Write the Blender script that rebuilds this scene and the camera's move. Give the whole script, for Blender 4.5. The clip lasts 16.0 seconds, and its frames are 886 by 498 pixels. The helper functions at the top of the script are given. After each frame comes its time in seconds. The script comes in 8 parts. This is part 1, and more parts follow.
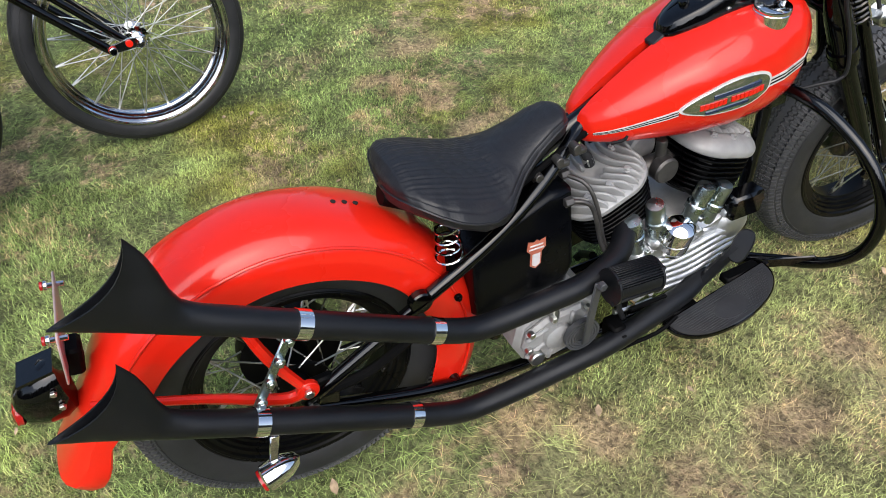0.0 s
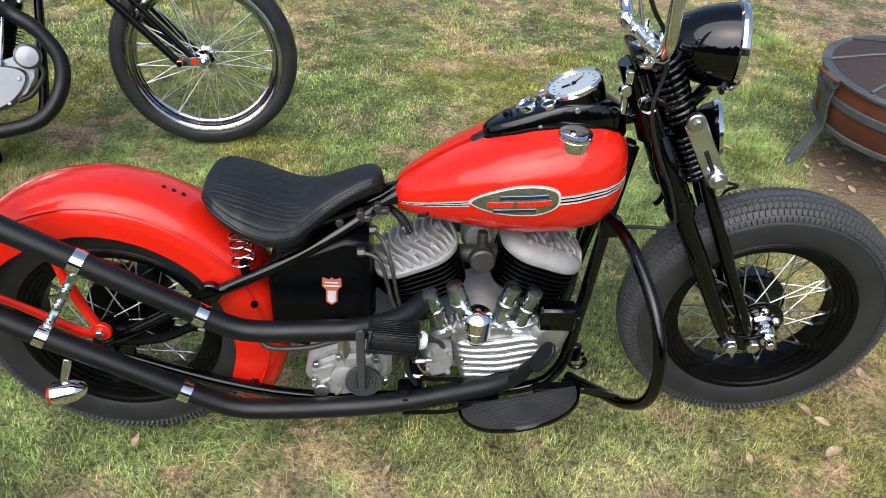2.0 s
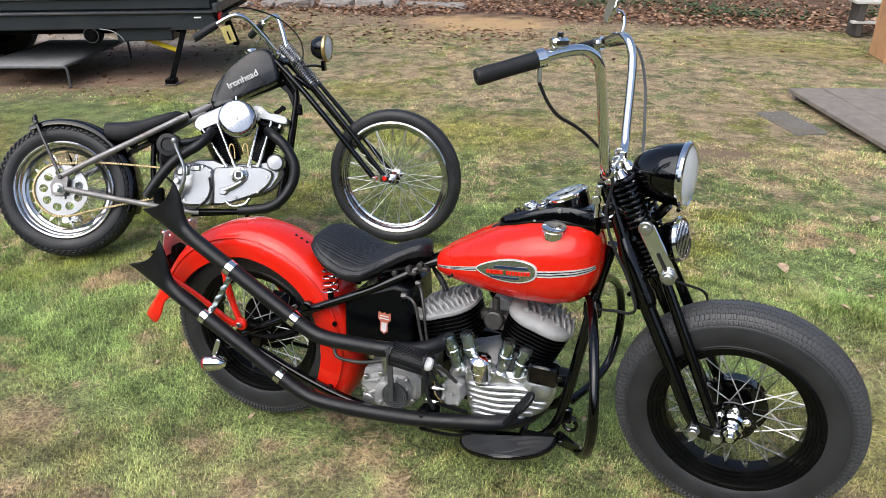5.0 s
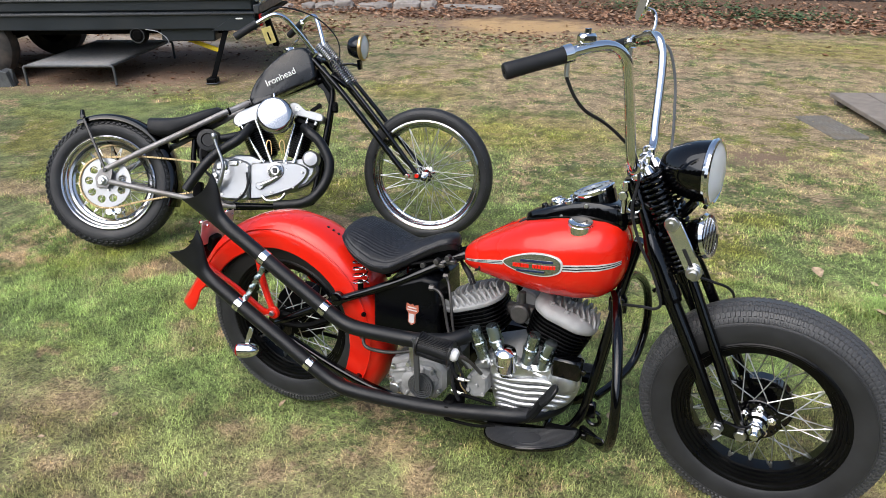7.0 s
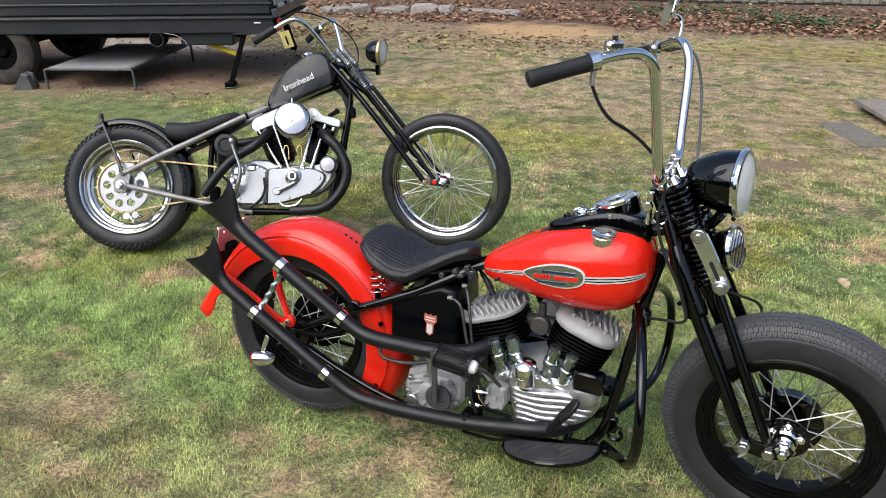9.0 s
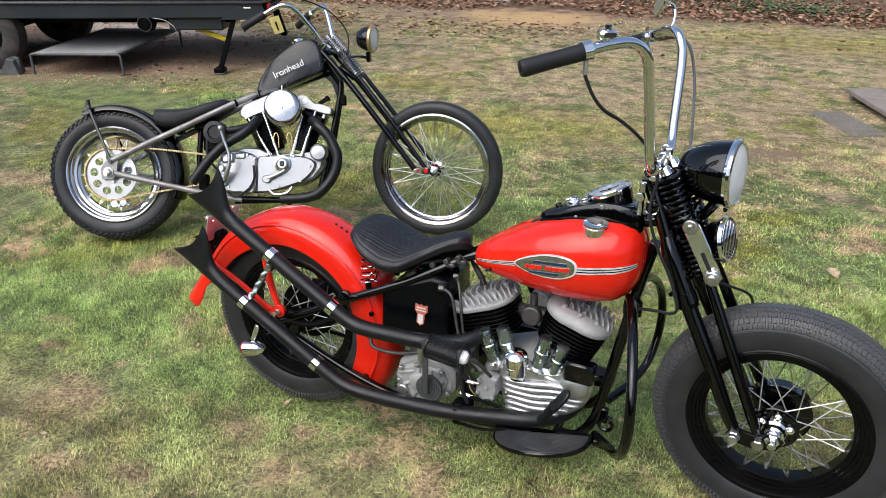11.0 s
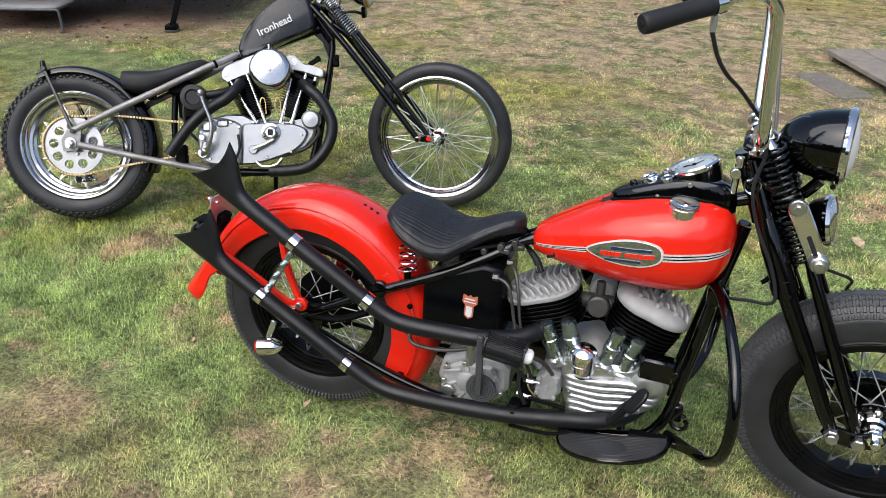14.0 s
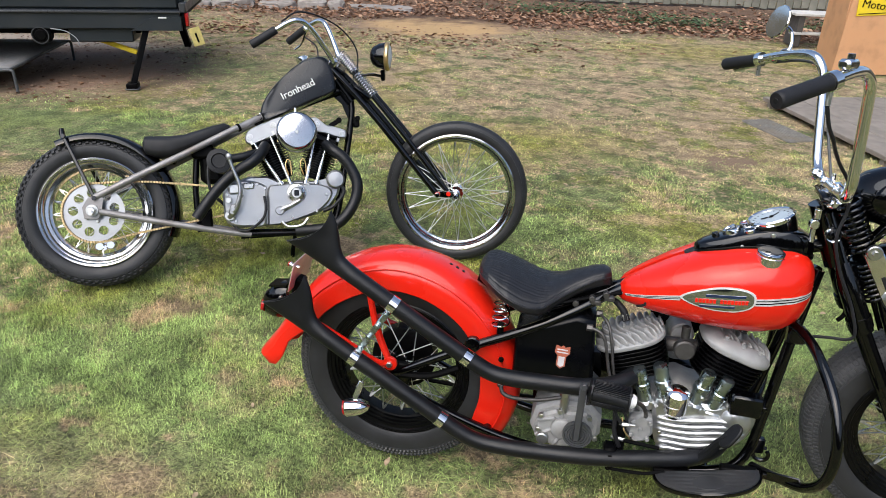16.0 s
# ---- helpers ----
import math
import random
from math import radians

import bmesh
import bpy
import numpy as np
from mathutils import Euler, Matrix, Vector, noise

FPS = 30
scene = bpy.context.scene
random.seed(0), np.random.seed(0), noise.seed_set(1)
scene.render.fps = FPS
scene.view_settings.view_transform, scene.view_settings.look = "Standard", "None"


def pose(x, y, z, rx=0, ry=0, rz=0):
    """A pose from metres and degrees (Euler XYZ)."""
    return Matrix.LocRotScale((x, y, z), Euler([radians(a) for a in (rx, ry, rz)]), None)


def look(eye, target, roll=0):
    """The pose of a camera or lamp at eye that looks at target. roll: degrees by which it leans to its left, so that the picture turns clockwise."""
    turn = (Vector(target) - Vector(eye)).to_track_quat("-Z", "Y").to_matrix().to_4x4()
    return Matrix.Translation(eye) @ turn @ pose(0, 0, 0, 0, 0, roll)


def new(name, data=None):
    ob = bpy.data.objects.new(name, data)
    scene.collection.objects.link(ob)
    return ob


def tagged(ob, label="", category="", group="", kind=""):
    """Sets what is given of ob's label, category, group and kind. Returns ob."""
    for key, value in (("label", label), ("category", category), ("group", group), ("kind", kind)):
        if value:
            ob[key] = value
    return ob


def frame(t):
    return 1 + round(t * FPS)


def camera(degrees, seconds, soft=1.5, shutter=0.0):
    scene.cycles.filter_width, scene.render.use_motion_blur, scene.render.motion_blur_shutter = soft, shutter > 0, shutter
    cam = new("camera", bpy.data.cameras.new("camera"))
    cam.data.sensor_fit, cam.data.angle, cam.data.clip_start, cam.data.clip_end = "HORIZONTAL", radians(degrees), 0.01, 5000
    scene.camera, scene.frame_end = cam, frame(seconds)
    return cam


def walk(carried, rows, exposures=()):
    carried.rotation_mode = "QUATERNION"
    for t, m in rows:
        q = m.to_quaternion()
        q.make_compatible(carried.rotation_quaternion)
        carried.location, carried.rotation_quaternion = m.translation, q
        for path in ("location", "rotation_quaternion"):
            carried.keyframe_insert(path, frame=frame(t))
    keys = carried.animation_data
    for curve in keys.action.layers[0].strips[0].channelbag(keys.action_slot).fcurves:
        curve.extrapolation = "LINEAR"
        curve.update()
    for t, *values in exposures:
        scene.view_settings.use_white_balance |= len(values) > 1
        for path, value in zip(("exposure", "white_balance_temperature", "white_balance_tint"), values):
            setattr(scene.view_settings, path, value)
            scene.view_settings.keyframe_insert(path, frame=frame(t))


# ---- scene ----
cam = camera(64.2, 16.0, soft=0.7)
PATH = [
    (0, (-0.0784, -0.7314, 1.4957), (0.5809, 0.5512, -0.0572), -2.2),
    (0.5, (0.1261, -0.6943, 1.4617), (0.7833, 0.5523, -0.1219), 2.2),
    (1, (0.3424, -0.7727, 1.4246), (0.8999, 0.5173, -0.1632), 6.3),
    (1.5, (0.5077, -0.9349, 1.4660), (0.8703, 0.5353, -0.0180), 4.2),
    (2, (0.5830, -1.1586, 1.5285), (0.8300, 0.4738, 0.1982), 3.5),
    (2.5, (0.6879, -1.2762, 1.5794), (0.7971, 0.4452, 0.3477), 3),
    (3, (0.9201, -1.3335, 1.5561), (0.7982, 0.4113, 0.3583), 1.5),
    (3.5, (1.0653, -1.4851, 1.5794), (0.7738, 0.2820, 0.4441), -0),
    (4, (1.1300, -1.6504, 1.5805), (0.7515, 0.1378, 0.5067), 1.2),
    (4.5, (1.1914, -1.7024, 1.6006), (0.7060, 0.1177, 0.6286), 0.9),
    (4.7, (1.2052, -1.7066, 1.6356), (0.6985, 0.1198, 0.6848), 0.2),
    (7, (1.2519, -1.7532, 1.6250), (0.6180, 0.0413, 0.6922), -0.8),
    (7.5, (1.2423, -1.7310, 1.6144), (0.6000, 0.0583, 0.6763), -0.6),
    (8, (1.2275, -1.7246, 1.6197), (0.5682, 0.0583, 0.6805), -0.9),
    (8.5, (1.2254, -1.7236, 1.6250), (0.5576, 0.0668, 0.7060), -0.7),
    (9, (1.2254, -1.7183, 1.6250), (0.5480, 0.0668, 0.7017), -0.9),
    (11.5, (1.2190, -1.6949, 1.6271), (0.5968, 0.0880, 0.6636), 0.1),
    (12, (1.2179, -1.6865, 1.6282), (0.6328, 0.1113, 0.6699), 0.6),
    (12.5, (1.2190, -1.6928, 1.6345), (0.6540, 0.1198, 0.6890), 0.8),
    (13, (1.1798, -1.7384, 1.6282), (0.6233, 0.0572, 0.6498), 0.9),
    (13.5, (1.0367, -1.7130, 1.5826), (0.4706, 0.0498, 0.5491), 2.3),
    (14, (0.8544, -1.5476, 1.5603), (0.3848, 0.2290, 0.5035), 1),
    (14.5, (0.6636, -1.4988, 1.5730), (0.2268, 0.2671, 0.4855), -0.4),
    (15, (0.4759, -1.6430, 1.5688), (0.0880, 0.1145, 0.4484), -0.1),
    (15.5, (0.4070, -1.7045, 1.6101), (0.0795, 0.1134, 0.5703), 0.9),
    (16, (0.3964, -1.7119, 1.6282), (0.1399, 0.1738, 0.6932), 1.8),
]
walk(cam, [(t, look(eye, target, roll)) for t, eye, target, roll in PATH])

# ---- world and light ----
world = bpy.data.worlds.new("sky")
scene.world = world
world.use_nodes = True
wn = world.node_tree.nodes
wl = world.node_tree.links
sky = wn.new("ShaderNodeTexSky")
sky.sky_type, sky.sun_disc = "NISHITA", False
sky.sun_elevation, sky.sun_rotation = radians(52), radians(200)
sky.air_density, sky.dust_density, sky.ozone_density = 1.0, 3.0, 1.0
wn["Background"].inputs["Strength"].default_value = 0.11
wl.new(sky.outputs[0], wn["Background"].inputs["Color"])
sun = new("sun", bpy.data.lights.new("sun", "SUN"))
sun.data.energy, sun.data.angle, sun.data.color = 1.7, radians(75), (0.965, 0.98, 1.0)
sun.matrix_world = look((-1.5, -3.5, 5.0), (0, 0, 0))
scene.view_settings.exposure = 0.9


# ---- materials ----
def material(name, base, rough=0.5, metal=0.0, coat=0.0, vary=0.15, scale=20.0, bump=0.0, bump_scale=200.0, dirt=None, dirt_scale=6.0, dirt_amount=0.5, rough_vary=0.1, rnd=0.0, transmission=0.0, ior=1.45, spec=0.5):
    """A surface with a base colour, fine and coarse variation, optional dirt and relief."""
    m = bpy.data.materials.new(name)
    m.use_nodes = True
    nt, b = m.node_tree, m.node_tree.nodes["Principled BSDF"]
    n, li = nt.nodes, nt.links
    b.inputs["Metallic"].default_value = metal
    b.inputs["Coat Weight"].default_value = coat
    b.inputs["Coat Roughness"].default_value = 0.04
    b.inputs["Transmission Weight"].default_value = transmission
    b.inputs["IOR"].default_value = ior
    b.inputs["Specular IOR Level"].default_value = spec
    co = n.new("ShaderNodeTexCoord").outputs["Object"]

    def noise_tex(s, detail=6):
        t = n.new("ShaderNodeTexNoise")
        t.inputs["Scale"].default_value, t.inputs["Detail"].default_value = s, detail
        li.new(co, t.inputs["Vector"])
        return t.outputs["Fac"]

    def mix(fac, a, c, kind="MIX"):
        x = n.new("ShaderNodeMix")
        x.data_type, x.blend_type = "RGBA", kind
        for sock, v in ((x.inputs["Factor"], fac), (x.inputs["A"], a), (x.inputs["B"], c)):
            if hasattr(v, "default_value"):
                li.new(v, sock)
            elif sock.name == "Factor":
                sock.default_value = v
            else:
                sock.default_value = (*v, 1)
        return x.outputs["Result"]

    def ramp(v, lo, hi, a=0.0, c=1.0):
        r = n.new("ShaderNodeMapRange")
        r.inputs["From Min"].default_value, r.inputs["From Max"].default_value = lo, hi
        r.inputs["To Min"].default_value, r.inputs["To Max"].default_value = a, c
        li.new(v, r.inputs["Value"])
        return r.outputs["Result"]

    dark = tuple(c * (1 - vary) for c in base)
    light = tuple(min(1, c * (1 + vary)) for c in base)
    col = mix(ramp(noise_tex(scale), 0.3, 0.7), dark, light)
    if rnd:
        info = n.new("ShaderNodeObjectInfo").outputs["Random"]
        col = mix(ramp(info, 0, 1, 0, rnd), col, tuple(c * 0.35 for c in base))
    if dirt:
        col = mix(ramp(noise_tex(dirt_scale), 0.48, 0.72, 0, dirt_amount), col, dirt)
    li.new(col, b.inputs["Base Color"])
    li.new(ramp(noise_tex(scale * 0.7), 0.3, 0.7, max(0.02, rough - rough_vary), min(1, rough + rough_vary)), b.inputs["Roughness"])
    if bump:
        bu = n.new("ShaderNodeBump")
        bu.inputs["Strength"].default_value, bu.inputs["Distance"].default_value = bump, 0.003
        li.new(noise_tex(bump_scale, 4), bu.inputs["Height"])
        li.new(bu.outputs["Normal"], b.inputs["Normal"])
    return m


RED = material("red_paint", (0.68, 0.016, 0.006), 0.30, coat=0.55, vary=0.05, scale=3, rough_vary=0.05, spec=0.25)
BLACK = material("black_gloss_paint", (0.0010, 0.0010, 0.0013), 0.09, coat=0.15, vary=0.2, scale=8, rough_vary=0.05)
RIMBLACK = material("black_rim_enamel", (0.0018, 0.0018, 0.0021), 0.32, vary=0.2, scale=12, spec=0.22)
SATIN = material("black_satin_coating", (0.0048, 0.0053, 0.0066), 0.42, vary=0.12, scale=30, bump=0.05, bump_scale=900, spec=0.42)
DARK = material("black_chassis", (0.0015, 0.0015, 0.0017), 0.5, vary=0.3, scale=25, dirt=(0.006, 0.0055, 0.005), dirt_amount=0.4, spec=0.09)
LEATHER = material("black_leather", (0.0105, 0.0105, 0.0120), 0.46, vary=0.2, scale=60, bump=0.25, bump_scale=160, spec=0.5)
RUBBER = material("tyre_rubber", (0.021, 0.0216, 0.0232), 0.46, vary=0.22, scale=18, dirt=(0.038, 0.038, 0.039), dirt_amount=0.3, bump=0.1, bump_scale=500, spec=0.42)


def dust_tread(m, inner, outer, dust):
    """Pale road dust on the tread, outside a radius round the axle."""
    n, li = m.node_tree.nodes, m.node_tree.links
    b = n["Principled BSDF"]
    old = b.inputs["Base Color"].links[0].from_socket
    co = n.new("ShaderNodeTexCoord").outputs["Object"]
    flat = n.new("ShaderNodeVectorMath")
    flat.operation, flat.inputs[1].default_value = "MULTIPLY", (1, 0, 1)
    li.new(co, flat.inputs[0])
    far = n.new("ShaderNodeVectorMath")
    far.operation = "LENGTH"
    li.new(flat.outputs[0], far.inputs[0])
    step = n.new("ShaderNodeMapRange")
    step.inputs["From Min"].default_value, step.inputs["From Max"].default_value = inner, outer
    li.new(far.outputs["Value"], step.inputs["Value"])
    x = n.new("ShaderNodeMix")
    x.data_type = "RGBA"
    x.inputs["B"].default_value = (*dust, 1)
    li.new(step.outputs["Result"], x.inputs["Factor"])
    li.new(old, x.inputs["A"])
    li.new(x.outputs["Result"], b.inputs["Base Color"])


dust_tread(RUBBER, 0.284, 0.308, (0.060, 0.061, 0.063))
PLAINRUBBER = material("plain_tyre_rubber", (0.020, 0.0206, 0.0222), 0.46, vary=0.2, scale=18, dirt=(0.034, 0.034, 0.035), dirt_amount=0.3, bump=0.1, bump_scale=500, spec=0.42)
GRIP = material("grip_rubber", (0.014, 0.0142, 0.016), 0.55, vary=0.15, bump=0.1, bump_scale=600, spec=0.35)
MAT = material("footboard_mat", (0.020, 0.021, 0.023), 0.42, vary=0.2, scale=20, bump=0.1, bump_scale=400, dirt=(0.06, 0.055, 0.05), dirt_amount=0.4)
CHROME = material("chrome", (0.8, 0.8, 0.8), 0.07, metal=1, vary=0.02, rough_vary=0.03)
RIMCHROME = material("bright_satin_chrome", (0.52, 0.52, 0.53), 0.13, metal=1.0, vary=0.04, rough_vary=0.04)
SILVERCASE = material("silver_cast_alloy", (0.40, 0.405, 0.41), 0.36, metal=0.95, vary=0.06, scale=14, bump=0.06, bump_scale=300, dirt=(0.36, 0.35, 0.33), dirt_amount=0.25, dirt_scale=9)
STEEL = material("bright_steel", (0.55, 0.55, 0.53), 0.32, metal=1, vary=0.15)
DULL = material("dull_steel_line", (0.10, 0.095, 0.09), 0.5, metal=0.8, vary=0.25, scale=30)
ZINC = material("zinc_plate", (0.40, 0.46, 0.47), 0.28, metal=1, vary=0.12, scale=40)
CAST = material("cast_aluminium", (0.32, 0.32, 0.315), 0.55, metal=0.25, vary=0.12, scale=30, bump=0.25, bump_scale=500, dirt=(0.2, 0.19, 0.17), dirt_amount=0.35, dirt_scale=18)
POLISH = material("polished_aluminium", (0.56, 0.57, 0.58), 0.40, metal=0.95, vary=0.10, scale=30, dirt=(0.33, 0.33, 0.33), dirt_amount=0.55, dirt_scale=22, bump=0.22, bump_scale=70)
FIN = material("black_cylinder_enamel", (0.0012, 0.0012, 0.0014), 0.30, vary=0.2, spec=0.14)
RAW = material("raw_steel_tube", (0.26, 0.25, 0.245), 0.5, metal=0.6, vary=0.2, scale=14, dirt=(0.17, 0.12, 0.09), dirt_amount=0.5)
GOLD = material("gold_chain_plate", (0.56, 0.42, 0.23), 0.42, metal=0.85, vary=0.3, scale=60)
COPPER = material("brass_line", (0.6, 0.42, 0.2), 0.35, metal=0.9)
PINE = material("tank_black", (0.0016, 0.0018, 0.0026), 0.24, vary=0.15, rough_vary=0.06, spec=0.2)
CHOPTANK = material("black_tank_lacquer", (0.0055, 0.006, 0.0075), 0.28, coat=0.3, vary=0.12, rough_vary=0.05, spec=0.35)
WHITE = material("white_paint", (0.8, 0.8, 0.78), 0.5, vary=0.05)
FACE = material("gauge_face", (0.42, 0.47, 0.49), 0.35, coat=1.0, vary=0.04)
LENSRED = material("red_lens", (0.35, 0.01, 0.01), 0.12, coat=0.5)
LENSCLEAR = material("fluted_lens", (0.86, 0.88, 0.88), 0.22, transmission=0.40, vary=0.03)
BLUE = material("emblem_dark_enamel", (0.012, 0.022, 0.06), 0.12, coat=0.7)
ENAMEL = material("badge_mirror", (0.52, 0.55, 0.60), 0.06, metal=1, vary=0.05, rough_vary=0.03)
SILVERTRIM = material("bright_trim_strip", (0.72, 0.72, 0.70), 0.28, metal=0.35, vary=0.05)
ORANGE = material("decal_orange", (0.42, 0.12, 0.07), 0.4)
SILVER = material("decal_silver", (0.6, 0.58, 0.58), 0.4)
CLOTH = material("grey_mesh_fabric", (0.2, 0.2, 0.2), 0.8, vary=0.12, scale=30, bump=0.3, bump_scale=400, dirt=(0.26, 0.23, 0.2), dirt_amount=0.5)
TRAILER = material("charcoal_trailer_panel", (0.019, 0.024, 0.029), 0.45, vary=0.12, scale=3, dirt=(0.04, 0.038, 0.035), dirt_amount=0.4, dirt_scale=2)
TRIM = material("trailer_trim", (0.05, 0.052, 0.056), 0.35, vary=0.1)
GREYPANEL = material("grey_trailer_panel", (0.35, 0.36, 0.37), 0.4, vary=0.1)
DUSTY = material("dusty_trailer_tyre", (0.042, 0.038, 0.035), 0.85, vary=0.25, scale=15, dirt=(0.13, 0.10, 0.08), dirt_amount=0.6)
YELLOW = material("yellow_plastic", (0.75, 0.55, 0.02), 0.5, vary=0.1, dirt=(0.4, 0.3, 0.1), dirt_amount=0.4)
PLATE = material("pale_yellow_plate", (0.7, 0.58, 0.22), 0.4, vary=0.12, scale=30)
PINKPLATE = material("plate_back", (0.55, 0.42, 0.4), 0.35, metal=0.4, vary=0.15)
RUST = material("rusted_copper_sheet", (0.16, 0.05, 0.028), 0.6, metal=0.25, vary=0.3, scale=8, dirt=(0.08, 0.05, 0.045), dirt_amount=0.6, bump=0.1, bump_scale=80)
IRON = material("grey_strap_iron", (0.09, 0.095, 0.1), 0.55, metal=0.3, vary=0.2, dirt=(0.2, 0.21, 0.2), dirt_amount=0.4)
PLANK = material("weathered_deck_board", (0.25, 0.215, 0.18), 0.85, vary=0.2, scale=9, rnd=0.35, dirt=(0.3, 0.27, 0.24), dirt_amount=0.4, bump=0.3, bump_scale=60)
FENCE = material("weathered_fence_board", (0.20, 0.195, 0.16), 0.85, vary=0.2, scale=5, rnd=0.4, dirt=(0.16, 0.17, 0.12), dirt_amount=0.6, bump=0.3, bump_scale=50)
PLY = material("orange_plywood", (0.56, 0.30, 0.15), 0.6, vary=0.2, scale=6, dirt=(0.42, 0.21, 0.10), dirt_amount=0.5, bump=0.1, bump_scale=80)
PALEWOOD = material("pale_bench_slat", (0.5, 0.48, 0.44), 0.8, vary=0.15, scale=6, bump=0.2, bump_scale=50)
DARKWOOD = material("dark_weathered_post", (0.07, 0.062, 0.055), 0.85, vary=0.25, scale=8)
STONE = material("border_stone", (0.32, 0.29, 0.26), 0.85, vary=0.25, scale=9, rnd=0.5, dirt=(0.22, 0.2, 0.2), dirt_amount=0.6, bump=0.5, bump_scale=40)
LEAFDRY = material("dry_leaf", (0.3, 0.17, 0.09), 0.75, vary=0.3, scale=30)
LEAFPALE = material("pale_dry_leaf", (0.42, 0.31, 0.2), 0.75, vary=0.35, scale=60)
GREYMAT = material("grey_plastic_grate", (0.2, 0.19, 0.17), 0.7, vary=0.2, dirt=(0.22, 0.18, 0.13), dirt_amount=0.6)
FLEECE = material("dark_socket", (0.006, 0.006, 0.006), 0.8)


def soil_nodes(m, colours, island=False):
    """Patchy lawn colours laid out in metres over the ground: green, straw, bare earth."""
    nt = m.node_tree
    n, li, b = nt.nodes, nt.links, nt.nodes["Principled BSDF"]
    pos = n.new("ShaderNodeNewGeometry").outputs["Position"]

    def tex(s, detail=5, offset=0.0):
        mp = n.new("ShaderNodeMapping")
        mp.inputs["Location"].default_value = (offset, offset * 0.7, 0)
        li.new(pos, mp.inputs["Vector"])
        t = n.new("ShaderNodeTexNoise")
        t.inputs["Scale"].default_value, t.inputs["Detail"].default_value, t.inputs["Roughness"].default_value = s, detail, 0.62
        li.new(mp.outputs[0], t.inputs["Vector"])
        return t.outputs["Fac"]

    def rng(v, lo, hi, a=0.0, c=1.0):
        r = n.new("ShaderNodeMapRange")
        for k, val in zip(("From Min", "From Max", "To Min", "To Max"), (lo, hi, a, c)):
            r.inputs[k].default_value = val
        li.new(v, r.inputs["Value"])
        return r.outputs["Result"]

    def math_node(op, a, c):
        x = n.new("ShaderNodeMath")
        x.operation = op
        for i, v in enumerate((a, c)):
            if hasattr(v, "default_value"):
                li.new(v, x.inputs[i])
            else:
                x.inputs[i].default_value = v
        return x.outputs[0]

    def mix(fac, a, c):
        x = n.new("ShaderNodeMix")
        x.data_type = "RGBA"
        for sock, v in ((x.inputs["Factor"], fac), (x.inputs["A"], a), (x.inputs["B"], c)):
            if hasattr(v, "default_value"):
                li.new(v, sock)
            elif sock.name == "Factor":
                sock.default_value = v
            else:
                sock.default_value = (*v, 1)
        return x.outputs["Result"]

    sep = n.new("ShaderNodeSeparateXYZ")
    li.new(pos, sep.inputs[0])

    def blob(x, y, rx, ry, soft=0.5):
        """1 inside an uneven oval of the plan, 0 outside."""
        dx = math_node("DIVIDE", math_node("SUBTRACT", sep.outputs[0], x), rx)
        dy = math_node("DIVIDE", math_node("SUBTRACT", sep.outputs[1], y), ry)
        d = math_node("SQRT", math_node("ADD", math_node("MULTIPLY", dx, dx), math_node("MULTIPLY", dy, dy)), 0)
        d = math_node("ADD", d, math_node("MULTIPLY", math_node("SUBTRACT", tex(3.0, 5, x), 0.5), 1.0))
        return rng(d, 1.0 - soft * 0.5, 1.0 + soft * 0.5, 1.0, 0.0)

    return n, li, b, tex, rng, mix, blob, math_node, sep


# worn, lush and mossy patches of the lawn: centre and half-widths in metres
BARE_SPOTS = [(1.02, -0.39, 0.13, 0.06), (0.71, -0.36, 0.07, 0.05), (1.29, -0.29, 0.05, 0.08), (-1.09, 0.78, 0.1, 0.06), (0.99, 1.54, 0.13, 0.08), (0.95, 0.99, 0.11, 0.05), (0.76, 1.38, 0.1, 0.05), (1.98, 0.08, 0.11, 0.1), (1.05, 2.21, 0.14, 0.07), (-2.8, 1.39, 0.3, 0.13), (-2.84, 2.2, 0.3, 0.13), (-0.77, -0.21, 0.13, 0.09), (-0.56, -0.5, 0.07, 0.06), (-0.12, -0.14, 0.09, 0.06), (0.1, -0.08, 0.05, 0.05), (0.48, -0.06, 0.1, 0.08), (0.61, -0.17, 0.06, 0.08), (-0.7, 0.36, 0.06, 0.06), (0.12, -0.29, 0.07, 0.05), (-0.29, -0.45, 0.07, 0.04), (-0.36, -0.61, 0.07, 0.04), (0.36, -0.14, 0.06, 0.04), (-0.71, -0.15, 0.04, 0.05)]
LUSH_SPOTS = [(-3.6, 3.2, 1.3, 0.42), (-1.2, 0.28, 0.75, 0.36), (0.5, 1.9, 0.55, 0.24), (2.25, 1.75, 0.42, 0.55), (2.8, 2.65, 0.30, 0.28), (1.17, -0.37, 0.09, 0.07), (0.85, 0.42, 0.55, 0.26), (-0.5, 0.0, 0.42, 0.24), (-2.9, 5.35, 0.7, 0.45), (1.55, 0.95, 0.4, 0.3)]
STRAW_SPOTS = [(1.95, 0.15, 0.45, 0.35), (1.25, -0.38, 0.75, 0.22), (2.35, 0.75, 0.35, 0.35), (0.25, -0.32, 0.45, 0.16), (-0.9, -0.35, 0.55, 0.25), (-0.45, -0.55, 0.5, 0.16)]
MOSS_SPOTS = [(2.6, 7.8, 1.3, 0.6), (0.15, 3.6, 0.9, 0.5), (-1.3, 4.5, 0.6, 0.3)]


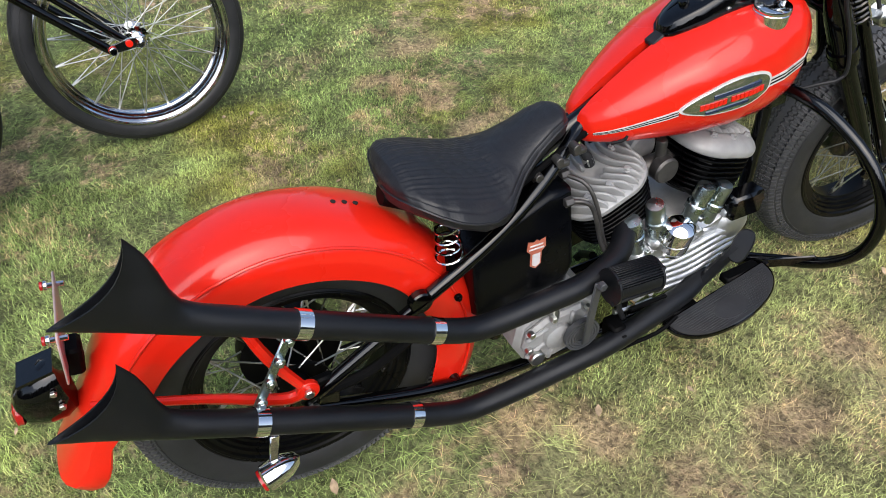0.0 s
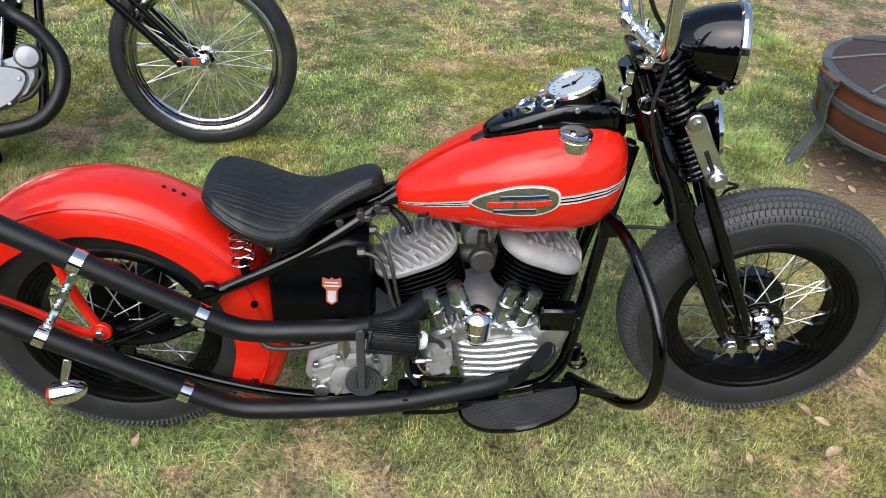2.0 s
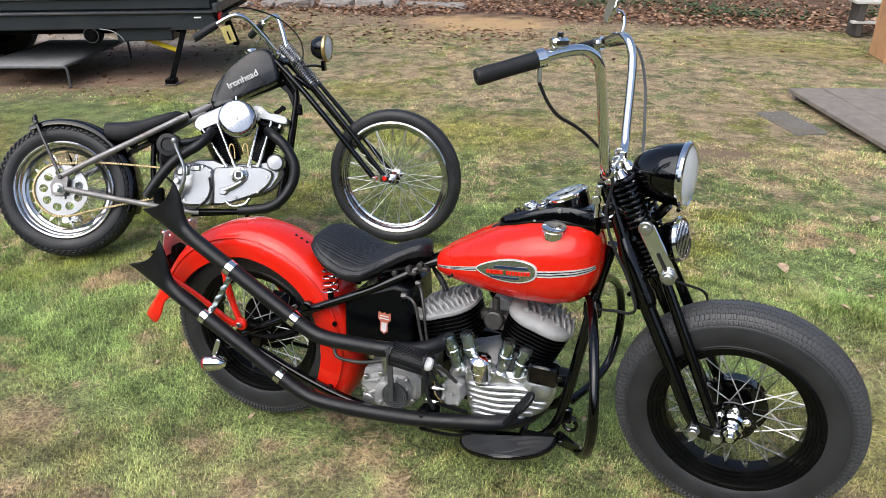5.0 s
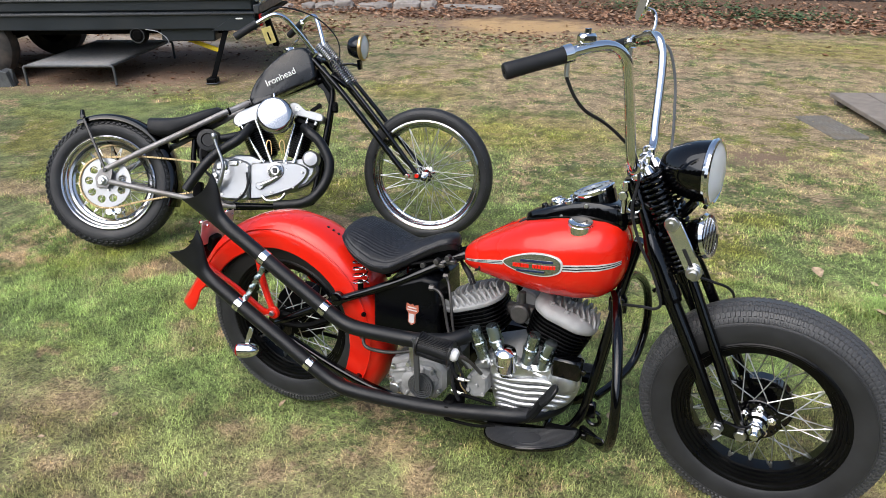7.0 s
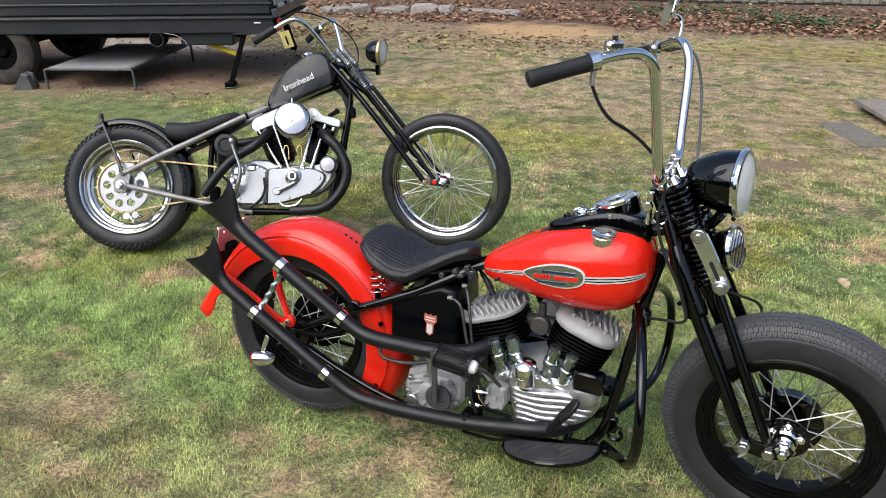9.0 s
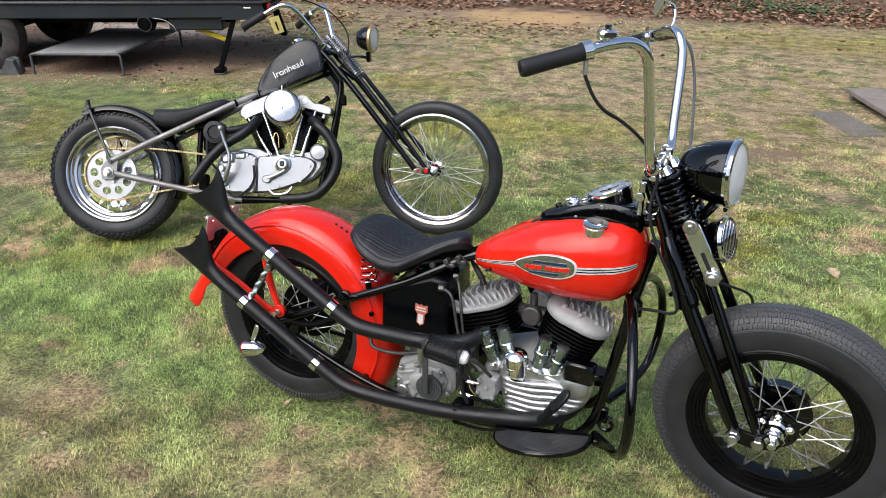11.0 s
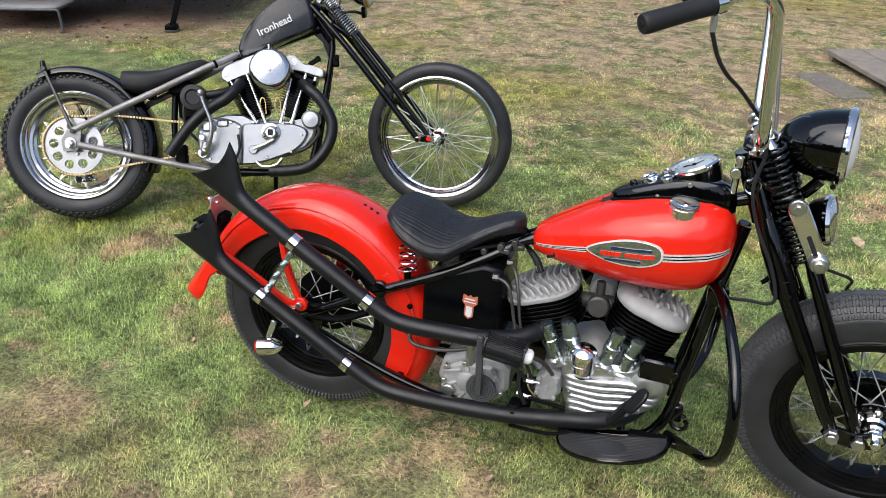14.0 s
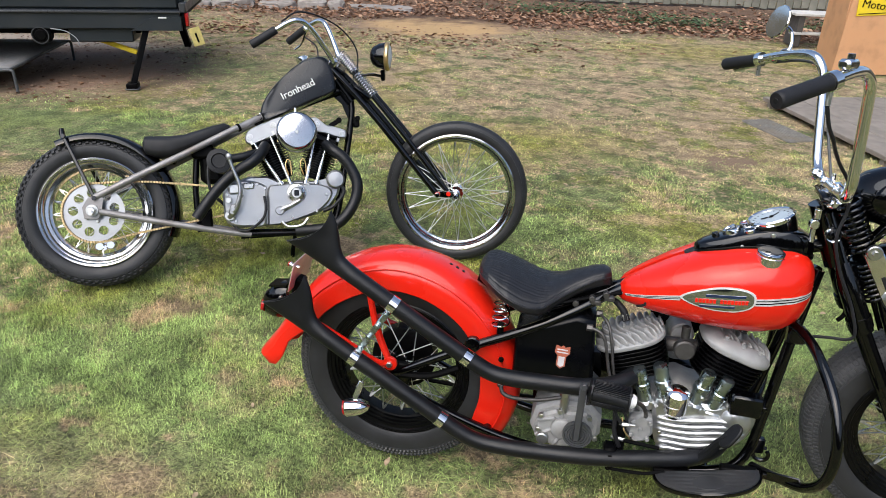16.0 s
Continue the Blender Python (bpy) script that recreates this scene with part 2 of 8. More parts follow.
def lawn_colour(m, blade):
    """Green turf with straw, moss-yellow and bare pinkish patches, the same for soil and blades."""
    n, li, b, tex, rng, mix, blob, math_node, sep = soil_nodes(m, None)
    if blade:
        green, lush, straw, earth = (0.225, 0.315, 0.090), (0.41, 0.505, 0.175), (0.58, 0.46, 0.235), (0.58, 0.40, 0.235)
    else:
        green, lush, straw, earth = (0.135, 0.155, 0.06), (0.20, 0.22, 0.085), (0.38, 0.285, 0.17), (0.46, 0.315, 0.19)
    col = mix(rng(tex(1.3), 0.40, 0.60), green, lush)
    col = mix(math_node("MULTIPLY", rng(tex(0.9, 4, 14.0), 0.5, 0.60), 0.7), col, (0.34, 0.32, 0.05) if blade else (0.22, 0.20, 0.035))
    far = rng(math_node("ADD", sep.outputs[1], math_node("MULTIPLY", sep.outputs[0], 0.35)), 2.2, 4.4, -0.018, 0.080)
    dry = math_node("ADD", math_node("ADD", math_node("MULTIPLY", tex(3.4, 5, 4.0), 0.62), math_node("MULTIPLY", tex(26.0, 3, 6.0), 0.38)), far)
    if blade:
        ri = n.new("ShaderNodeNewGeometry").outputs["Random Per Island"]
        dry = math_node("ADD", dry, math_node("MULTIPLY", math_node("SUBTRACT", ri, 0.5), 0.16))
    col = mix(rng(dry, 0.525, 0.582), col, straw)
    place = n.new("ShaderNodeNewGeometry").outputs["Position"]
    drift = n.new("ShaderNodeTexNoise")
    drift.inputs["Scale"].default_value, drift.inputs["Detail"].default_value, drift.inputs["Roughness"].default_value = 10.0, 6, 0.70
    li.new(place, drift.inputs["Vector"])
    warped = n.new("ShaderNodeVectorMath")
    warped.operation, warped.inputs[1].default_value = "MULTIPLY_ADD", (0.30, 0.30, 0.0)
    li.new(drift.outputs["Color"], warped.inputs[0])
    li.new(place, warped.inputs[2])

    def patches(spots, soft):
        fac = None
        for x, y, rx, ry in spots:
            q = n.new("ShaderNodeVectorMath")
            q.operation = "MULTIPLY_ADD"
            q.inputs[1].default_value, q.inputs[2].default_value = (1 / rx, 1 / ry, 0), (-(x + 0.15) / rx, -(y + 0.15) / ry, 0)
            li.new(warped.outputs[0], q.inputs[0])
            d = n.new("ShaderNodeVectorMath")
            d.operation = "LENGTH"
            li.new(q.outputs[0], d.inputs[0])
            v = rng(d.outputs["Value"], 1 + soft, 1 - soft)
            fac = v if fac is None else math_node("MAXIMUM", fac, v)
        return fac

    col = mix(math_node("MULTIPLY", patches(MOSS_SPOTS, 0.5), 0.55), col, (0.40, 0.37, 0.07) if blade else (0.27, 0.24, 0.05))
    col = mix(math_node("MULTIPLY", patches(LUSH_SPOTS, 0.6), 0.70), col, (0.315, 0.445, 0.135) if blade else (0.18, 0.235, 0.08))
    col = mix(math_node("MULTIPLY", patches(STRAW_SPOTS, 0.8), 0.44), col, straw)
    col = mix(math_node("MULTIPLY", patches(BARE_SPOTS, 0.5), 0.66), col, earth)
    bare = math_node("ADD", math_node("MULTIPLY", tex(2.2, 5, 9.0), 0.8), math_node("MULTIPLY", tex(17.0, 4, 3.0), 0.2))
    col = mix(math_node("MULTIPLY", rng(bare, 0.575, 0.63), 0.85), col, earth)
    shade = rng(tex(70.0, 3, 2.0), 0.36, 0.66, 0.45, 1.35)
    if blade:
        r2 = n.new("ShaderNodeMath")
        r2.operation = "FRACT"
        li.new(math_node("MULTIPLY", ri, 37.3), r2.inputs[0])
        shade = rng(r2.outputs[0], 0.0, 1.0, 0.48, 1.55)
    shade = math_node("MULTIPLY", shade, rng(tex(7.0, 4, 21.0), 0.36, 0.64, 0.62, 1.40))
    x = n.new("ShaderNodeVectorMath")
    x.operation = "SCALE"
    li.new(col, x.inputs[0])
    li.new(shade, x.inputs["Scale"])
    return n, li, b, tex, rng, mix, blob, x.outputs[0]


GROUND = material("lawn_soil", (0.2, 0.18, 0.1), 0.95)


# ---- mesh helpers ----
class G:
    """Collects vertices and faces of one mesh."""

    def __init__(self):
        self.v, self.f = [], []

    def add(self, vf, m=None):
        v, f = vf
        k = len(self.v)
        for p in v:
            p = Vector(p)
            self.v.append(tuple(m @ p) if m is not None else tuple(p))
        self.f += [tuple(i + k for i in face) for face in f]
        return self


def mesh_of(name, g, mat, angle=38):
    me = bpy.data.meshes.new(name)
    me.from_pydata(g.v, [], g.f)
    me.materials.append(mat)
    bm = bmesh.new()
    bm.from_mesh(me)
    bmesh.ops.recalc_face_normals(bm, faces=bm.faces)
    bm.to_mesh(me)
    bm.free()
    me.polygons.foreach_set("use_smooth", [True] * len(me.polygons))
    me.set_sharp_from_angle(angle=radians(angle))
    return me


def part(name, g, mat, parent, label="", m=None, angle=38):
    """One mesh object under a thing or a part."""
    ob = new(name, mesh_of(name, g, mat, angle) if isinstance(g, G) else g)
    if parent is not None:
        ob.parent = parent
    if m is not None:
        ob.matrix_basis = m
    if label:
        tagged(ob, label)
    return ob


def thing(name, label, category, group="", kind="", m=None):
    ob = tagged(new(name), label, category, group, kind)
    if m is not None:
        ob.matrix_basis = m
    return ob


def solid(name, g, mat, label, category, group="", kind="", m=None, angle=38):
    ob = tagged(part(name, g, mat, None, "", m, angle), label, category, group, kind)
    return ob


def one(vf, m=None):
    return G().add(vf, m)


def smooth(pts, n):
    """A Catmull-Rom line through the points."""
    p = [Vector(a) for a in pts]
    if len(p) < 3 or n < 2:
        return p
    out = []
    q = [2 * p[0] - p[1]] + p + [2 * p[-1] - p[-2]]
    for i in range(1, len(q) - 2):
        a, b, c, d = q[i - 1], q[i], q[i + 1], q[i + 2]
        for k in range(n):
            t = k / n
            out.append(0.5 * ((2 * b) + (c - a) * t + (2 * a - 5 * b + 4 * c - d) * t * t + (3 * b - a - 3 * c + d) * t ** 3))
    out.append(p[-1])
    return out


def tube(pts, r, seg=10, n=5, cap=True):
    """A round tube along a smooth line; r may be one radius or one for each point."""
    line = smooth(pts, n)
    if isinstance(r, (int, float)):
        rad = [r] * len(line)
    else:
        x = [i * (len(line) - 1) / (len(r) - 1) for i in range(len(r))]
        rad = list(np.interp(range(len(line)), x, r))
    v, f = [], []
    t0 = (line[1] - line[0]).normalized()
    u = t0.orthogonal().normalized()
    for i, p in enumerate(line):
        t = (line[min(i + 1, len(line) - 1)] - line[max(i - 1, 0)]).normalized()
        u = (u - t * u.dot(t)).normalized()
        w = t.cross(u)
        for k in range(seg):
            a = 2 * math.pi * k / seg
            v.append(p + (u * math.cos(a) + w * math.sin(a)) * rad[i])
    for i in range(len(line) - 1):
        for k in range(seg):
            a, b = i * seg + k, i * seg + (k + 1) % seg
            f.append((a, b, b + seg, a + seg))
    if cap:
        f.append(tuple(range(seg - 1, -1, -1)))
        f.append(tuple(range(len(v) - seg, len(v))))
    return v, f


def coil(p, q, radius, wire, turns, seg=6, taper=1.0):
    p, q = Vector(p), Vector(q)
    d = q - p
    u = d.orthogonal().normalized()
    w = d.normalized().cross(u)
    n = int(turns * 14)
    pts = []
    for i in range(n + 1):
        a, s = 2 * math.pi * turns * i / n, i / n
        r = radius * (1 + (taper - 1) * s)
        pts.append(p + d * s + (u * math.cos(a) + w * math.sin(a)) * r)
    return tube(pts, wire, seg, 1)


def lathe(profile, seg=32, axis="y", close=False):
    """Turns (radius, along) points round an axis."""
    v, f, n = [], [], len(profile)
    for k in range(seg):
        a = 2 * math.pi * k / seg
        c, s = math.cos(a), math.sin(a)
        for r, h in profile:
            v.append({"y": (r * c, h, r * s), "z": (r * c, r * s, h), "x": (h, r * c, r * s)}[axis])
    for k in range(seg):
        for i in range(n if close else n - 1):
            a, b = k * n + i, k * n + (i + 1) % n
            c, d = ((k + 1) % seg) * n + (i + 1) % n, ((k + 1) % seg) * n + i
            f.append((a, b, c, d))
    return v, f


def disc(r, h, seg=24, axis="y", b=0.15):
    """A capped cylinder with softened rims, centred, h long."""
    e = min(r, h) * b
    return lathe([(1e-4, -h / 2), (r - e, -h / 2), (r, -h / 2 + e), (r, h / 2 - e), (r - e, h / 2), (1e-4, h / 2)], seg, axis)


def rbox(sx, sy, sz, b=0.004):
    """A box with chamfered edges, centred."""
    x, y, z = sx / 2, sy / 2, sz / 2
    b = min(b, x * 0.9, y * 0.9, z * 0.9)
    v, idx = [], {}
    for i in (-1, 1):
        for j in (-1, 1):
            for k in (-1, 1):
                for a, q in enumerate(((x, y - b, z - b), (x - b, y, z - b), (x - b, y - b, z))):
                    idx[i, j, k, a] = len(v)
                    v.append((i * q[0], j * q[1], k * q[2]))
    f = []
    o = ((-1, -1), (1, -1), (1, 1), (-1, 1))
    for s in (-1, 1):
        f.append([idx[s, p, q, 0] for p, q in o])
        f.append([idx[p, s, q, 1] for p, q in o])
        f.append([idx[p, q, s, 2] for p, q in o])
    for p, q in o:
        f.append([idx[p, q, -1, 0], idx[p, q, -1, 1], idx[p, q, 1, 1], idx[p, q, 1, 0]])
        f.append([idx[p, -1, q, 0], idx[p, -1, q, 2], idx[p, 1, q, 2], idx[p, 1, q, 0]])
        f.append([idx[-1, p, q, 1], idx[-1, p, q, 2], idx[1, p, q, 2], idx[1, p, q, 1]])
    for i in (-1, 1):
        for j in (-1, 1):
            for k in (-1, 1):
                f.append([idx[i, j, k, a] for a in range(3)])
    return v, f


def prism(outline, y0, y1, b=0.004):
    """An x-z outline pushed from y0 to y1, with softened rims."""
    n = len(outline)
    cx, cz = sum(p[0] for p in outline) / n, sum(p[1] for p in outline) / n
    v, f = [], []
    for y, s in ((y0, b), (y0 + math.copysign(b, y1 - y0), 0), (y1 - math.copysign(b, y1 - y0), 0), (y1, b)):
        for x, z in outline:
            d = math.hypot(x - cx, z - cz) or 1
            v.append((x - (x - cx) / d * s, y, z - (z - cz) / d * s))
    for r in range(3):
        for i in range(n):
            j = (i + 1) % n
            f.append((r * n + i, r * n + j, (r + 1) * n + j, (r + 1) * n + i))
    f.append(tuple(range(n)))
    f.append(tuple(range(3 * n, 4 * n)))
    return v, f


def loft(rings, cap=True, closed=True):
    n = len(rings[0])
    v = [p for r in rings for p in r]
    f = []
    for i in range(len(rings) - 1):
        for k in range(n if closed else n - 1):
            a, b = i * n + k, i * n + (k + 1) % n
            f.append((a, b, b + n, a + n))
    if cap:
        f.append(tuple(range(n)))
        f.append(tuple(range(len(v) - n, len(v))))
    return v, f


def rounded(w, h, r, n=5):
    """The outline of a rounded rectangle round the origin."""
    pts = []
    for cx, cz, a0 in ((w / 2 - r, h / 2 - r, 0), (-w / 2 + r, h / 2 - r, 90), (-w / 2 + r, -h / 2 + r, 180), (w / 2 - r, -h / 2 + r, 270)):
        for i in range(n + 1):
            a = radians(a0 + 90 * i / n)
            pts.append((cx + r * math.cos(a), cz + r * math.sin(a)))
    return pts


def at(x, y, z, rx=0, ry=0, rz=0):
    return pose(x, y, z, rx, ry, rz)


def towards(p, q, up=(0, 1, 0)):
    """A pose at p whose x axis points to q."""
    x = (Vector(q) - Vector(p)).normalized()
    y = Vector(up)
    y = (y - x * y.dot(x)).normalized()
    z = x.cross(y)
    m = Matrix((x, y, z)).transposed().to_4x4()
    m.translation = p
    return m


def bolt(r, h, seg=6):
    return disc(r, h, seg, "y", 0.2)


def bar(p, q, w, th, b=0.003, up=(0, 1, 0)):
    """A flat bar from p to q: w wide, th thick along up."""
    d = (Vector(q) - Vector(p)).length
    return [(towards(p, q, up) @ Matrix.Translation((d / 2, 0, 0)) @ Vector(v)) for v in rbox(d, th, w, b)[0]], rbox(d, th, w, b)[1]


def text_mesh(name, body, size, depth):
    cu = bpy.data.curves.new(name, "FONT")
    cu.body, cu.size, cu.extrude = body, size, depth
    cu.align_x, cu.align_y = "CENTER", "CENTER"
    ob = new(name, cu)
    dg = bpy.context.evaluated_depsgraph_get()
    me = bpy.data.meshes.new_from_object(ob.evaluated_get(dg))
    bpy.data.objects.remove(ob)
    return me


# ---- motorcycle wheels ----
def drilled(r, bore, count, ring, hole, thick):
    """A round plate in the x-z plane with a ring of round holes through it."""
    bm = bmesh.new()
    edges = []

    def loop(cx, cz, rad, n):
        vs = [bm.verts.new((cx + rad * math.cos(2 * math.pi * k / n), 0, cz + rad * math.sin(2 * math.pi * k / n))) for k in range(n)]
        edges.extend(bm.edges.new((vs[k], vs[(k + 1) % n])) for k in range(n))

    loop(0, 0, r, 72)
    loop(0, 0, bore, 28)
    for k in range(count):
        a = 2 * math.pi * (k + 0.3) / count
        loop(ring * math.cos(a), ring * math.sin(a), hole, 20)
    bmesh.ops.triangle_fill(bm, use_beauty=True, use_dissolve=False, edges=edges)
    ext = bmesh.ops.extrude_face_region(bm, geom=bm.faces[:])
    for e in ext["geom"]:
        if isinstance(e, bmesh.types.BMVert):
            e.co.y += thick
    bmesh.ops.recalc_face_normals(bm, faces=bm.faces[:])
    g = G()
    bm.verts.index_update()
    g.v = [tuple(v.co) for v in bm.verts]
    g.f = [tuple(v.index for v in f.verts) for f in bm.faces]
    bm.free()
    return g


def tyre_mesh(R, rr, hw, lugs=0, lug=0.012, ribs=True):
    """A tyre with zigzag crown ribs, two staggered rows of shoulder blocks and a thin ring on the sidewall."""
    h = R - rr
    side = [(rr, hw * 0.72, 0), (rr + 0.06 * h, hw * 0.80, 0), (rr + 0.13 * h, hw * 0.88, 0), (rr + 0.24 * h, hw * 0.965, 0), (rr + 0.40 * h, hw, 0), (rr + 0.54 * h, hw * 0.990, 0), (rr + 0.585 * h, hw * 0.975, 0), (rr + 0.592 * h, hw * 1.000, 0), (rr + 0.612 * h, hw * 0.990, 0), (rr + 0.620 * h, hw * 0.955, 0)]
    side += [(rr + 0.645 * h, hw * 0.930, 0), (rr + 0.650 * h, hw * 0.930, 3), (rr + 0.735 * h, hw * 0.868, 3), (rr + 0.740 * h, hw * 0.860, 0), (rr + 0.765 * h, hw * 0.832, 0), (rr + 0.770 * h, hw * 0.830, 2), (rr + 0.862 * h, hw * 0.715, 2), (rr + 0.866 * h, hw * 0.705, 0)]
    g = 0.0060 if ribs else 0.0
    for a, down in ((0.665, 1), (0.655, 0), (0.465, 0), (0.455, 1), (0.405, 1), (0.395, 0), (0.235, 0), (0.225, 1), (0.175, 1), (0.165, 0)):
        side.append((rr + h * (1 - 0.26 * a * a) - g * down, hw * a, 1))
    prof = side + [(r, -y, z) for r, y, z in reversed(side)] + [(rr - 0.004, -hw * 0.6, 0), (rr - 0.004, hw * 0.6, 0)]
    treaded = ribs and lugs
    steps = [(k + f, up) for k in range(lugs) for f, up in ((0, 0), (0.08, 1), (0.52, 1), (0.60, 0))] if treaded else [(k, 0) for k in range(110)]
    full = lugs if treaded else 110
    n = len(prof)
    out = G()
    for k, up in steps:
        a = 2 * math.pi * k / full
        zig = (0.0023 if up else -0.0023) if treaded else 0.0
        for r, y, z in prof:
            grow = lug * (up if z == 2 else 1 - up) if z > 1 and treaded else 0.0
            r2 = r + grow * 0.70
            out.v.append((r2 * math.cos(a), y + math.copysign(grow * 0.72, y) + (zig if z == 1 else 0.0), r2 * math.sin(a)))
    m = len(steps)
    for k in range(m):
        o, p = k * n, ((k + 1) % m) * n
        out.f.extend((o + i, o + (i + 1) % n, p + (i + 1) % n, p + i) for i in range(n))
    return out


def wheel_part(name, centre, turn, parent, R, rr, hw, rim_mat, spokes, hub_r, hub_w, hub_mat, lugs, label, ribs=True, lug=0.012, deep=1.0):
    """A spoked wheel whose axle lies along y: the hub carries tyre, rim and spokes."""
    hub = G()
    f = hub_w / 2
    hub.add(lathe([(1e-4, -f - 0.012), (0.014, -f - 0.012), (0.016, -f), (hub_r, -f + 0.002), (hub_r, -f + 0.010), (hub_r * 0.62, -f + 0.016), (hub_r * 0.55, 0), (hub_r * 0.62, f - 0.016), (hub_r, f - 0.010), (hub_r, f - 0.002), (0.016, f), (0.014, f + 0.012), (1e-4, f + 0.012)], 28))
    w = part(name, hub, hub_mat, parent, label, Matrix.Translation(centre) @ turn)
    lip = rim_mat is RIMCHROME
    part("tyre", tyre_mesh(R, rr + (0.009 if lip else 0.0), hw, lugs, lug, ribs), RUBBER if rim_mat is RIMBLACK else PLAINRUBBER, w)
    d = hw * 0.74
    rim = [(rr + 0.010, d), (rr + 0.012, d - 0.004), (rr + 0.001, d * 0.84), (rr - 0.005, d * 0.80), (rr - 0.007 * deep, d * 0.62), (rr - 0.014 * deep, d * 0.56), (rr - 0.016 * deep, d * 0.40), (rr - 0.022 * deep, d * 0.30), (rr - 0.023 * deep, 0)]
    if rim_mat is RIMBLACK:
        rim = [(rr + 0.013, hw * 0.76), (rr + 0.014, hw * 0.86), (rr + 0.010, hw * 0.90), (rr + 0.005, hw * 0.88), (rr + 0.002, hw * 0.80), (rr - 0.006, hw * 0.78), (rr - 0.008, hw * 0.68), (rr - 0.014, hw * 0.66), (rr - 0.016, hw * 0.54), (rr - 0.022, hw * 0.52), (rr - 0.024, hw * 0.38), (rr - 0.029, hw * 0.35), (rr - 0.030, 0)]
    if lip:
        rim[:2] = [(rr + 0.009, hw * 0.72), (rr + 0.013, hw * 0.82), (rr + 0.0135, hw * 0.89), (rr + 0.010, hw * 0.93), (rr + 0.005, hw * 0.90), (rr + 0.001, hw * 0.80)]
    rim = rim + [(r, -y) for r, y in reversed(rim[:-1])]
    rim += [(r - 0.004, y) for r, y in reversed(rim[1:-1])]
    part("rim", one(lathe(rim, 72, "y", True)), rim_mat, w)
    per = spokes // 4
    for side in (-1, 1):
        for way in (-1, 1):
            g = G()
            a = radians(58) * way
            p = Vector((hub_r * 0.93 * math.cos(a), side * (f - 0.006 + 0.004 * way), hub_r * 0.93 * math.sin(a)))
            e = radians(4.5) * way
            r_end = rr - 0.003 - 0.023 * deep
            q = Vector((r_end * math.cos(e), side * 0.010, r_end * math.sin(e)))
            g.add(tube([p, q], 0.0019, 6, 1))
            k = (q - p).normalized()
            g.add(tube([q - k * 0.022, q + k * 0.004], 0.0035, 6, 1))
            me = mesh_of("spoke", g, STEEL)
            for i in range(per):
                ang = 2 * math.pi * (i + (0.0 if side < 0 else 0.5)) / per + way * radians(4.5)
                part("spoke", me, None, w, "", Matrix.Rotation(ang, 4, "Y"))
    return w


# ---- the red motorcycle ----
def base_pose(axle, heading, pitch, lean, r):
    return Matrix.Translation(axle) @ pose(0, 0, 0, 0, 0, heading) @ pose(0, 0, 0, 0, -pitch, 0) @ pose(0, 0, 0, -lean, 0, 0) @ Matrix.Translation((0, 0, -r))


def steering(neck, top, degrees):
    d = (Vector(top) - Vector(neck)).normalized()
    return Matrix.Translation(neck) @ Matrix.Rotation(radians(degrees), 4, d) @ Matrix.Translation(-Vector(neck))


def fender_ring(cx, cz, r, a, prof, width=1.0):
    c, s = math.cos(a), math.sin(a)
    return [(cx + (r + dr) * c, y * width, cz + (r + dr) * s) for y, dr in prof]


def fishtail(base, direction, y):
    """A flat tail: straight lower edge, upper edge sweeping up, and a hollow concave mouth."""
    d = Vector((direction[0], 0, direction[1])).normalized()
    u = Vector((-d.z, 0, d.x))
    if u.z < 0:
        u = -u
    rings, n = [], 32
    for f in [i / 14 for i in range(15)] + [1.0, 0.5]:
        inner = len(rings) >= 15
        lo = Vector((0.215 * f, -0.024 - 0.010 * f))
        su = 0.155 * f
        hi = Vector((su, np.interp(su, [0, 0.03, 0.055, 0.075, 0.10, 0.12, 0.14, 0.155], [0.024, 0.026, 0.032, 0.048, 0.080, 0.102, 0.117, 0.126])))
        ht = 0.024 - 0.010 * min(1, f * 1.3)
        if inner:
            ht -= 0.004
        ring = []
        for k in range(n):
            a = 2 * math.pi * k / n
            v, w = 0.5 + 0.5 * math.cos(a), math.sin(a)
            if inner:
                v = 0.5 + (v - 0.5) * 0.94
            q = lo + (hi - lo) * v
            s_ = q.x - 0.030 * 4 * v * (1 - v) * f ** 3
            p = Vector(base) + d * s_ + u * q.y + Vector((0, w * ht, 0))
            ring.append((p.x, p.y, p.z))
        rings.append(ring)
    return loft(rings)


def clamp_ring(p, q, r, w=0.024):
    p, q = Vector(p), Vector(q)
    d = (q - p).normalized()
    return tube([p - d * w / 2, p + d * w / 2], r, 20, 1)


TANK_X = [0.648, 0.660, 0.685, 0.72, 0.78, 0.86, 0.94, 1.02, 1.08, 1.115, 1.138, 1.148]


def tank_w(x):
    return np.interp(x, TANK_X, [0.022, 0.046, 0.066, 0.086, 0.112, 0.138, 0.151, 0.150, 0.136, 0.114, 0.078, 0.034])


def tank_top(x):
    return np.interp(x, TANK_X, [0.682, 0.702, 0.721, 0.743, 0.777, 0.813, 0.837, 0.850, 0.849, 0.836, 0.808, 0.772])


def tank_low(x):
    return np.interp(x, TANK_X, [0.648, 0.640, 0.634, 0.627, 0.618, 0.607, 0.600, 0.600, 0.612, 0.636, 0.676, 0.718])


def tank_seam(x):
    return np.interp(x, [0.648, 0.72, 0.80, 0.88, 0.98, 1.08, 1.148], [0.664, 0.682, 0.702, 0.712, 0.722, 0.733, 0.742])


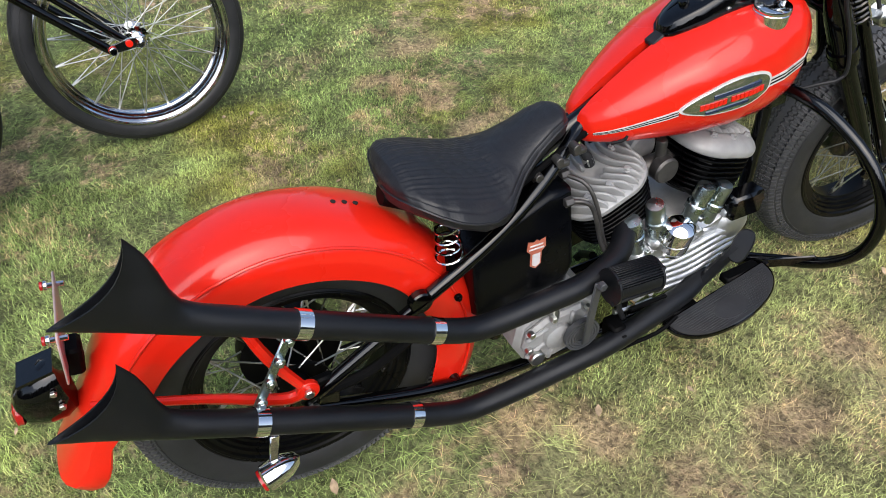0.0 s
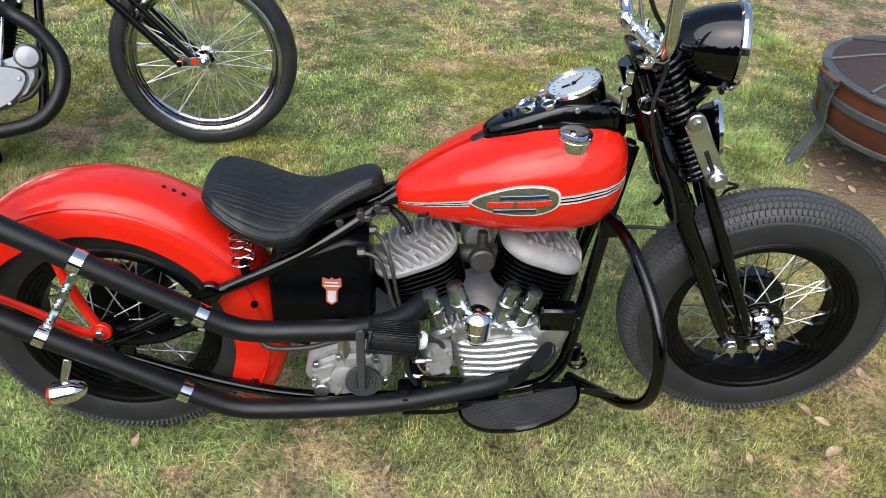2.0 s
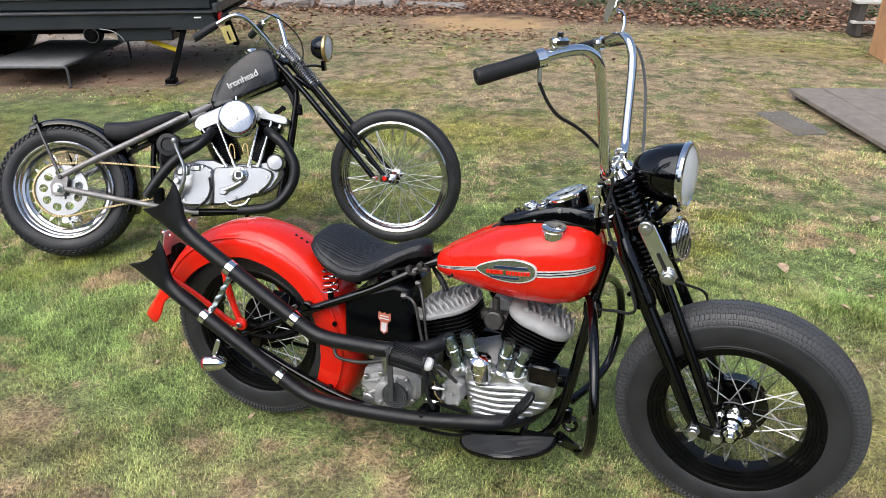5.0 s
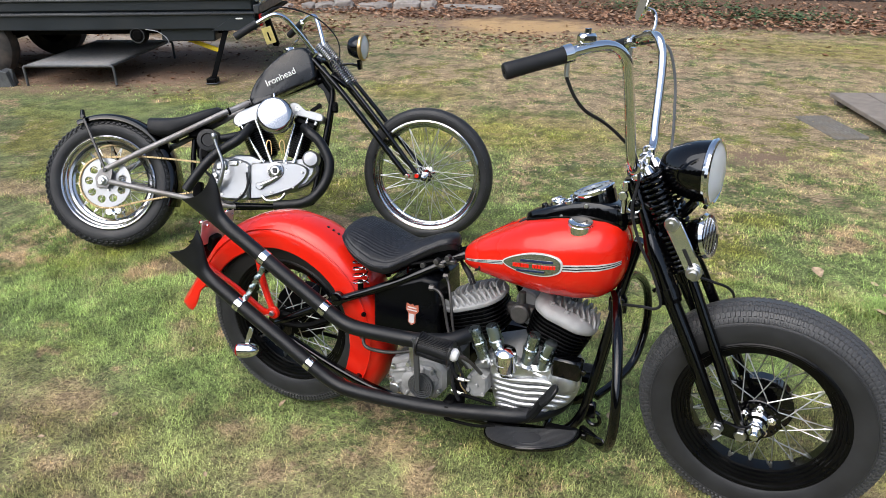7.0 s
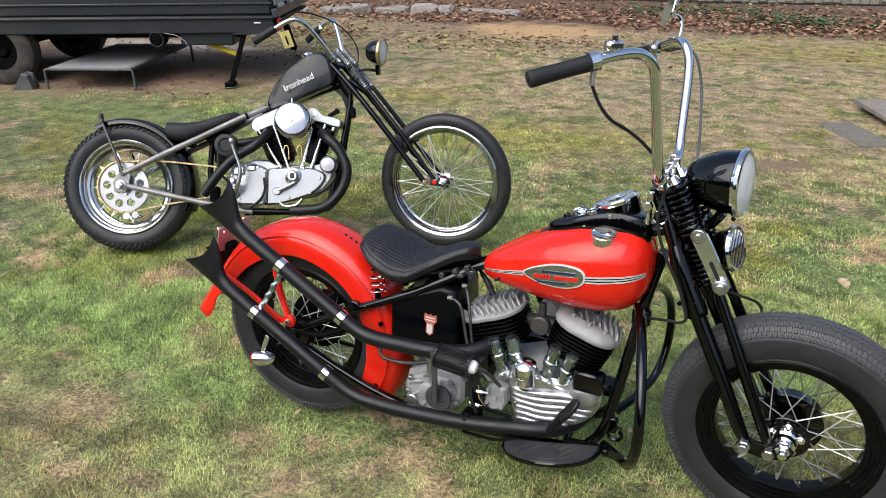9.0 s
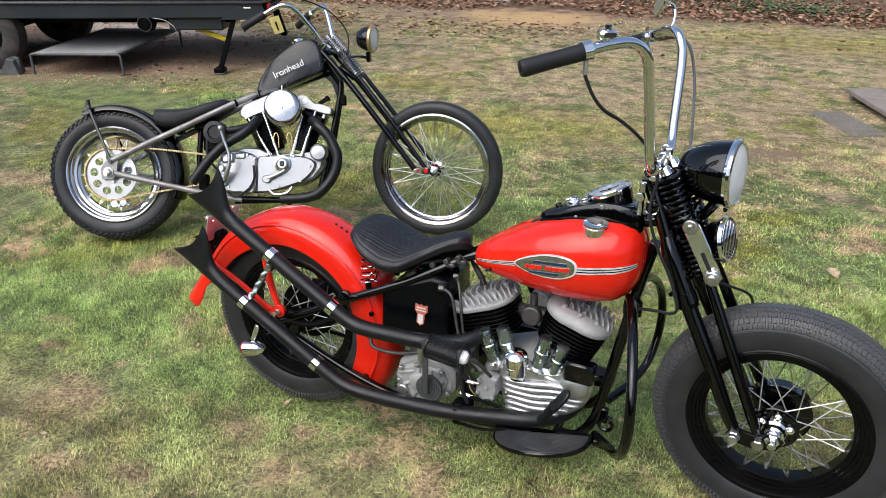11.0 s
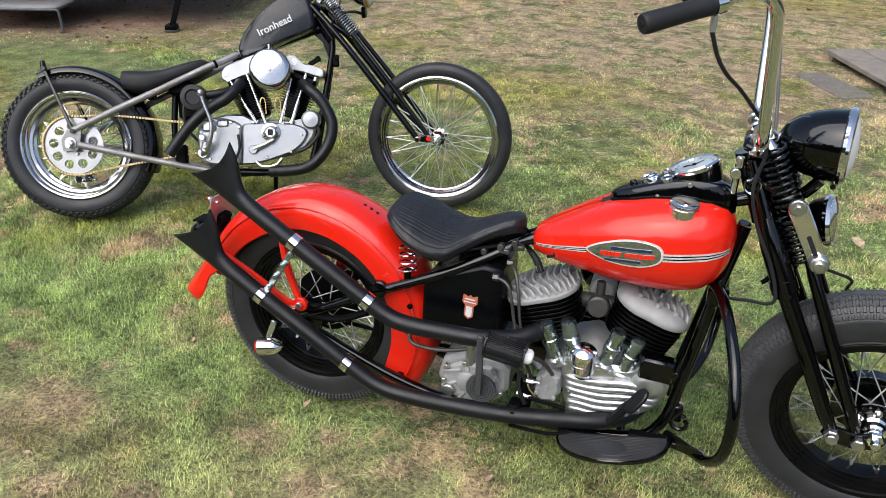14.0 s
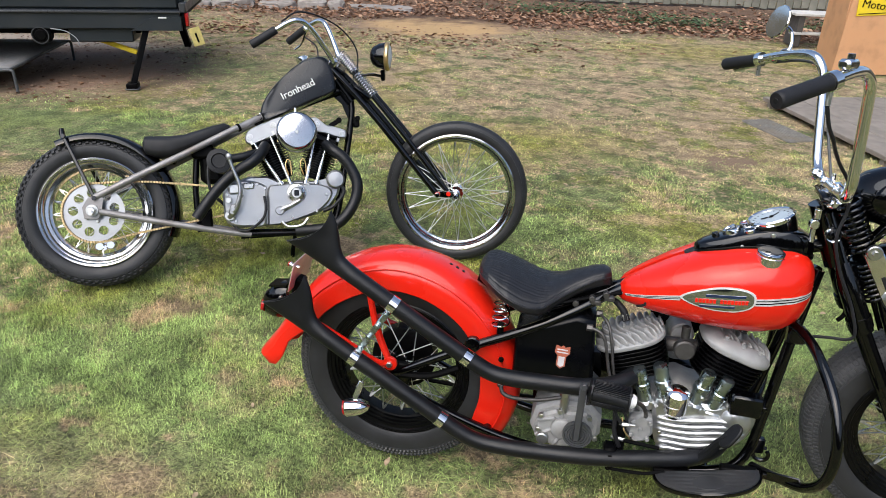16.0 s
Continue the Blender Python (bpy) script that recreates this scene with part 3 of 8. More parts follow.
def tank_point(x, a, grow=0.0):
    """The tank's right side at x; a runs from -1 (underside) over 0 (seam) to 1 (crest)."""
    w, t, lo, s = tank_w(x) + grow, tank_top(x) + grow, tank_low(x) - grow, tank_seam(x)
    ang = a * math.pi / 2
    c = max(0.0, math.cos(ang)) ** 0.72
    z = s + (t - s) * max(0, math.sin(ang)) ** 0.78 if a > 0 else s - (s - lo) * max(0, math.sin(-ang)) ** 0.95
    return (x, -0.010 - (w - 0.010) * c, z)


def build_red_motorcycle():
    bike = thing("motorcycle", "red vintage motorcycle with black fishtail pipes, parked leaning on the grass", "motorcycle", m=base_pose((0.021, 0.136, 0.295), -3.1, 1.3, 6.3, 0.335))
    neck_lo, neck_hi = (1.205, 0, 0.80), (1.135, 0, 0.965)
    st = steering(neck_lo, neck_hi, -6.4)

    # wheels
    wheel_part("rear_wheel", (0, 0, 0.335), Matrix(), bike, 0.335, 0.218, 0.064, RIMBLACK, 40, 0.055, 0.13, DARK, 150, "black spoked rear wheel with a wide treaded tyre", lug=0.0046, deep=1.3)
    wheel_part("front_wheel", (0, 0, 0), st @ Matrix.Translation((1.543, 0, 0.335)), bike, 0.335, 0.218, 0.064, RIMBLACK, 40, 0.05, 0.11, BLACK, 150, "black spoked front wheel with a wide treaded tyre", lug=0.0046, deep=1.3)
    drum = one(lathe([(1e-4, 0.065), (0.080, 0.065), (0.088, 0.055), (0.088, 0.020), (0.080, 0.016), (1e-4, 0.016)], 36), st @ at(1.543, 0, 0.335))
    part("brake_drum", drum, BLACK, bike, "gloss black brake drum")
    rdrum = G().add(lathe([(1e-4, 0.085), (0.1, 0.085), (0.105, 0.075), (0.105, 0.03), (0.095, 0.025), (1e-4, 0.025)], 36), at(0, 0, 0.335))
    part("rear_brake_drum", rdrum, DARK, bike)
    axle = G().add(disc(0.011, 0.30, 12), st @ at(1.543, 0, 0.335))
    for s in (-1, 1):
        axle.add(disc(0.020, 0.018, 6), st @ at(1.543, s * 0.118, 0.335)).add(disc(0.026, 0.022, 24), st @ at(1.543, s * 0.075, 0.335)).add(disc(0.020, 0.03, 24), st @ at(1.543, s * 0.098, 0.335))
    part("front_axle", axle, CHROME, bike, "chrome front axle with nuts")
    cap_ = G().add(lathe([(0.018, -0.100), (0.026, -0.096), (0.030, -0.086), (0.026, -0.080), (0.032, -0.074), (0.032, -0.060), (0.018, -0.058)], 28), st @ at(1.543, 0, 0.335))
    for k in range(5):
        a = 2 * math.pi * (k + 0.2) / 5
        cap_.add(disc(0.011, 0.008, 14), st @ at(1.543 + 0.038 * math.cos(a), -0.064, 0.335 + 0.038 * math.sin(a))).add(disc(0.006, 0.016, 6), st @ at(1.543 + 0.038 * math.cos(a), -0.066, 0.335 + 0.038 * math.sin(a)))
    part("hub_cap", cap_, CHROME, bike, "chrome five-lobed hub cap")
    ring_ = G().add(lathe([(0.030, -0.058), (0.056, -0.058), (0.060, -0.055), (0.056, -0.051), (0.030, -0.050)], 36), st @ at(1.543, 0, 0.335))
    for k in range(20):
        a = 2 * math.pi * k / 20
        ring_.add(disc(0.0032, 0.006, 8), st @ at(1.543 + 0.0515 * math.cos(a), -0.060, 0.335 + 0.0515 * math.sin(a)))
    part("hub_flange", ring_, BLACK, bike, "black spoke flange")
    rax = G().add(disc(0.011, 0.30, 12), at(0, 0, 0.335))
    for s in (-1, 1):
        rax.add(disc(0.019, 0.016, 6), at(0, s * 0.142, 0.335)).add(disc(0.024, 0.024, 20), at(0, s * 0.09, 0.335))
    part("rear_axle", rax, STEEL, bike)

    # rear fender with its stays
    prof = [(-0.100, -0.090), (-0.0985, -0.060), (-0.096, -0.040), (-0.091, -0.034), (-0.086, -0.026), (-0.074, -0.013), (-0.055, -0.005), (-0.03, -0.001), (0, 0)]
    prof = prof + [(-y, d) for y, d in reversed(prof[:-1])]
    outer, inner = [], []
    for k in range(57):
        a = -33 + 201 * k / 56
        r = np.interp(a, [-33, -20, -5, 20, 60, 90, 120, 145, 158, 168], [0.390, 0.392, 0.392, 0.386, 0.385, 0.388, 0.383, 0.381, 0.388, 0.412])
        deep = np.interp(a, [-33, -20, 0, 40, 120, 150, 168], [1.15, 1.3, 1.3, 1.12, 1.08, 0.95, 0.65])
        pr = [(y, d * deep) for y, d in prof]
        wd = np.interp(a, [-28, 0, 140, 168], [0.95, 1.0, 1.0, 0.95])
        outer.append(fender_ring(0, 0.335, r, radians(a), pr, wd))
        inner.append(fender_ring(0, 0.335, r - 0.003, radians(a), pr, wd * 0.97))
    for i, (x, z) in enumerate(((-0.412, 0.410), (-0.428, 0.390), (-0.442, 0.372), (-0.452, 0.359), (-0.458, 0.352))):
        wd = (0.97, 0.97, 0.96, 0.90, 0.74)[i]
        dp = (0.72, 0.76, 0.74, 0.60, 0.30)[i]
        nx, nz = -0.72, 0.70
        outer.append([(x + d * dp * -nx * -1.0, y * wd, z + d * dp * nz) for y, d in prof])
        inner.append([(x + d * dp * nx + 0.003, y * wd * 0.97, z + d * dp * nz - 0.003) for y, d in prof])
    g = G()
    ring = [o + list(reversed(i)) for o, i in zip(outer, inner)]
    g.add(loft(ring))
    fender = part("rear_fender", g, RED, bike, "glossy red deep-sided rear fender")
    bead = G()
    for s in (-1, 1):
        pts = []
        for k in range(31):
            a = -26 + 180 * k / 30
            r = np.interp(a, [-28, -10, 20, 60, 90, 120, 145, 158], [0.378, 0.384, 0.384, 0.385, 0.390, 0.385, 0.383, 0.390])
            pts.append(((r - 0.036) * math.cos(radians(a)), s * 0.0945, 0.335 + (r - 0.036) * math.sin(radians(a))))
        bead.add(tube(pts, 0.0028, 6, 1))
    part("fender_bead", bead, RED, fender)
    for i in range(3):
        a = radians(66.6 - 3.2 * i)
        part("bolt_hole", one(disc(0.0050, 0.003, 12, "x"), at(0.3862 * math.cos(a), -0.004, 0.335 + 0.3862 * math.sin(a), 0, -math.degrees(a), 0)), FLEECE, fender)
    for s in (-1, 1):
        stay = G()
        stay.add(tube([(0.0, s * 0.135, 0.402), (-0.045, s * 0.118, 0.50), (-0.075, s * 0.103, 0.62)], [0.010, 0.012, 0.009], 8, 4))
        stay.add(tube([(0.0, s * 0.135, 0.402), (-0.05, s * 0.128, 0.397), (-0.17, s * 0.112, 0.46), (-0.33, s * 0.100, 0.535)], [0.012, 0.012, 0.009, 0.008], 8, 4))
        stay.add(disc(0.022, 0.014, 20), at(0, s * 0.135, 0.402))
        part("fender_stay", stay, RED, bike, "red fender stay")
        part("stay_bolt", one(bolt(0.010, 0.012), at(0, s * 0.146, 0.402)), STEEL, bike)

    # pipes on the right side
    yp = -0.190
    up = [(-0.092, yp, 0.696), (0.023, yp, 0.622), (0.13, yp, 0.553), (0.24, yp, 0.483), (0.278, yp, 0.460), (0.318, yp, 0.442), (0.37, yp, 0.434), (0.45, yp, 0.433), (0.55, yp, 0.434), (0.61, -0.178, 0.437), (0.66, -0.158, 0.440), (0.695, -0.130, 0.448), (0.725, -0.09, 0.455), (0.74, -0.05, 0.457)]
    low = [(-0.180, yp, 0.494), (-0.095, yp, 0.438), (0.04, yp, 0.353), (0.171, yp, 0.270), (0.228, yp, 0.235), (0.272, yp, 0.215), (0.325, yp, 0.205), (0.45, yp, 0.203), (0.63, yp, 0.212), (0.79, -0.170, 0.222), (0.90, -0.145, 0.228), (0.97, -0.09, 0.235), (1.0, -0.02, 0.24)]
    for line, nm in ((up, "upper"), (low, "lower")):
        d = (line[0][0] - line[1][0], line[0][2] - line[1][2])
        g = G().add(tube(line, 0.0240, 20, 5)).add(fishtail(line[0], d, yp))
        part("exhaust_pipe", g, SATIN, bike, "matt black exhaust pipe with a fishtail end")
    for p, q in (((0.023, yp, 0.622), (0.13, yp, 0.553)), ((0.240, yp, 0.483), (0.20, yp, 0.508)), ((-0.095, yp, 0.438), (0.04, yp, 0.353)), ((0.171, yp, 0.270), (0.12, yp, 0.302))):
        part("pipe_clamp", one(clamp_ring(p, q, 0.0262)), CHROME, bike, "chrome pipe clamp")
    br = G().add(bar((-0.094, -0.165, 0.44), (0.012, -0.165, 0.60), 0.019, 0.006))
    for i in range(4):
        br.add(disc(0.0095, 0.012, 12), at(-0.080 + 0.026 * i, -0.171, 0.461 + 0.039 * i)).add(disc(0.006, 0.018, 6), at(-0.080 + 0.026 * i, -0.173, 0.461 + 0.039 * i))
    part("pipe_bracket", br, ZINC, bike, "drilled chrome bracket between the pipes")

    # saddle
    xs = [0.2435, 0.245, 0.248, 0.253, 0.260, 0.268, 0.28, 0.30, 0.33, 0.36, 0.40, 0.44, 0.47, 0.50, 0.54, 0.58, 0.60, 0.612, 0.620, 0.625]
    SW = ([0.2435, 0.2445, 0.247, 0.253, 0.262, 0.280, 0.305, 0.34, 0.38, 0.42, 0.445, 0.47, 0.495, 0.53, 0.57, 0.60, 0.615, 0.622, 0.625], [0.008, 0.027, 0.050, 0.076, 0.097, 0.120, 0.138, 0.150, 0.152, 0.142, 0.128, 0.104, 0.082, 0.065, 0.055, 0.046, 0.034, 0.020, 0.006])
    SZ = ([0.2435, 0.25, 0.262, 0.28, 0.31, 0.34, 0.38, 0.42, 0.45, 0.48, 0.52, 0.57, 0.605, 0.620, 0.625], [0.706, 0.718, 0.728, 0.732, 0.727, 0.718, 0.701, 0.686, 0.681, 0.686, 0.703, 0.722, 0.728, 0.722, 0.710])
    SD = ([0.2435, 0.27, 0.32, 0.38, 0.43, 0.47, 0.55, 0.625], [0.004, 0.022, 0.044, 0.050, 0.042, 0.026, 0.016, 0.006])
    rings = []
    xs_fine = sorted(set(xs + [round(0.262 + 0.0045 * i, 4) for i in range(76)]))
    for x in xs_fine:
        w, zc, drop = np.interp(x, *SW), np.interp(x, *SZ), np.interp(x, *SD)
        top, n = [], 141
        for k in range(n):
            t = -1 + 2 * k / (n - 1)
            y = w * t
            dip = 0.0
            if abs(t) < 0.86:
                fade = np.interp(x, [0.262, 0.275, 0.44, 0.468], [0, 1, 1, 0]) * np.interp(abs(t), [0.74, 0.84], [1, 0])
                lane = (abs(y) / (0.62 + 0.38 * w / 0.152) + 0.018 * (x - 0.36)) / 0.0225
                dip = 0.0026 * fade * math.exp(-((lane - round(lane)) / 0.13) ** 2) - 0.0010 * fade * math.cos(2 * math.pi * lane)
                chev = (x - 0.55 * abs(y)) / 0.0215
                dip += 0.0017 * fade * np.interp(x, [0.31, 0.37], [0, 1]) * np.interp(abs(y), [0.050, 0.080], [1, 0]) * math.exp(-((chev - round(chev)) / 0.17) ** 2)
                pucker = np.interp(x, [0.39, 0.43, 0.47, 0.50], [0, 1, 1, 0]) * np.interp(abs(t), [0.60, 0.82], [1, 0])
                dip += pucker * (0.0016 * noise.noise(Vector((x * 95, y * 30, 1.0))) + 0.0012 * noise.noise(Vector((x * 60 + y * 50, y * 40, 7.0))))
            seam = 0.0022 * math.exp(-((abs(t) - 0.90) / 0.012) ** 2)
            z = zc - drop * abs(t) ** 2 - 0.012 * abs(t) ** 12 - dip - seam
            top.append((x, y, z))
        low = zc - drop
        bot = [(x, w * t, low - d) for t, d in ((1.0, 0.014), (0.99, 0.025), (0.93, 0.034), (0.6, 0.032), (0, 0.030), (-0.6, 0.032), (-0.93, 0.034), (-0.99, 0.025), (-1.0, 0.014))]
        rings.append(top + bot)
    seat = part("saddle", one(loft(rings)), LEATHER, bike, "black tuck-and-roll leather saddle", angle=70)
    edge = [(x, s * np.interp(x, *SW) * 1.005, np.interp(x, *SZ) - np.interp(x, *SD) - 0.012) for s in (-1, 1) for x in (xs if s < 0 else reversed(xs))]
    part("seat_welt", one(tube(edge, 0.0028, 6, 1)), LEATHER, seat)
    pan = G().add(tube([(0.24, 0, 0.665), (0.34, 0, 0.64), (0.5, 0, 0.635), (0.63, 0, 0.68)], [0.02, 0.05, 0.035, 0.012], 10, 4))
    part("seat_pan", pan, DARK, bike)
    for s in (-1, 1):
        part("seat_spring", one(coil((0.322, s * 0.100, 0.545), (0.322, s * 0.102, 0.640), 0.027, 0.0024, 4.2, 6, 0.75)), CHROME, bike, "chrome coil seat spring")
        part("spring_post", one(tube([(0.322, s * 0.1, 0.50), (0.322, s * 0.1, 0.555)], 0.010, 8, 1)), DARK, bike)
        part("seat_rail", one(tube([(0.33, s * 0.11, 0.635), (0.45, s * 0.08, 0.625), (0.60, s * 0.045, 0.655), (0.68, s * 0.03, 0.67)], 0.007, 8, 4)), DARK, bike)
    latch = G()
    for x, z in ((0.53, 0.632), (0.575, 0.652), (0.612, 0.668)):
        latch.add(disc(0.009, 0.022, 10), at(x, -0.066, z)).add(rbox(0.03, 0.02, 0.014, 0.003), at(x + 0.01, -0.062, z - 0.013))
    part("saddle_hinge", latch, DULL, bike)

    # fuel tanks
    for s in (-1, 1):
        rings = []
        for i in range(41):
            x = 0.648 + 0.500 * (0.5 - 0.5 * math.cos(math.pi * i / 40))
            ring = [tank_point(x, a) for a in np.linspace(-1, 1, 25)]
            ring = [(px, -0.010 if k in (0, 24) else py, pz) for k, (px, py, pz) in enumerate(ring)]
            if s > 0:
                ring = [(px, -py, pz) for px, py, pz in ring]
            rings.append(ring)
        tank = part("fuel_tank", one(loft(rings)), RED, bike, "glossy red teardrop fuel tank half", angle=50)

        def on_tank(x, a, grow):
            p = tank_point(x, a, grow)
            return (p[0], p[1] if s < 0 else -p[1], p[2])

        def strip(x0, x1, da0, da1, grow, n=14):
            rows = []
            da0, da1 = (d if d <= 0 else math.asin(math.sin(d * math.pi / 2) ** (1 / 0.78)) / (math.pi / 2) for d in (da0, da1))
            for x in np.linspace(x0, x1, n):
                ring = [on_tank(x, da, gr) for da, gr in ((da0, -0.002), (da0, grow), (da1, grow), (da1, -0.002))]
                rows.append(ring)
            return loft(rows)

        for x0, x1 in ((0.656, 0.803), (0.984, 1.144)):
            part("tank_stripe", one(strip(x0, x1, -0.046, 0.046, 0.0014)), SILVERTRIM, tank)
            for o in (-0.017, 0.017):
                part("stripe_line", one(strip(x0, x1, o - 0.006, o + 0.006, 0.0022)), DARK, tank)
        # badge: drop-shaped plate with a bright rim, dark field and flashes
        def drop(scale_x, scale_z, grow, n=40, cx=0.893, half=0.092, dz=0.0):
            pts = []
            for k in range(n):
                t = 2 * math.pi * k / n
                c, sn = math.cos(t), math.sin(t)
                x = cx + half * scale_x * c
                hz = 0.0385 * scale_z * (0.62 + 0.38 * min(1, (c + 1) * 0.7)) * (1 if sn > 0 else 0.92)
                z = tank_seam(x) + 0.004 + dz + hz * math.copysign(abs(sn) ** (1.25 if c < 0 else 1.25 - 0.55 * min(1, c * 1.6)), sn)
                zz = z - tank_seam(x)
                t_, lo = tank_top(x) - tank_seam(x), tank_seam(x) - tank_low(x)
                a = math.asin(min(1, (zz / t_) ** (1 / 0.78))) / (math.pi / 2) if zz > 0 else -math.asin(min(1, (-zz / lo) ** (1 / 0.95))) / (math.pi / 2)
                pts.append(on_tank(x, a, grow))
            return pts

        def plate(sx, sz, grow, back):
            o, b_ = drop(sx, sz, grow), drop(sx, sz, back)
            v = b_ + o + drop(sx * 0.5, sz * 0.5, grow) + [on_tank(0.893, 0.02, grow)]
            n = len(o)
            f = []
            for r in range(2):
                for k in range(n):
                    f.append((r * n + k, r * n + (k + 1) % n, (r + 1) * n + (k + 1) % n, (r + 1) * n + k))
            for k in range(n):
                f.append((2 * n + k, 2 * n + (k + 1) % n, 3 * n))
            return v, f
        badge = part("tank_badge", one(plate(1.0, 1.0, 0.0035, -0.002)), SILVERTRIM, tank, "chrome drop-shaped tank badge")
        part("badge_field", one(plate(0.94, 0.86, 0.0050, 0.002)), ENAMEL, badge, "mirror-bright badge field")

        def flash(xa, xb, za, zb, grow=0.0066, n=8):
            rows = []
            for x in np.linspace(xa, xb, n):
                ring = []
                for z, gr in ((za, 0.004), (za, grow), (zb, grow), (zb, 0.004)):
                    zz = z
                    t_, lo = tank_top(x) - tank_seam(x), tank_seam(x) - tank_low(x)
                    a = math.asin(min(1, (zz / t_) ** (1 / 0.78))) / (math.pi / 2) if zz > 0 else -math.asin(min(1, -zz / lo)) / (math.pi / 2)
                    ring.append(on_tank(x, a, gr))
                rows.append(ring)
            return loft(rows)
        part("badge_flash", one(flash(0.862, 0.958, 0.0112, 0.0180)), BLUE, badge)
        part("badge_flash", one(flash(0.850, 0.935, -0.0150, -0.0095)), BLUE, badge)
        for i in range(15):
            if i == 6:
                continue
            x = 0.838 + i * 0.0086
            part("badge_letter_bar", one(flash(x, x + 0.0070, -0.0040, 0.0058, 0.0068, 2)), RED, badge)
        cap = G().add(lathe([(1e-4, 0.0240), (0.016, 0.0240), (0.029, 0.0238), (0.0335, 0.0222), (0.0348, 0.0190), (0.0345, 0.016), (0.0335, 0.0145), (0.0348, 0.013), (0.0350, 0.0), (0.0350, -0.012), (1e-4, -0.012)], 40, "z"), at(1.0135, s * 0.093, 0.8245, s * -7, 2, 0))
        part("fuel_cap", cap, CHROME, bike, "chrome fuel filler cap")
    part("tank_strap", one(rbox(0.05, 0.03, 0.012, 0.003), at(0.838, 0, 0.800, 0, -27, 0)), GRIP, bike)

    # dash with its dial
    def tank_z(x, y):
        c = min(1.0, max(0.0, (abs(y) - 0.010) / (tank_w(x) - 0.010))) ** (1 / 0.72)
        return tank_seam(x) + (tank_top(x) - tank_seam(x)) * math.sqrt(1 - c * c) ** 0.78

    DASH = ((0.838, 0.010, 0.820), (0.846, 0.022, 0.828), (0.862, 0.032, 0.837), (0.90, 0.044, 0.852), (0.94, 0.051, 0.868), (0.98, 0.057, 0.882), (1.02, 0.062, 0.892), (1.06, 0.064, 0.893), (1.10, 0.060, 0.886), (1.125, 0.050, 0.872), (1.132, 0.040, 0.850))
    rings, skirt = [], []
    for x, w, zt in DASH:
        xx = min(x, 1.12)
        low, top = tank_z(xx, w) - 0.004, max(zt, tank_z(xx, 0.01) + 0.006)
        half = [(-w, low), (-w * 0.985, low + (top - low) * 0.55), (-w * 0.93, top - 0.010), (-w * 0.89, top - 0.004), (-w * 0.80, top - 0.001), (-w * 0.40, top + 0.001), (0.0, top + 0.0015)]
        rings.append([(x, y, z) for y, z in half] + [(x, -y, z) for y, z in reversed(half[:-1])])
        lap = [(x, y, tank_z(xx, y) + 0.0045) for y in np.linspace(-w - 0.006, w + 0.006, 17)]
        skirt.append(lap + [(px, py, pz - 0.009) for px, py, pz in reversed(lap)])
    dash = part("dash_panel", one(loft(rings)), BLACK, bike, "gloss black dash panel")
    part("dash_flange", one(loft(skirt)), BLACK, dash)
    gm = at(1.026, 0.008, 0.908, 0, -22, 0)
    cupr = []
    for k in range(4):
        f = k / 3
        c = (gm @ Vector((0, 0, -0.004))) * f + Vector((1.046, 0.004, 0.842)) * (1 - f)
        mm = gm.to_3x3() if k == 3 else Matrix.Rotation(radians(-25 * f), 3, "Y")
        cupr.append([tuple(c + mm @ Vector((0.0605 * math.cos(t), 0.0605 * math.sin(t), 0))) for t in np.linspace(0, 2 * math.pi, 33)[:-1]])
    part("dial_cup", one(loft(cupr)), BLACK, dash)
    part("speedometer_bezel", one(lathe([(0.056, -0.010), (0.0618, 0.0), (0.0618, 0.006), (0.058, 0.010), (0.054, 0.007), (0.054, -0.010)], 44, "z", True), gm), CHROME, dash, "chrome dial ring")
    dial = part("speedometer", one(disc(0.0545, 0.008, 40, "z"), gm), FACE, dash, "pale round dial")
    marks = G()
    for k in range(13):
        a = radians(-30 + 20 * k)
        marks.add(rbox(0.007, 0.0016, 0.0012, 0.0004), gm @ Matrix.Rotation(a, 4, "Z") @ at(0.044, 0, 0.0042))
    marks.add(rbox(0.040, 0.0020, 0.0016, 0.0004), gm @ at(0.008, 0.006, 0.0054, 0, 0, 40)).add(disc(0.005, 0.004, 12, "z"), gm @ at(0, 0, 0.006))
    marks.add(rbox(0.018, 0.007, 0.0012, 0.0003), gm @ at(-0.018, 0, 0.0056))
    part("dial_marks", marks, DARK, dash)
    wm = at(0.928, 0, 0.866, 0, -21, 0)
    part("ignition_switch", G().add(lathe([(0.015, 0.004), (0.018, 0.009), (0.022, 0.008), (0.024, 0.002), (0.024, -0.010)], 32, "z"), wm).add(rbox(0.034, 0.008, 0.007, 0.003), wm @ at(-0.002, 0, 0.012, 0, 0, 35)), CHROME, dash, "chrome key switch")
    part("switch_face", one(disc(0.0165, 0.008, 24, "z"), wm), BLACK, dash)
    for s in (-1, 1):
        wl_ = at(0.967, s * 0.031, 0.880, s * -4, -20, 0)
        part("warning_lamp", one(lathe([(0.011, -0.006), (0.011, 0.004), (0.013, 0.006), (0.0155, 0.004), (0.0160, -0.008)], 28, "z"), wl_), CHROME, dash)
        part("lamp_jewel", one(disc(0.0115, 0.008, 20, "z"), wl_), LENSRED if s > 0 else BLACK, dash)
        part("dash_screw", one(disc(0.005, 0.006, 12), at(0.950, s * 0.0525, 0.840)), STEEL, dash)
        part("dash_screw", one(disc(0.006, 0.010, 12), at(1.020, s * 0.0600, 0.880)), STEEL, dash)
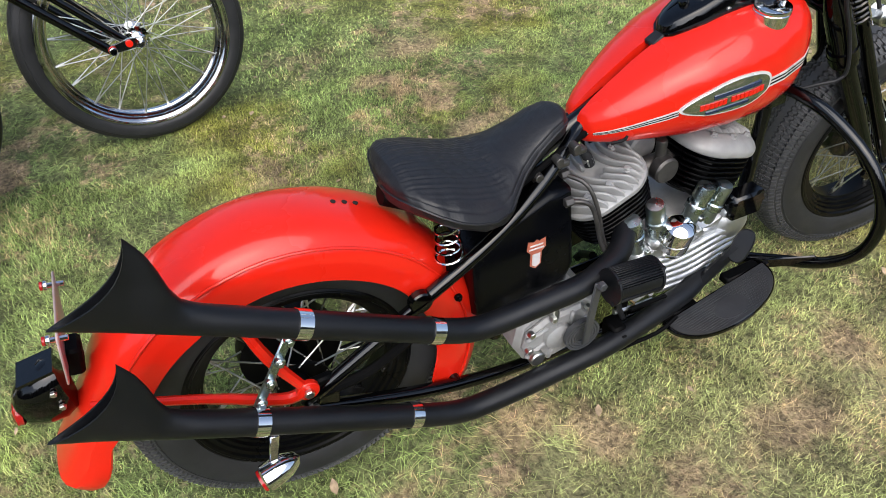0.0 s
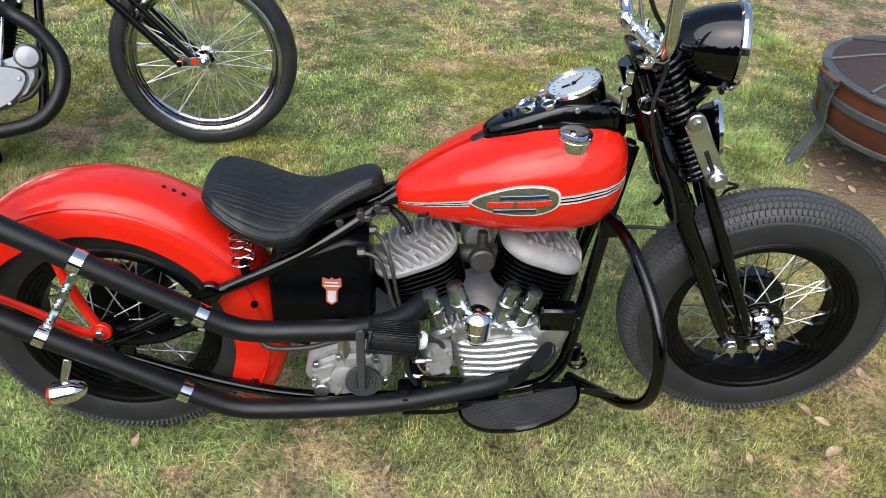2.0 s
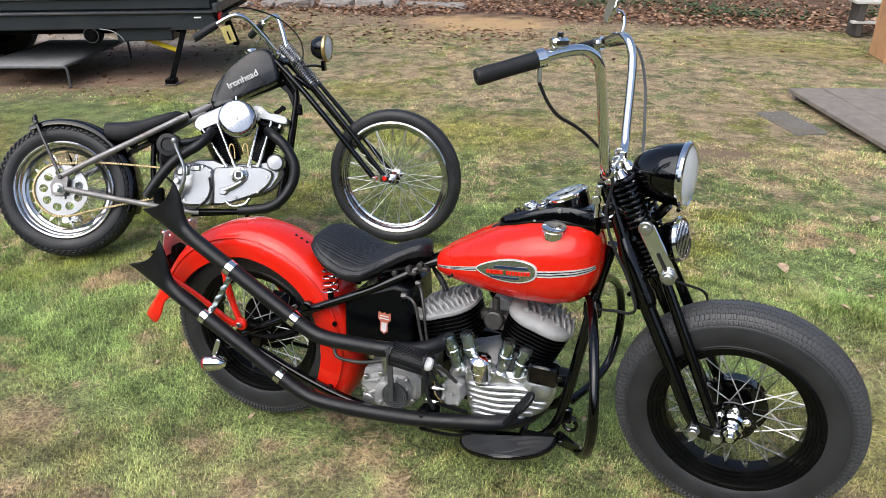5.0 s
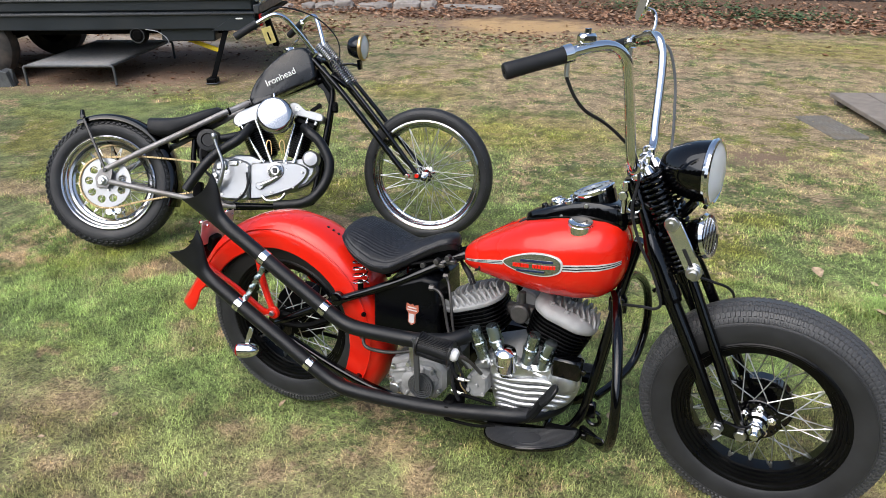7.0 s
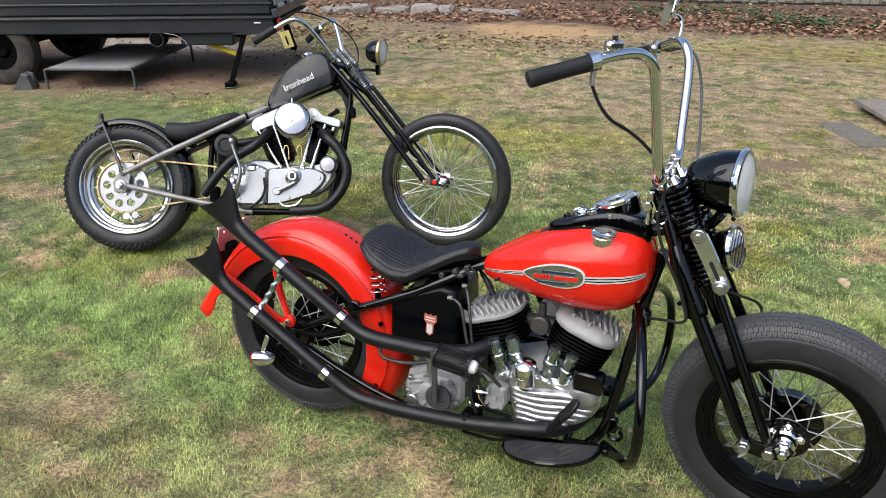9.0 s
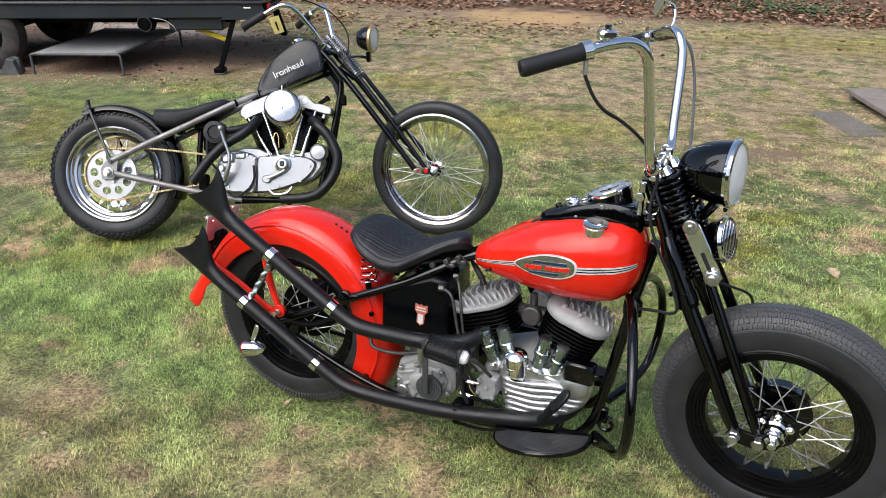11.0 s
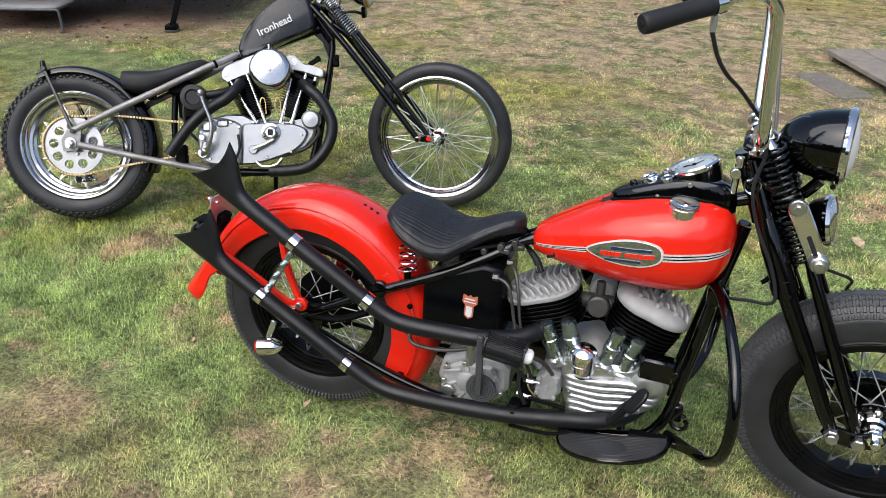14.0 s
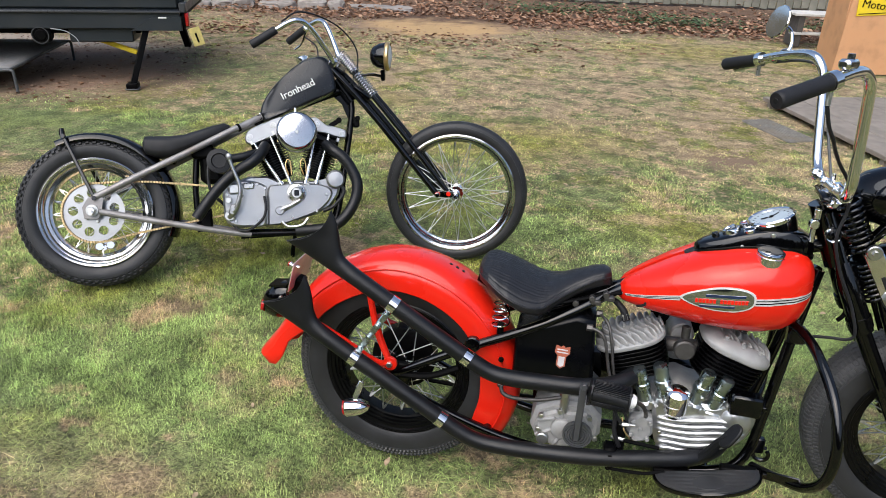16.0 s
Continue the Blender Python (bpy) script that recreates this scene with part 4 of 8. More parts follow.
    part("dash_screw", one(lathe([(1e-4, 0.010), (0.008, 0.009), (0.010, 0.004), (0.010, -0.006)], 16, "z"), at(0.889, 0, 0.849, 0, -22, 0)), BLACK, dash)

    # frame
    fr = G()
    for s in (-1, 1):
        fr.add(tube([(0.0, s * 0.118, 0.355), (0.12, s * 0.120, 0.420), (0.236, s * 0.116, 0.478), (0.38, s * 0.105, 0.540), (0.46, s * 0.092, 0.576), (0.53, s * 0.074, 0.611), (0.58, s * 0.055, 0.637), (0.62, s * 0.034, 0.656), (0.66, s * 0.016, 0.674), (0.72, s * 0.010, 0.70)], 0.0140, 12, 4))
        fr.add(tube([(0.0, s * 0.118, 0.325), (0.20, s * 0.115, 0.235), (0.40, s * 0.105, 0.165), (0.62, s * 0.10, 0.145), (0.95, s * 0.095, 0.155), (1.05, s * 0.085, 0.215), (1.085, s * 0.065, 0.36), (1.13, s * 0.035, 0.62), (1.165, s * 0.012, 0.78)], 0.0150, 12, 4))
        fr.add(prism([(-0.05, 0.335), (-0.03, 0.372), (0.03, 0.38), (0.06, 0.36), (0.05, 0.31), (-0.03, 0.30)], s * 0.112, s * 0.124, 0.003))
    fr.add(tube([(0.46, 0, 0.58), (0.80, 0, 0.74), (1.10, 0, 0.83), (1.17, 0, 0.85)], 0.018, 12, 4))
    fr.add(tube([(0.46, 0, 0.60), (0.44, 0, 0.40), (0.45, 0, 0.16)], 0.016, 10, 3))
    fr.add(tube([neck_lo, neck_hi], 0.030, 20, 1))
    fr.add(tube([(0.95, -0.1, 0.155), (0.95, 0.1, 0.155)], 0.012, 10, 1)).add(tube([(0.30, -0.11, 0.20), (0.30, 0.11, 0.20)], 0.012, 10, 1))
    fr.add(disc(0.024, 0.02, 16), at(0.246, -0.118, 0.49)).add(rbox(0.05, 0.03, 0.05, 0.006), at(1.13, -0.05, 0.60))
    part("frame", fr, BLACK, bike, "gloss black tubular frame")
    lug = G().add(disc(0.008, 0.008, 16), at(0.330, -0.100, 0.440)).add(bolt(0.005, 0.014), at(0.330, -0.102, 0.440))
    part("fender_lug", lug, DARK, bike)
    hoop = G().add(coil((1.095, -0.085, 0.225), (1.095, -0.07, 0.225), 0.020, 0.006, 1.0, 8)).add(rbox(0.03, 0.02, 0.05, 0.004), at(1.085, -0.078, 0.255))
    part("side_eye", hoop, BLACK, bike)

    # engine guard
    for s in (-1, 1):
        line = [(1.118, -0.045, 0.625), (1.132, -0.10, 0.628), (1.150, -0.185, 0.605), (1.172, -0.285, 0.535), (1.184, -0.333, 0.435), (1.180, -0.325, 0.335), (1.160, -0.265, 0.262), (1.12, -0.18, 0.222), (1.07, -0.10, 0.195)]
        part("engine_guard", one(tube([(x, -s * y if s > 0 else y, z) for x, y, z in line], 0.0135, 14, 5)), BLACK, bike, "gloss black looped engine guard")
    part("guard_bracket", G().add(bar((1.05, -0.13, 0.20), (1.155, -0.25, 0.262), 0.030, 0.006, up=(0.5, 0.8, 0))).add(bolt(0.010, 0.02), at(1.085, -0.172, 0.222)), BLACK, bike)

    # footboards with brake pedal
    for s in (-1, 1):
        o = []
        for k in range(25):
            t = math.pi * k / 24
            o.append((0.146 * math.cos(t), 0.098 * math.sin(t) ** 0.75))
        m = Matrix(((1, 0, 0, 0), (0, s, 0, 0), (0, 0, 1, 0), (0, 0, 0, 1))) @ at(0.932, 0.178, 0.206, -4, -10, -1.5) @ at(0, 0, 0, -90, 0, 0)
        board = part("footboard", one(prism(o, -0.007, 0.007, 0.003), m), BLACK, bike, "black half-round footboard with a rubber mat")
        o2 = [(x * 0.95, 0.005 + z * 0.93) for x, z in o]
        part("rubber_mat", one(prism(o2, -0.0065, -0.0115, 0.002), m), MAT, board)
        oval = G().add(prism([(0.042 * math.cos(t), 0.056 + 0.028 * math.sin(t)) for t in np.linspace(0, 2 * math.pi, 29)[:-1]], -0.0105, -0.0128, 0.0008), m)
        for i in range(14):
            zz = 0.014 + 0.0055 * i
            half = 0.130 * math.sqrt(max(0.05, 1 - (zz / 0.098) ** 2))
            part("mat_ridge", one(rbox(half * 2, 0.0016, 0.0018, 0.0004), m @ at(0, -0.0118, zz)), MAT, board)
        part("mat_emblem", oval, MAT, board)
        part("footboard_hinge", one(rbox(0.10, 0.03, 0.022, 0.004), at(0.84, s * 0.168, 0.188)), DARK, bike)
        part("footboard_hinge", one(rbox(0.10, 0.03, 0.022, 0.004), at(1.02, s * 0.165, 0.218)), DARK, bike)
    ped = G().add(tube([(0.90, -0.152, 0.215), (0.930, -0.158, 0.255), (0.955, -0.172, 0.305), (0.974, -0.180, 0.335)], [0.012, 0.014, 0.013, 0.009], 8, 4))
    up_ = Vector((-0.74, -0.38, 0.56)).normalized()
    zz_ = (Vector((0.25, 0, 1)) - up_ * up_.dot(Vector((0.25, 0, 1)))).normalized()
    pad = Matrix((up_.cross(zz_), up_, zz_)).transposed().to_4x4()
    pad.translation = (0.978, -0.186, 0.338)
    ped.add(prism([(0.021 * math.copysign(abs(math.cos(t)) ** 0.75, math.cos(t)), 0.040 * math.copysign(abs(math.sin(t)) ** 0.8, math.sin(t))) for t in np.linspace(0, 2 * math.pi, 29)[:-1]], -0.006, 0.006, 0.003), pad)
    part("brake_pedal", ped, SATIN, bike, "black brake pedal")
    rod = G().add(tube([(0.66, -0.195, 0.185), (0.76, -0.20, 0.188), (0.82, -0.19, 0.20)], 0.005, 8, 3)).add(tube([(0.80, -0.165, 0.255), (0.70, -0.17, 0.268)], 0.0055, 8, 1)).add(disc(0.010, 0.02, 12), at(0.665, -0.19, 0.19))
    part("brake_rod", rod, DARK, bike)
    part("adjuster_rod", G().add(tube([(0.665, -0.158, 0.268), (0.705, -0.158, 0.262)], 0.0065, 6, 1)).add(tube([(0.705, -0.158, 0.262), (0.775, -0.150, 0.246)], 0.0036, 8, 1)), STEEL, bike, "bright threaded adjuster rod")
    part("feed_line", one(tube([(0.705, -0.225, 0.432), (0.735, -0.200, 0.405), (0.752, -0.165, 0.360), (0.755, -0.140, 0.335)], 0.0058, 8, 5)), DULL, bike, "dull steel oil line")
    part("return_line", one(tube([(0.655, -0.150, 0.420), (0.668, -0.160, 0.350), (0.672, -0.165, 0.290), (0.690, -0.160, 0.240)], 0.0065, 8, 5)), GRIP, bike)
    part("wire", one(tube([(0.690, -0.150, 0.330), (0.698, -0.168, 0.300), (0.715, -0.165, 0.275), (0.712, -0.150, 0.250)], 0.0024, 6, 4)), COPPER, bike)
    part("line_union", G().add(disc(0.007, 0.022, 6, "x"), at(0.700, -0.165, 0.318)).add(disc(0.0045, 0.045, 10, "x"), at(0.705, -0.165, 0.318)), STEEL, bike)

    # engine
    case = G().add(lathe([(1e-4, -0.085), (0.080, -0.085), (0.093, -0.07), (0.095, 0.0), (0.093, 0.08), (0.08, 0.10), (1e-4, 0.10)], 40), at(0.885, 0, 0.295))
    case.add(prism([(0.74, 0.33), (0.75, 0.375), (0.80, 0.392), (0.845, 0.408), (0.89, 0.392), (0.98, 0.385), (1.03, 0.33)], -0.095, 0.09, 0.01))
    engine = part("crankcase", case, CAST, bike, "bright aluminium crankcase")
    cover = [(0.770, 0.365), (0.779, 0.310), (0.788, 0.255), (0.808, 0.222), (0.850, 0.213), (0.906, 0.222), (0.965, 0.240), (1.018, 0.274), (1.046, 0.320), (1.052, 0.365), (1.034, 0.398), (0.995, 0.411), (0.962, 0.390), (0.92, 0.386), (0.86, 0.392), (0.80, 0.392)]
    cover = [(v.x, v.z) for v in smooth([(x, 0, z) for x, z in cover + cover[:1]], 3)[:-1]]
    part("timing_cover", one(prism(cover, -0.080, -0.126, 0.012)), POLISH, engine, "ribbed polished timing cover")
    for i in range(6):
        z = 0.232 + 0.0195 * i
        x0 = np.interp(z, [0.23, 0.29, 0.35], [0.800, 0.790, 0.782])
        x1 = np.interp(z + 0.02, [0.24, 0.29, 0.34], [0.945, 1.020, 1.046])
        line = [(x0 + (x1 - x0) * f, -0.1165 - 0.015 * math.sin(math.pi * min(1, max(0, f))) ** 0.35, z + 0.085 * (x1 - x0) * f + 0.0030 * math.sin(9 * f + 0.5 * i)) for f in (0.0, 0.06, 0.2, 0.4, 0.6, 0.8, 0.94, 1.0)]
        part("cover_rib", one(tube(line, [0.0060, 0.0086, 0.0092, 0.0090, 0.0092, 0.0090, 0.0084, 0.0055], 10, 4)), POLISH, engine)
    part("cover_boss", one(lathe([(1e-4, -0.026), (0.020, -0.025), (0.036, -0.019), (0.045, -0.008), (0.048, 0.012)], 32), at(1.000, -0.116, 0.352)), POLISH, engine)
    for x, z in ((0.975, 0.392), (1.033, 0.372), (0.905, 0.368)):
        part("cover_lug", one(lathe([(1e-4, -0.010), (0.009, -0.009), (0.011, -0.004), (0.012, 0.012)], 16), at(x, -0.124, z)), POLISH, engine)
    tm = at(0.831, -0.136, 0.392, 14, 0, 0) @ Matrix.Scale(1.12, 4)
    part("timer_cap", one(lathe([(1e-4, 0.046), (0.020, 0.044), (0.0285, 0.036), (0.030, 0.026), (0.030, -0.020), (0.024, -0.026), (0.022, -0.04)], 32, "z"), tm), CHROME, engine, "chrome ignition timer cap")
    part("timer_clip", G().add(coil((0.829, -0.138, 0.384), (0.829, -0.138, 0.392), 0.031, 0.002, 1, 6)).add(rbox(0.03, 0.012, 0.014, 0.003), at(0.862, -0.138, 0.386)), STEEL, engine)
    for x, z, tilt in ((0.736, 0.425, -17), (0.791, 0.443, -15), (0.8985, 0.437, 14), (0.9475, 0.421, 14)):
        tp = at(x, -0.112, z, 8, tilt, 0) @ Matrix.Scale(1.16, 4)
        part("tappet_cover", one(lathe([(1e-4, 0.050), (0.0155, 0.048), (0.0175, 0.042), (0.0175, 0.008), (0.020, 0.005), (0.020, -0.008), (0.017, -0.011), (0.017, -0.042), (0.019, -0.05), (1e-4, -0.05)], 24, "z"), tp), ZINC, engine, "zinc plated tappet cover")
        part("tappet_guide", one(rbox(0.052, 0.055, 0.03, 0.008), at(x + 0.001 * tilt * -1.0, -0.102, z - 0.062, 8, tilt, 0)), POLISH, engine)
    pump = G().add(prism([(0.705, 0.27), (0.715, 0.325), (0.745, 0.348), (0.775, 0.33), (0.78, 0.285), (0.76, 0.258), (0.73, 0.25)], -0.09, -0.150, 0.008))
    for x, z in ((0.718, 0.28), (0.722, 0.325), (0.768, 0.325), (0.765, 0.272), (0.744, 0.30)):
        pump.add(bolt(0.007, 0.012), at(x, -0.153, z))
    pump.add(tube([(0.715, -0.12, 0.34), (0.70, -0.13, 0.365), (0.69, -0.13, 0.37)], 0.009, 8, 3))
    part("oil_pump", pump, CAST, engine, "cast oil pump")
    for x, z in ((0.80, 0.285), (0.80, 0.395), (0.9, 0.41), (1.025, 0.345), (0.985, 0.268), (0.88, 0.245), (0.765, 0.375)):
        part("cover_screw", one(disc(0.006, 0.008, 10), at(x, -0.130, z)), STEEL, engine)

    def cylinder(cx, cz, tilt, flip):
        m = at(cx, -0.022, cz, 0, tilt, 0)
        core = G().add(disc(0.060, 0.13, 28, "z"), m @ at(0, 0.01, -0.015)).add(rbox(0.12, 0.13, 0.120, 0.02), m @ at(0, -0.012, -0.012))
        b = part("cylinder_barrel", core, FIN, bike, "black finned cylinder barrel")
        for i in range(8):
            o = rounded(0.190 - 0.0025 * abs(i - 5), 0.178, 0.064, 5)
            part("fin", one(prism([(x, z) for x, z in o], -0.0024, 0.0024, 0.001)), FIN, b, "", m @ at(0, 0, -0.050 + 0.0122 * i, 90, 0, 0))
        # cast head: a smooth domed skirt and curved upright cooling fins that run out into it
        o = [(x, y) for x, y in rounded(0.200, 0.184, 0.070, 12)]

        def reach(x, y):
            """How far out a point lies: 0 at the plug, 1 on the outline."""
            lo, hi = 0.0, 1.6
            for _ in range(18):
                mid = (lo + hi) / 2
                qx, qy = abs(x) - 0.030 * mid, abs(y) - 0.022 * mid
                out = math.hypot(max(qx, 0), max(qy, 0)) > 0.070 * mid or max(qx, qy) > 0.070 * mid
                lo, hi = (mid, hi) if out else (lo, mid)
            return hi

        def floor_z(x, y, q):
            z = 0.0475 + 0.0150 * (1 - q ** 4)
            if flip:  # a plain raised shoulder along the rear and outer edge
                k = max(0.0, min(1.0, max(-0.028 - x - 0.25 * (y + 0.09), -0.040 - y) / 0.010))
                z += k * (0.0145 * (1 - q ** 9) ** 0.7)
            return z - 0.012 * math.exp(-((x / 0.018) ** 2 + (y / 0.018) ** 2))

        rows = [[m @ Vector((x * k, y * k, z)) for x, y in o] for z, k in ((0.034, 0.95), (0.036, 0.985), (0.039, 1.0), (0.046, 1.0))]
        for q in [0.998, 0.985, 0.965] + [0.93 - 0.05 * j for j in range(18)] + [0.02]:
            rows.append([m @ Vector((x * q, y * q, floor_z(x * q, y * q, q))) for x, y in o])
        hd = part("cylinder_head", one(loft(rows)), CAST, bike, "bead-blasted aluminium finned cylinder head", angle=60)
        pitch, bow = (0.0205, 4.6) if not flip else (0.0190, 4.0)
        for lane in range(-6, 10):
            runs, run = [], []
            for y in np.linspace(-0.0905, 0.0905, 50):
                x = pitch * (lane - 3.35) + bow * (y - 0.02) ** 2 - 0.12 * y
                q = reach(x, y)
                held = q < 0.975 and math.hypot(x, y) > 0.021
                if flip and (-0.020 - x - 0.25 * (y + 0.09) > 0 or y < -0.046):
                    held = False
                if held:
                    run.append((x, y, q))
                elif run:
                    runs.append(run)
                    run = []
            runs.append(run)
            for run in runs:
                if len(run) < 5:
                    continue
                ring = []
                for i, (x, y, q) in enumerate(run):
                    tx, ty = run[min(i + 1, len(run) - 1)][0] - run[max(i - 1, 0)][0], run[min(i + 1, len(run) - 1)][1] - run[max(i - 1, 0)][1]
                    d = math.hypot(tx, ty)
                    nx, ny = ty / d, -tx / d
                    base_, end = floor_z(x, y, q) - 0.004, min(1.0, (min(i, len(run) - 1 - i) + 0.4) / 3)
                    crest = max(base_ + 0.005, 0.0500 + 0.0290 * (1 - q ** 8) ** 0.6 - 0.010 * (1 - end))
                    ring.append([m @ Vector((x + nx * t, y + ny * t, z)) for t, z in ((-0.0052, base_), (-0.0034, crest - 0.004), (-0.0022, crest - 0.0008), (0, crest), (0.0022, crest - 0.0008), (0.0034, crest - 0.004), (0.0052, base_))])
                part("head_fin", one(loft(ring)), CAST, hd, angle=60)
        for bx, by in ((-0.055, -0.066), (0.055, -0.066), (0.0, -0.074), (-0.07, 0.02), (0.07, 0.02)):
            part("head_bolt", G().add(disc(0.0065, 0.008, 6, "z"), m @ at(bx * 0.9, by * 0.85, 0.076)).add(disc(0.009, 0.012, 14, "z"), m @ at(bx * 0.9, by * 0.85, 0.068)), CAST, hd)
        plug = G().add(tube([m @ Vector((0.0, 0.0, 0.09)), m @ Vector((0.0, 0.0, 0.120)), m @ Vector((-0.012, 0.01, 0.145)), m @ Vector((-0.03, 0.035, 0.160))], [0.012, 0.010, 0.009, 0.005], 10, 4))
        part("spark_plug_boot", plug, GRIP, bike)
        part("spark_plug", one(disc(0.012, 0.02, 6, "z"), m @ at(0, 0, 0.102)), STEEL, bike)

    cylinder(0.709, 0.492, -20, False)
    cylinder(0.968, 0.494, 20, True)
    man = G().add(tube([(0.77, -0.0, 0.505), (0.845, -0.03, 0.52), (0.92, -0.0, 0.505)], 0.022, 12, 4)).add(disc(0.03, 0.03, 20), at(0.845, -0.055, 0.52)).add(disc(0.012, 0.05, 12, "z"), at(0.845, -0.04, 0.56))
    part("intake_manifold", man, DULL, engine, "grey intake manifold")
    carb = G().add(disc(0.035, 0.09, 20), at(0.845, 0.06, 0.53)).add(rbox(0.07, 0.07, 0.07, 0.015), at(0.845, 0.10, 0.505)).add(disc(0.028, 0.06, 20, "z"), at(0.845, 0.10, 0.45))
    part("carburettor", carb, CAST, engine)
    part("air_cleaner", one(disc(0.085, 0.045, 32), at(0.85, 0.17, 0.54)), BLACK, engine)
    part("primary_cover", one(prism([(0.40, 0.28), (0.43, 0.36), (0.52, 0.40), (0.80, 0.40), (0.95, 0.385), (1.00, 0.32), (0.95, 0.24), (0.80, 0.215), (0.52, 0.18), (0.43, 0.21)], 0.115, 0.165, 0.015)), BLACK, bike, "black primary chain cover")

    # ignition box, coil and gearbox
    relay = G().add(rbox(0.085, 0.045, 0.062, 0.006), at(1.014, -0.128, 0.410, 0, 3, 0)).add(bolt(0.008, 0.012), at(1.062, -0.135, 0.405))
    part("relay_box", relay, BLACK, bike, "gloss black electrical box")
    fm = at(0.641, -0.232, 0.443, 0, 8, 0)
    cl = G().add(lathe([(1e-4, -0.050), (0.026, -0.050), (0.029, -0.045), (0.029, 0.045), (0.026, 0.050), (1e-4, 0.050)], 28, "x"), fm)
    hs = part("filter_housing", cl, SATIN, bike, "black finned cylinder housing")
    fin = mesh_of("housing_fin", one(rbox(0.096, 0.009, 0.0022, 0.0006)), SATIN)
    for i in range(44):
        a = 2 * math.pi * i / 44
        if abs((math.degrees(a) - 172 + 180) % 360 - 180) > 19:
            part("housing_fin", fin, None, hs, "", fm @ at(0, 0.032 * math.cos(a), 0.032 * math.sin(a), math.degrees(a), 0, 0))
    band = [fm @ Vector((x, 0.034 * math.cos(a), 0.034 * math.sin(a))) for x in (-0.047, 0.047) for a in np.radians(np.linspace(154, 190, 9))]
    core = [fm @ Vector((x, 0.027 * math.cos(a), 0.027 * math.sin(a))) for x in (-0.047, 0.047) for a in np.radians(np.linspace(190, 154, 9))]
    part("housing_band", one(loft([band[:9] + core[:9], band[9:] + core[9:]])), SATIN, hs, "smooth black band")
    for x in (-0.051, 0.051):
        part("end_plate", G().add(disc(0.037, 0.005, 28, "x"), fm @ at(x, 0, 0)).add(disc(0.005, 0.010, 6, "x"), fm @ at(x, -0.020, 0.028)).add(disc(0.005, 0.010, 6, "x"), fm @ at(x, -0.020, -0.028)), SATIN, hs)
    part("housing_end", one(lathe([(1e-4, 0.074), (0.014, 0.072), (0.020, 0.064), (0.020, 0.052)], 20, "x"), fm), WHITE, bike)
    part("housing_bracket", G().add(bar((0.572, -0.222, 0.462), (0.566, -0.196, 0.262), 0.020, 0.007)).add(bolt(0.010, 0.014), at(0.573, -0.230, 0.458)), TRIM, bike, "dark grey strap lever")
    gb = G().add(prism([(0.43, 0.255), (0.445, 0.315), (0.50, 0.345), (0.60, 0.345), (0.635, 0.31), (0.635, 0.25), (0.60, 0.205), (0.52, 0.185), (0.455, 0.20)], 0.10, -0.135, 0.012))
    gb.add(prism([(0.445, 0.262), (0.455, 0.300), (0.50, 0.322), (0.59, 0.322), (0.615, 0.28), (0.59, 0.215), (0.52, 0.198), (0.462, 0.21)], -0.13, -0.150, 0.008))
    gearbox = part("gearbox", gb, CAST, bike, "bright cast gearbox housing")
    for x, z in ((0.455, 0.258), (0.462, 0.305), (0.515, 0.325), (0.60, 0.315), (0.62, 0.25), (0.585, 0.208)):
        part("gearbox_bolt", one(bolt(0.008, 0.014), at(x, -0.154, z)), STEEL, gearbox)
    for x0, z0, x1, z1 in ((0.450, 0.285, 0.505, 0.300), (0.447, 0.235, 0.50, 0.262), (0.52, 0.318, 0.525, 0.275), (0.565, 0.320, 0.560, 0.285), (0.605, 0.285, 0.570, 0.272), (0.50, 0.205, 0.525, 0.245)):
        part("gearbox_rib", one(bar((x0, -0.150, z0), (x1, -0.150, z1), 0.012, 0.012, 0.004)), CAST, gearbox)
    part("gearbox_boss", one(lathe([(1e-4, -0.016), (0.026, -0.015), (0.032, -0.010), (0.034, 0.01)], 28), at(0.525, -0.150, 0.268)), CAST, gearbox)
    part("filler_plug", one(disc(0.018, 0.018, 20), at(0.470, -0.158, 0.232)), STEEL, gearbox)
    part("filler_neck", G().add(disc(0.012, 0.06, 12, "z"), at(0.525, -0.14, 0.345)).add(disc(0.016, 0.014, 6, "z"), at(0.525, -0.14, 0.378)), STEEL, gearbox)
    spring = G()
    for r in (0.018, 0.025, 0.032, 0.039):
        spring.add(lathe([(r - 0.0028, 0.004), (r, 0.006), (r + 0.0028, 0.004), (r + 0.0028, -0.008), (r - 0.0028, -0.008)], 36, "y", True), at(0.569, -0.176, 0.272))
    spring.add(disc(0.016, 0.024, 20), at(0.569, -0.17, 0.272))
    part("kick_spring", spring, TRIM, gearbox, "black coiled kick-start spring")
    stand = G().add(rbox(0.035, 0.05, 0.06, 0.006), at(0.665, -0.165, 0.215)).add(bolt(0.010, 0.02), at(0.665, -0.195, 0.225)).add(bolt(0.009, 0.02), at(0.668, -0.195, 0.195)).add(rbox(0.03, 0.02, 0.10, 0.005), at(0.69, -0.15, 0.27))
    part("pipe_hanger", stand, DARK, bike)

    # oil tank with decal, lines
    ot = []
    for y, s in ((-0.1005, 0.86), (-0.1000, 0.90), (-0.096, 0.955), (-0.088, 0.99), (-0.080, 1.0), (0.08, 1.0), (0.09, 0.985), (0.10, 0.9)):
        c = (0.475, 0.475)
        ot.append([(c[0] + (x - c[0]) * s, y, c[1] + (z - c[1]) * s) for x, z in ((0.362, 0.36), (0.366, 0.525), (0.39, 0.545), (0.545, 0.605), (0.592, 0.595), (0.600, 0.40), (0.58, 0.355), (0.38, 0.345))])
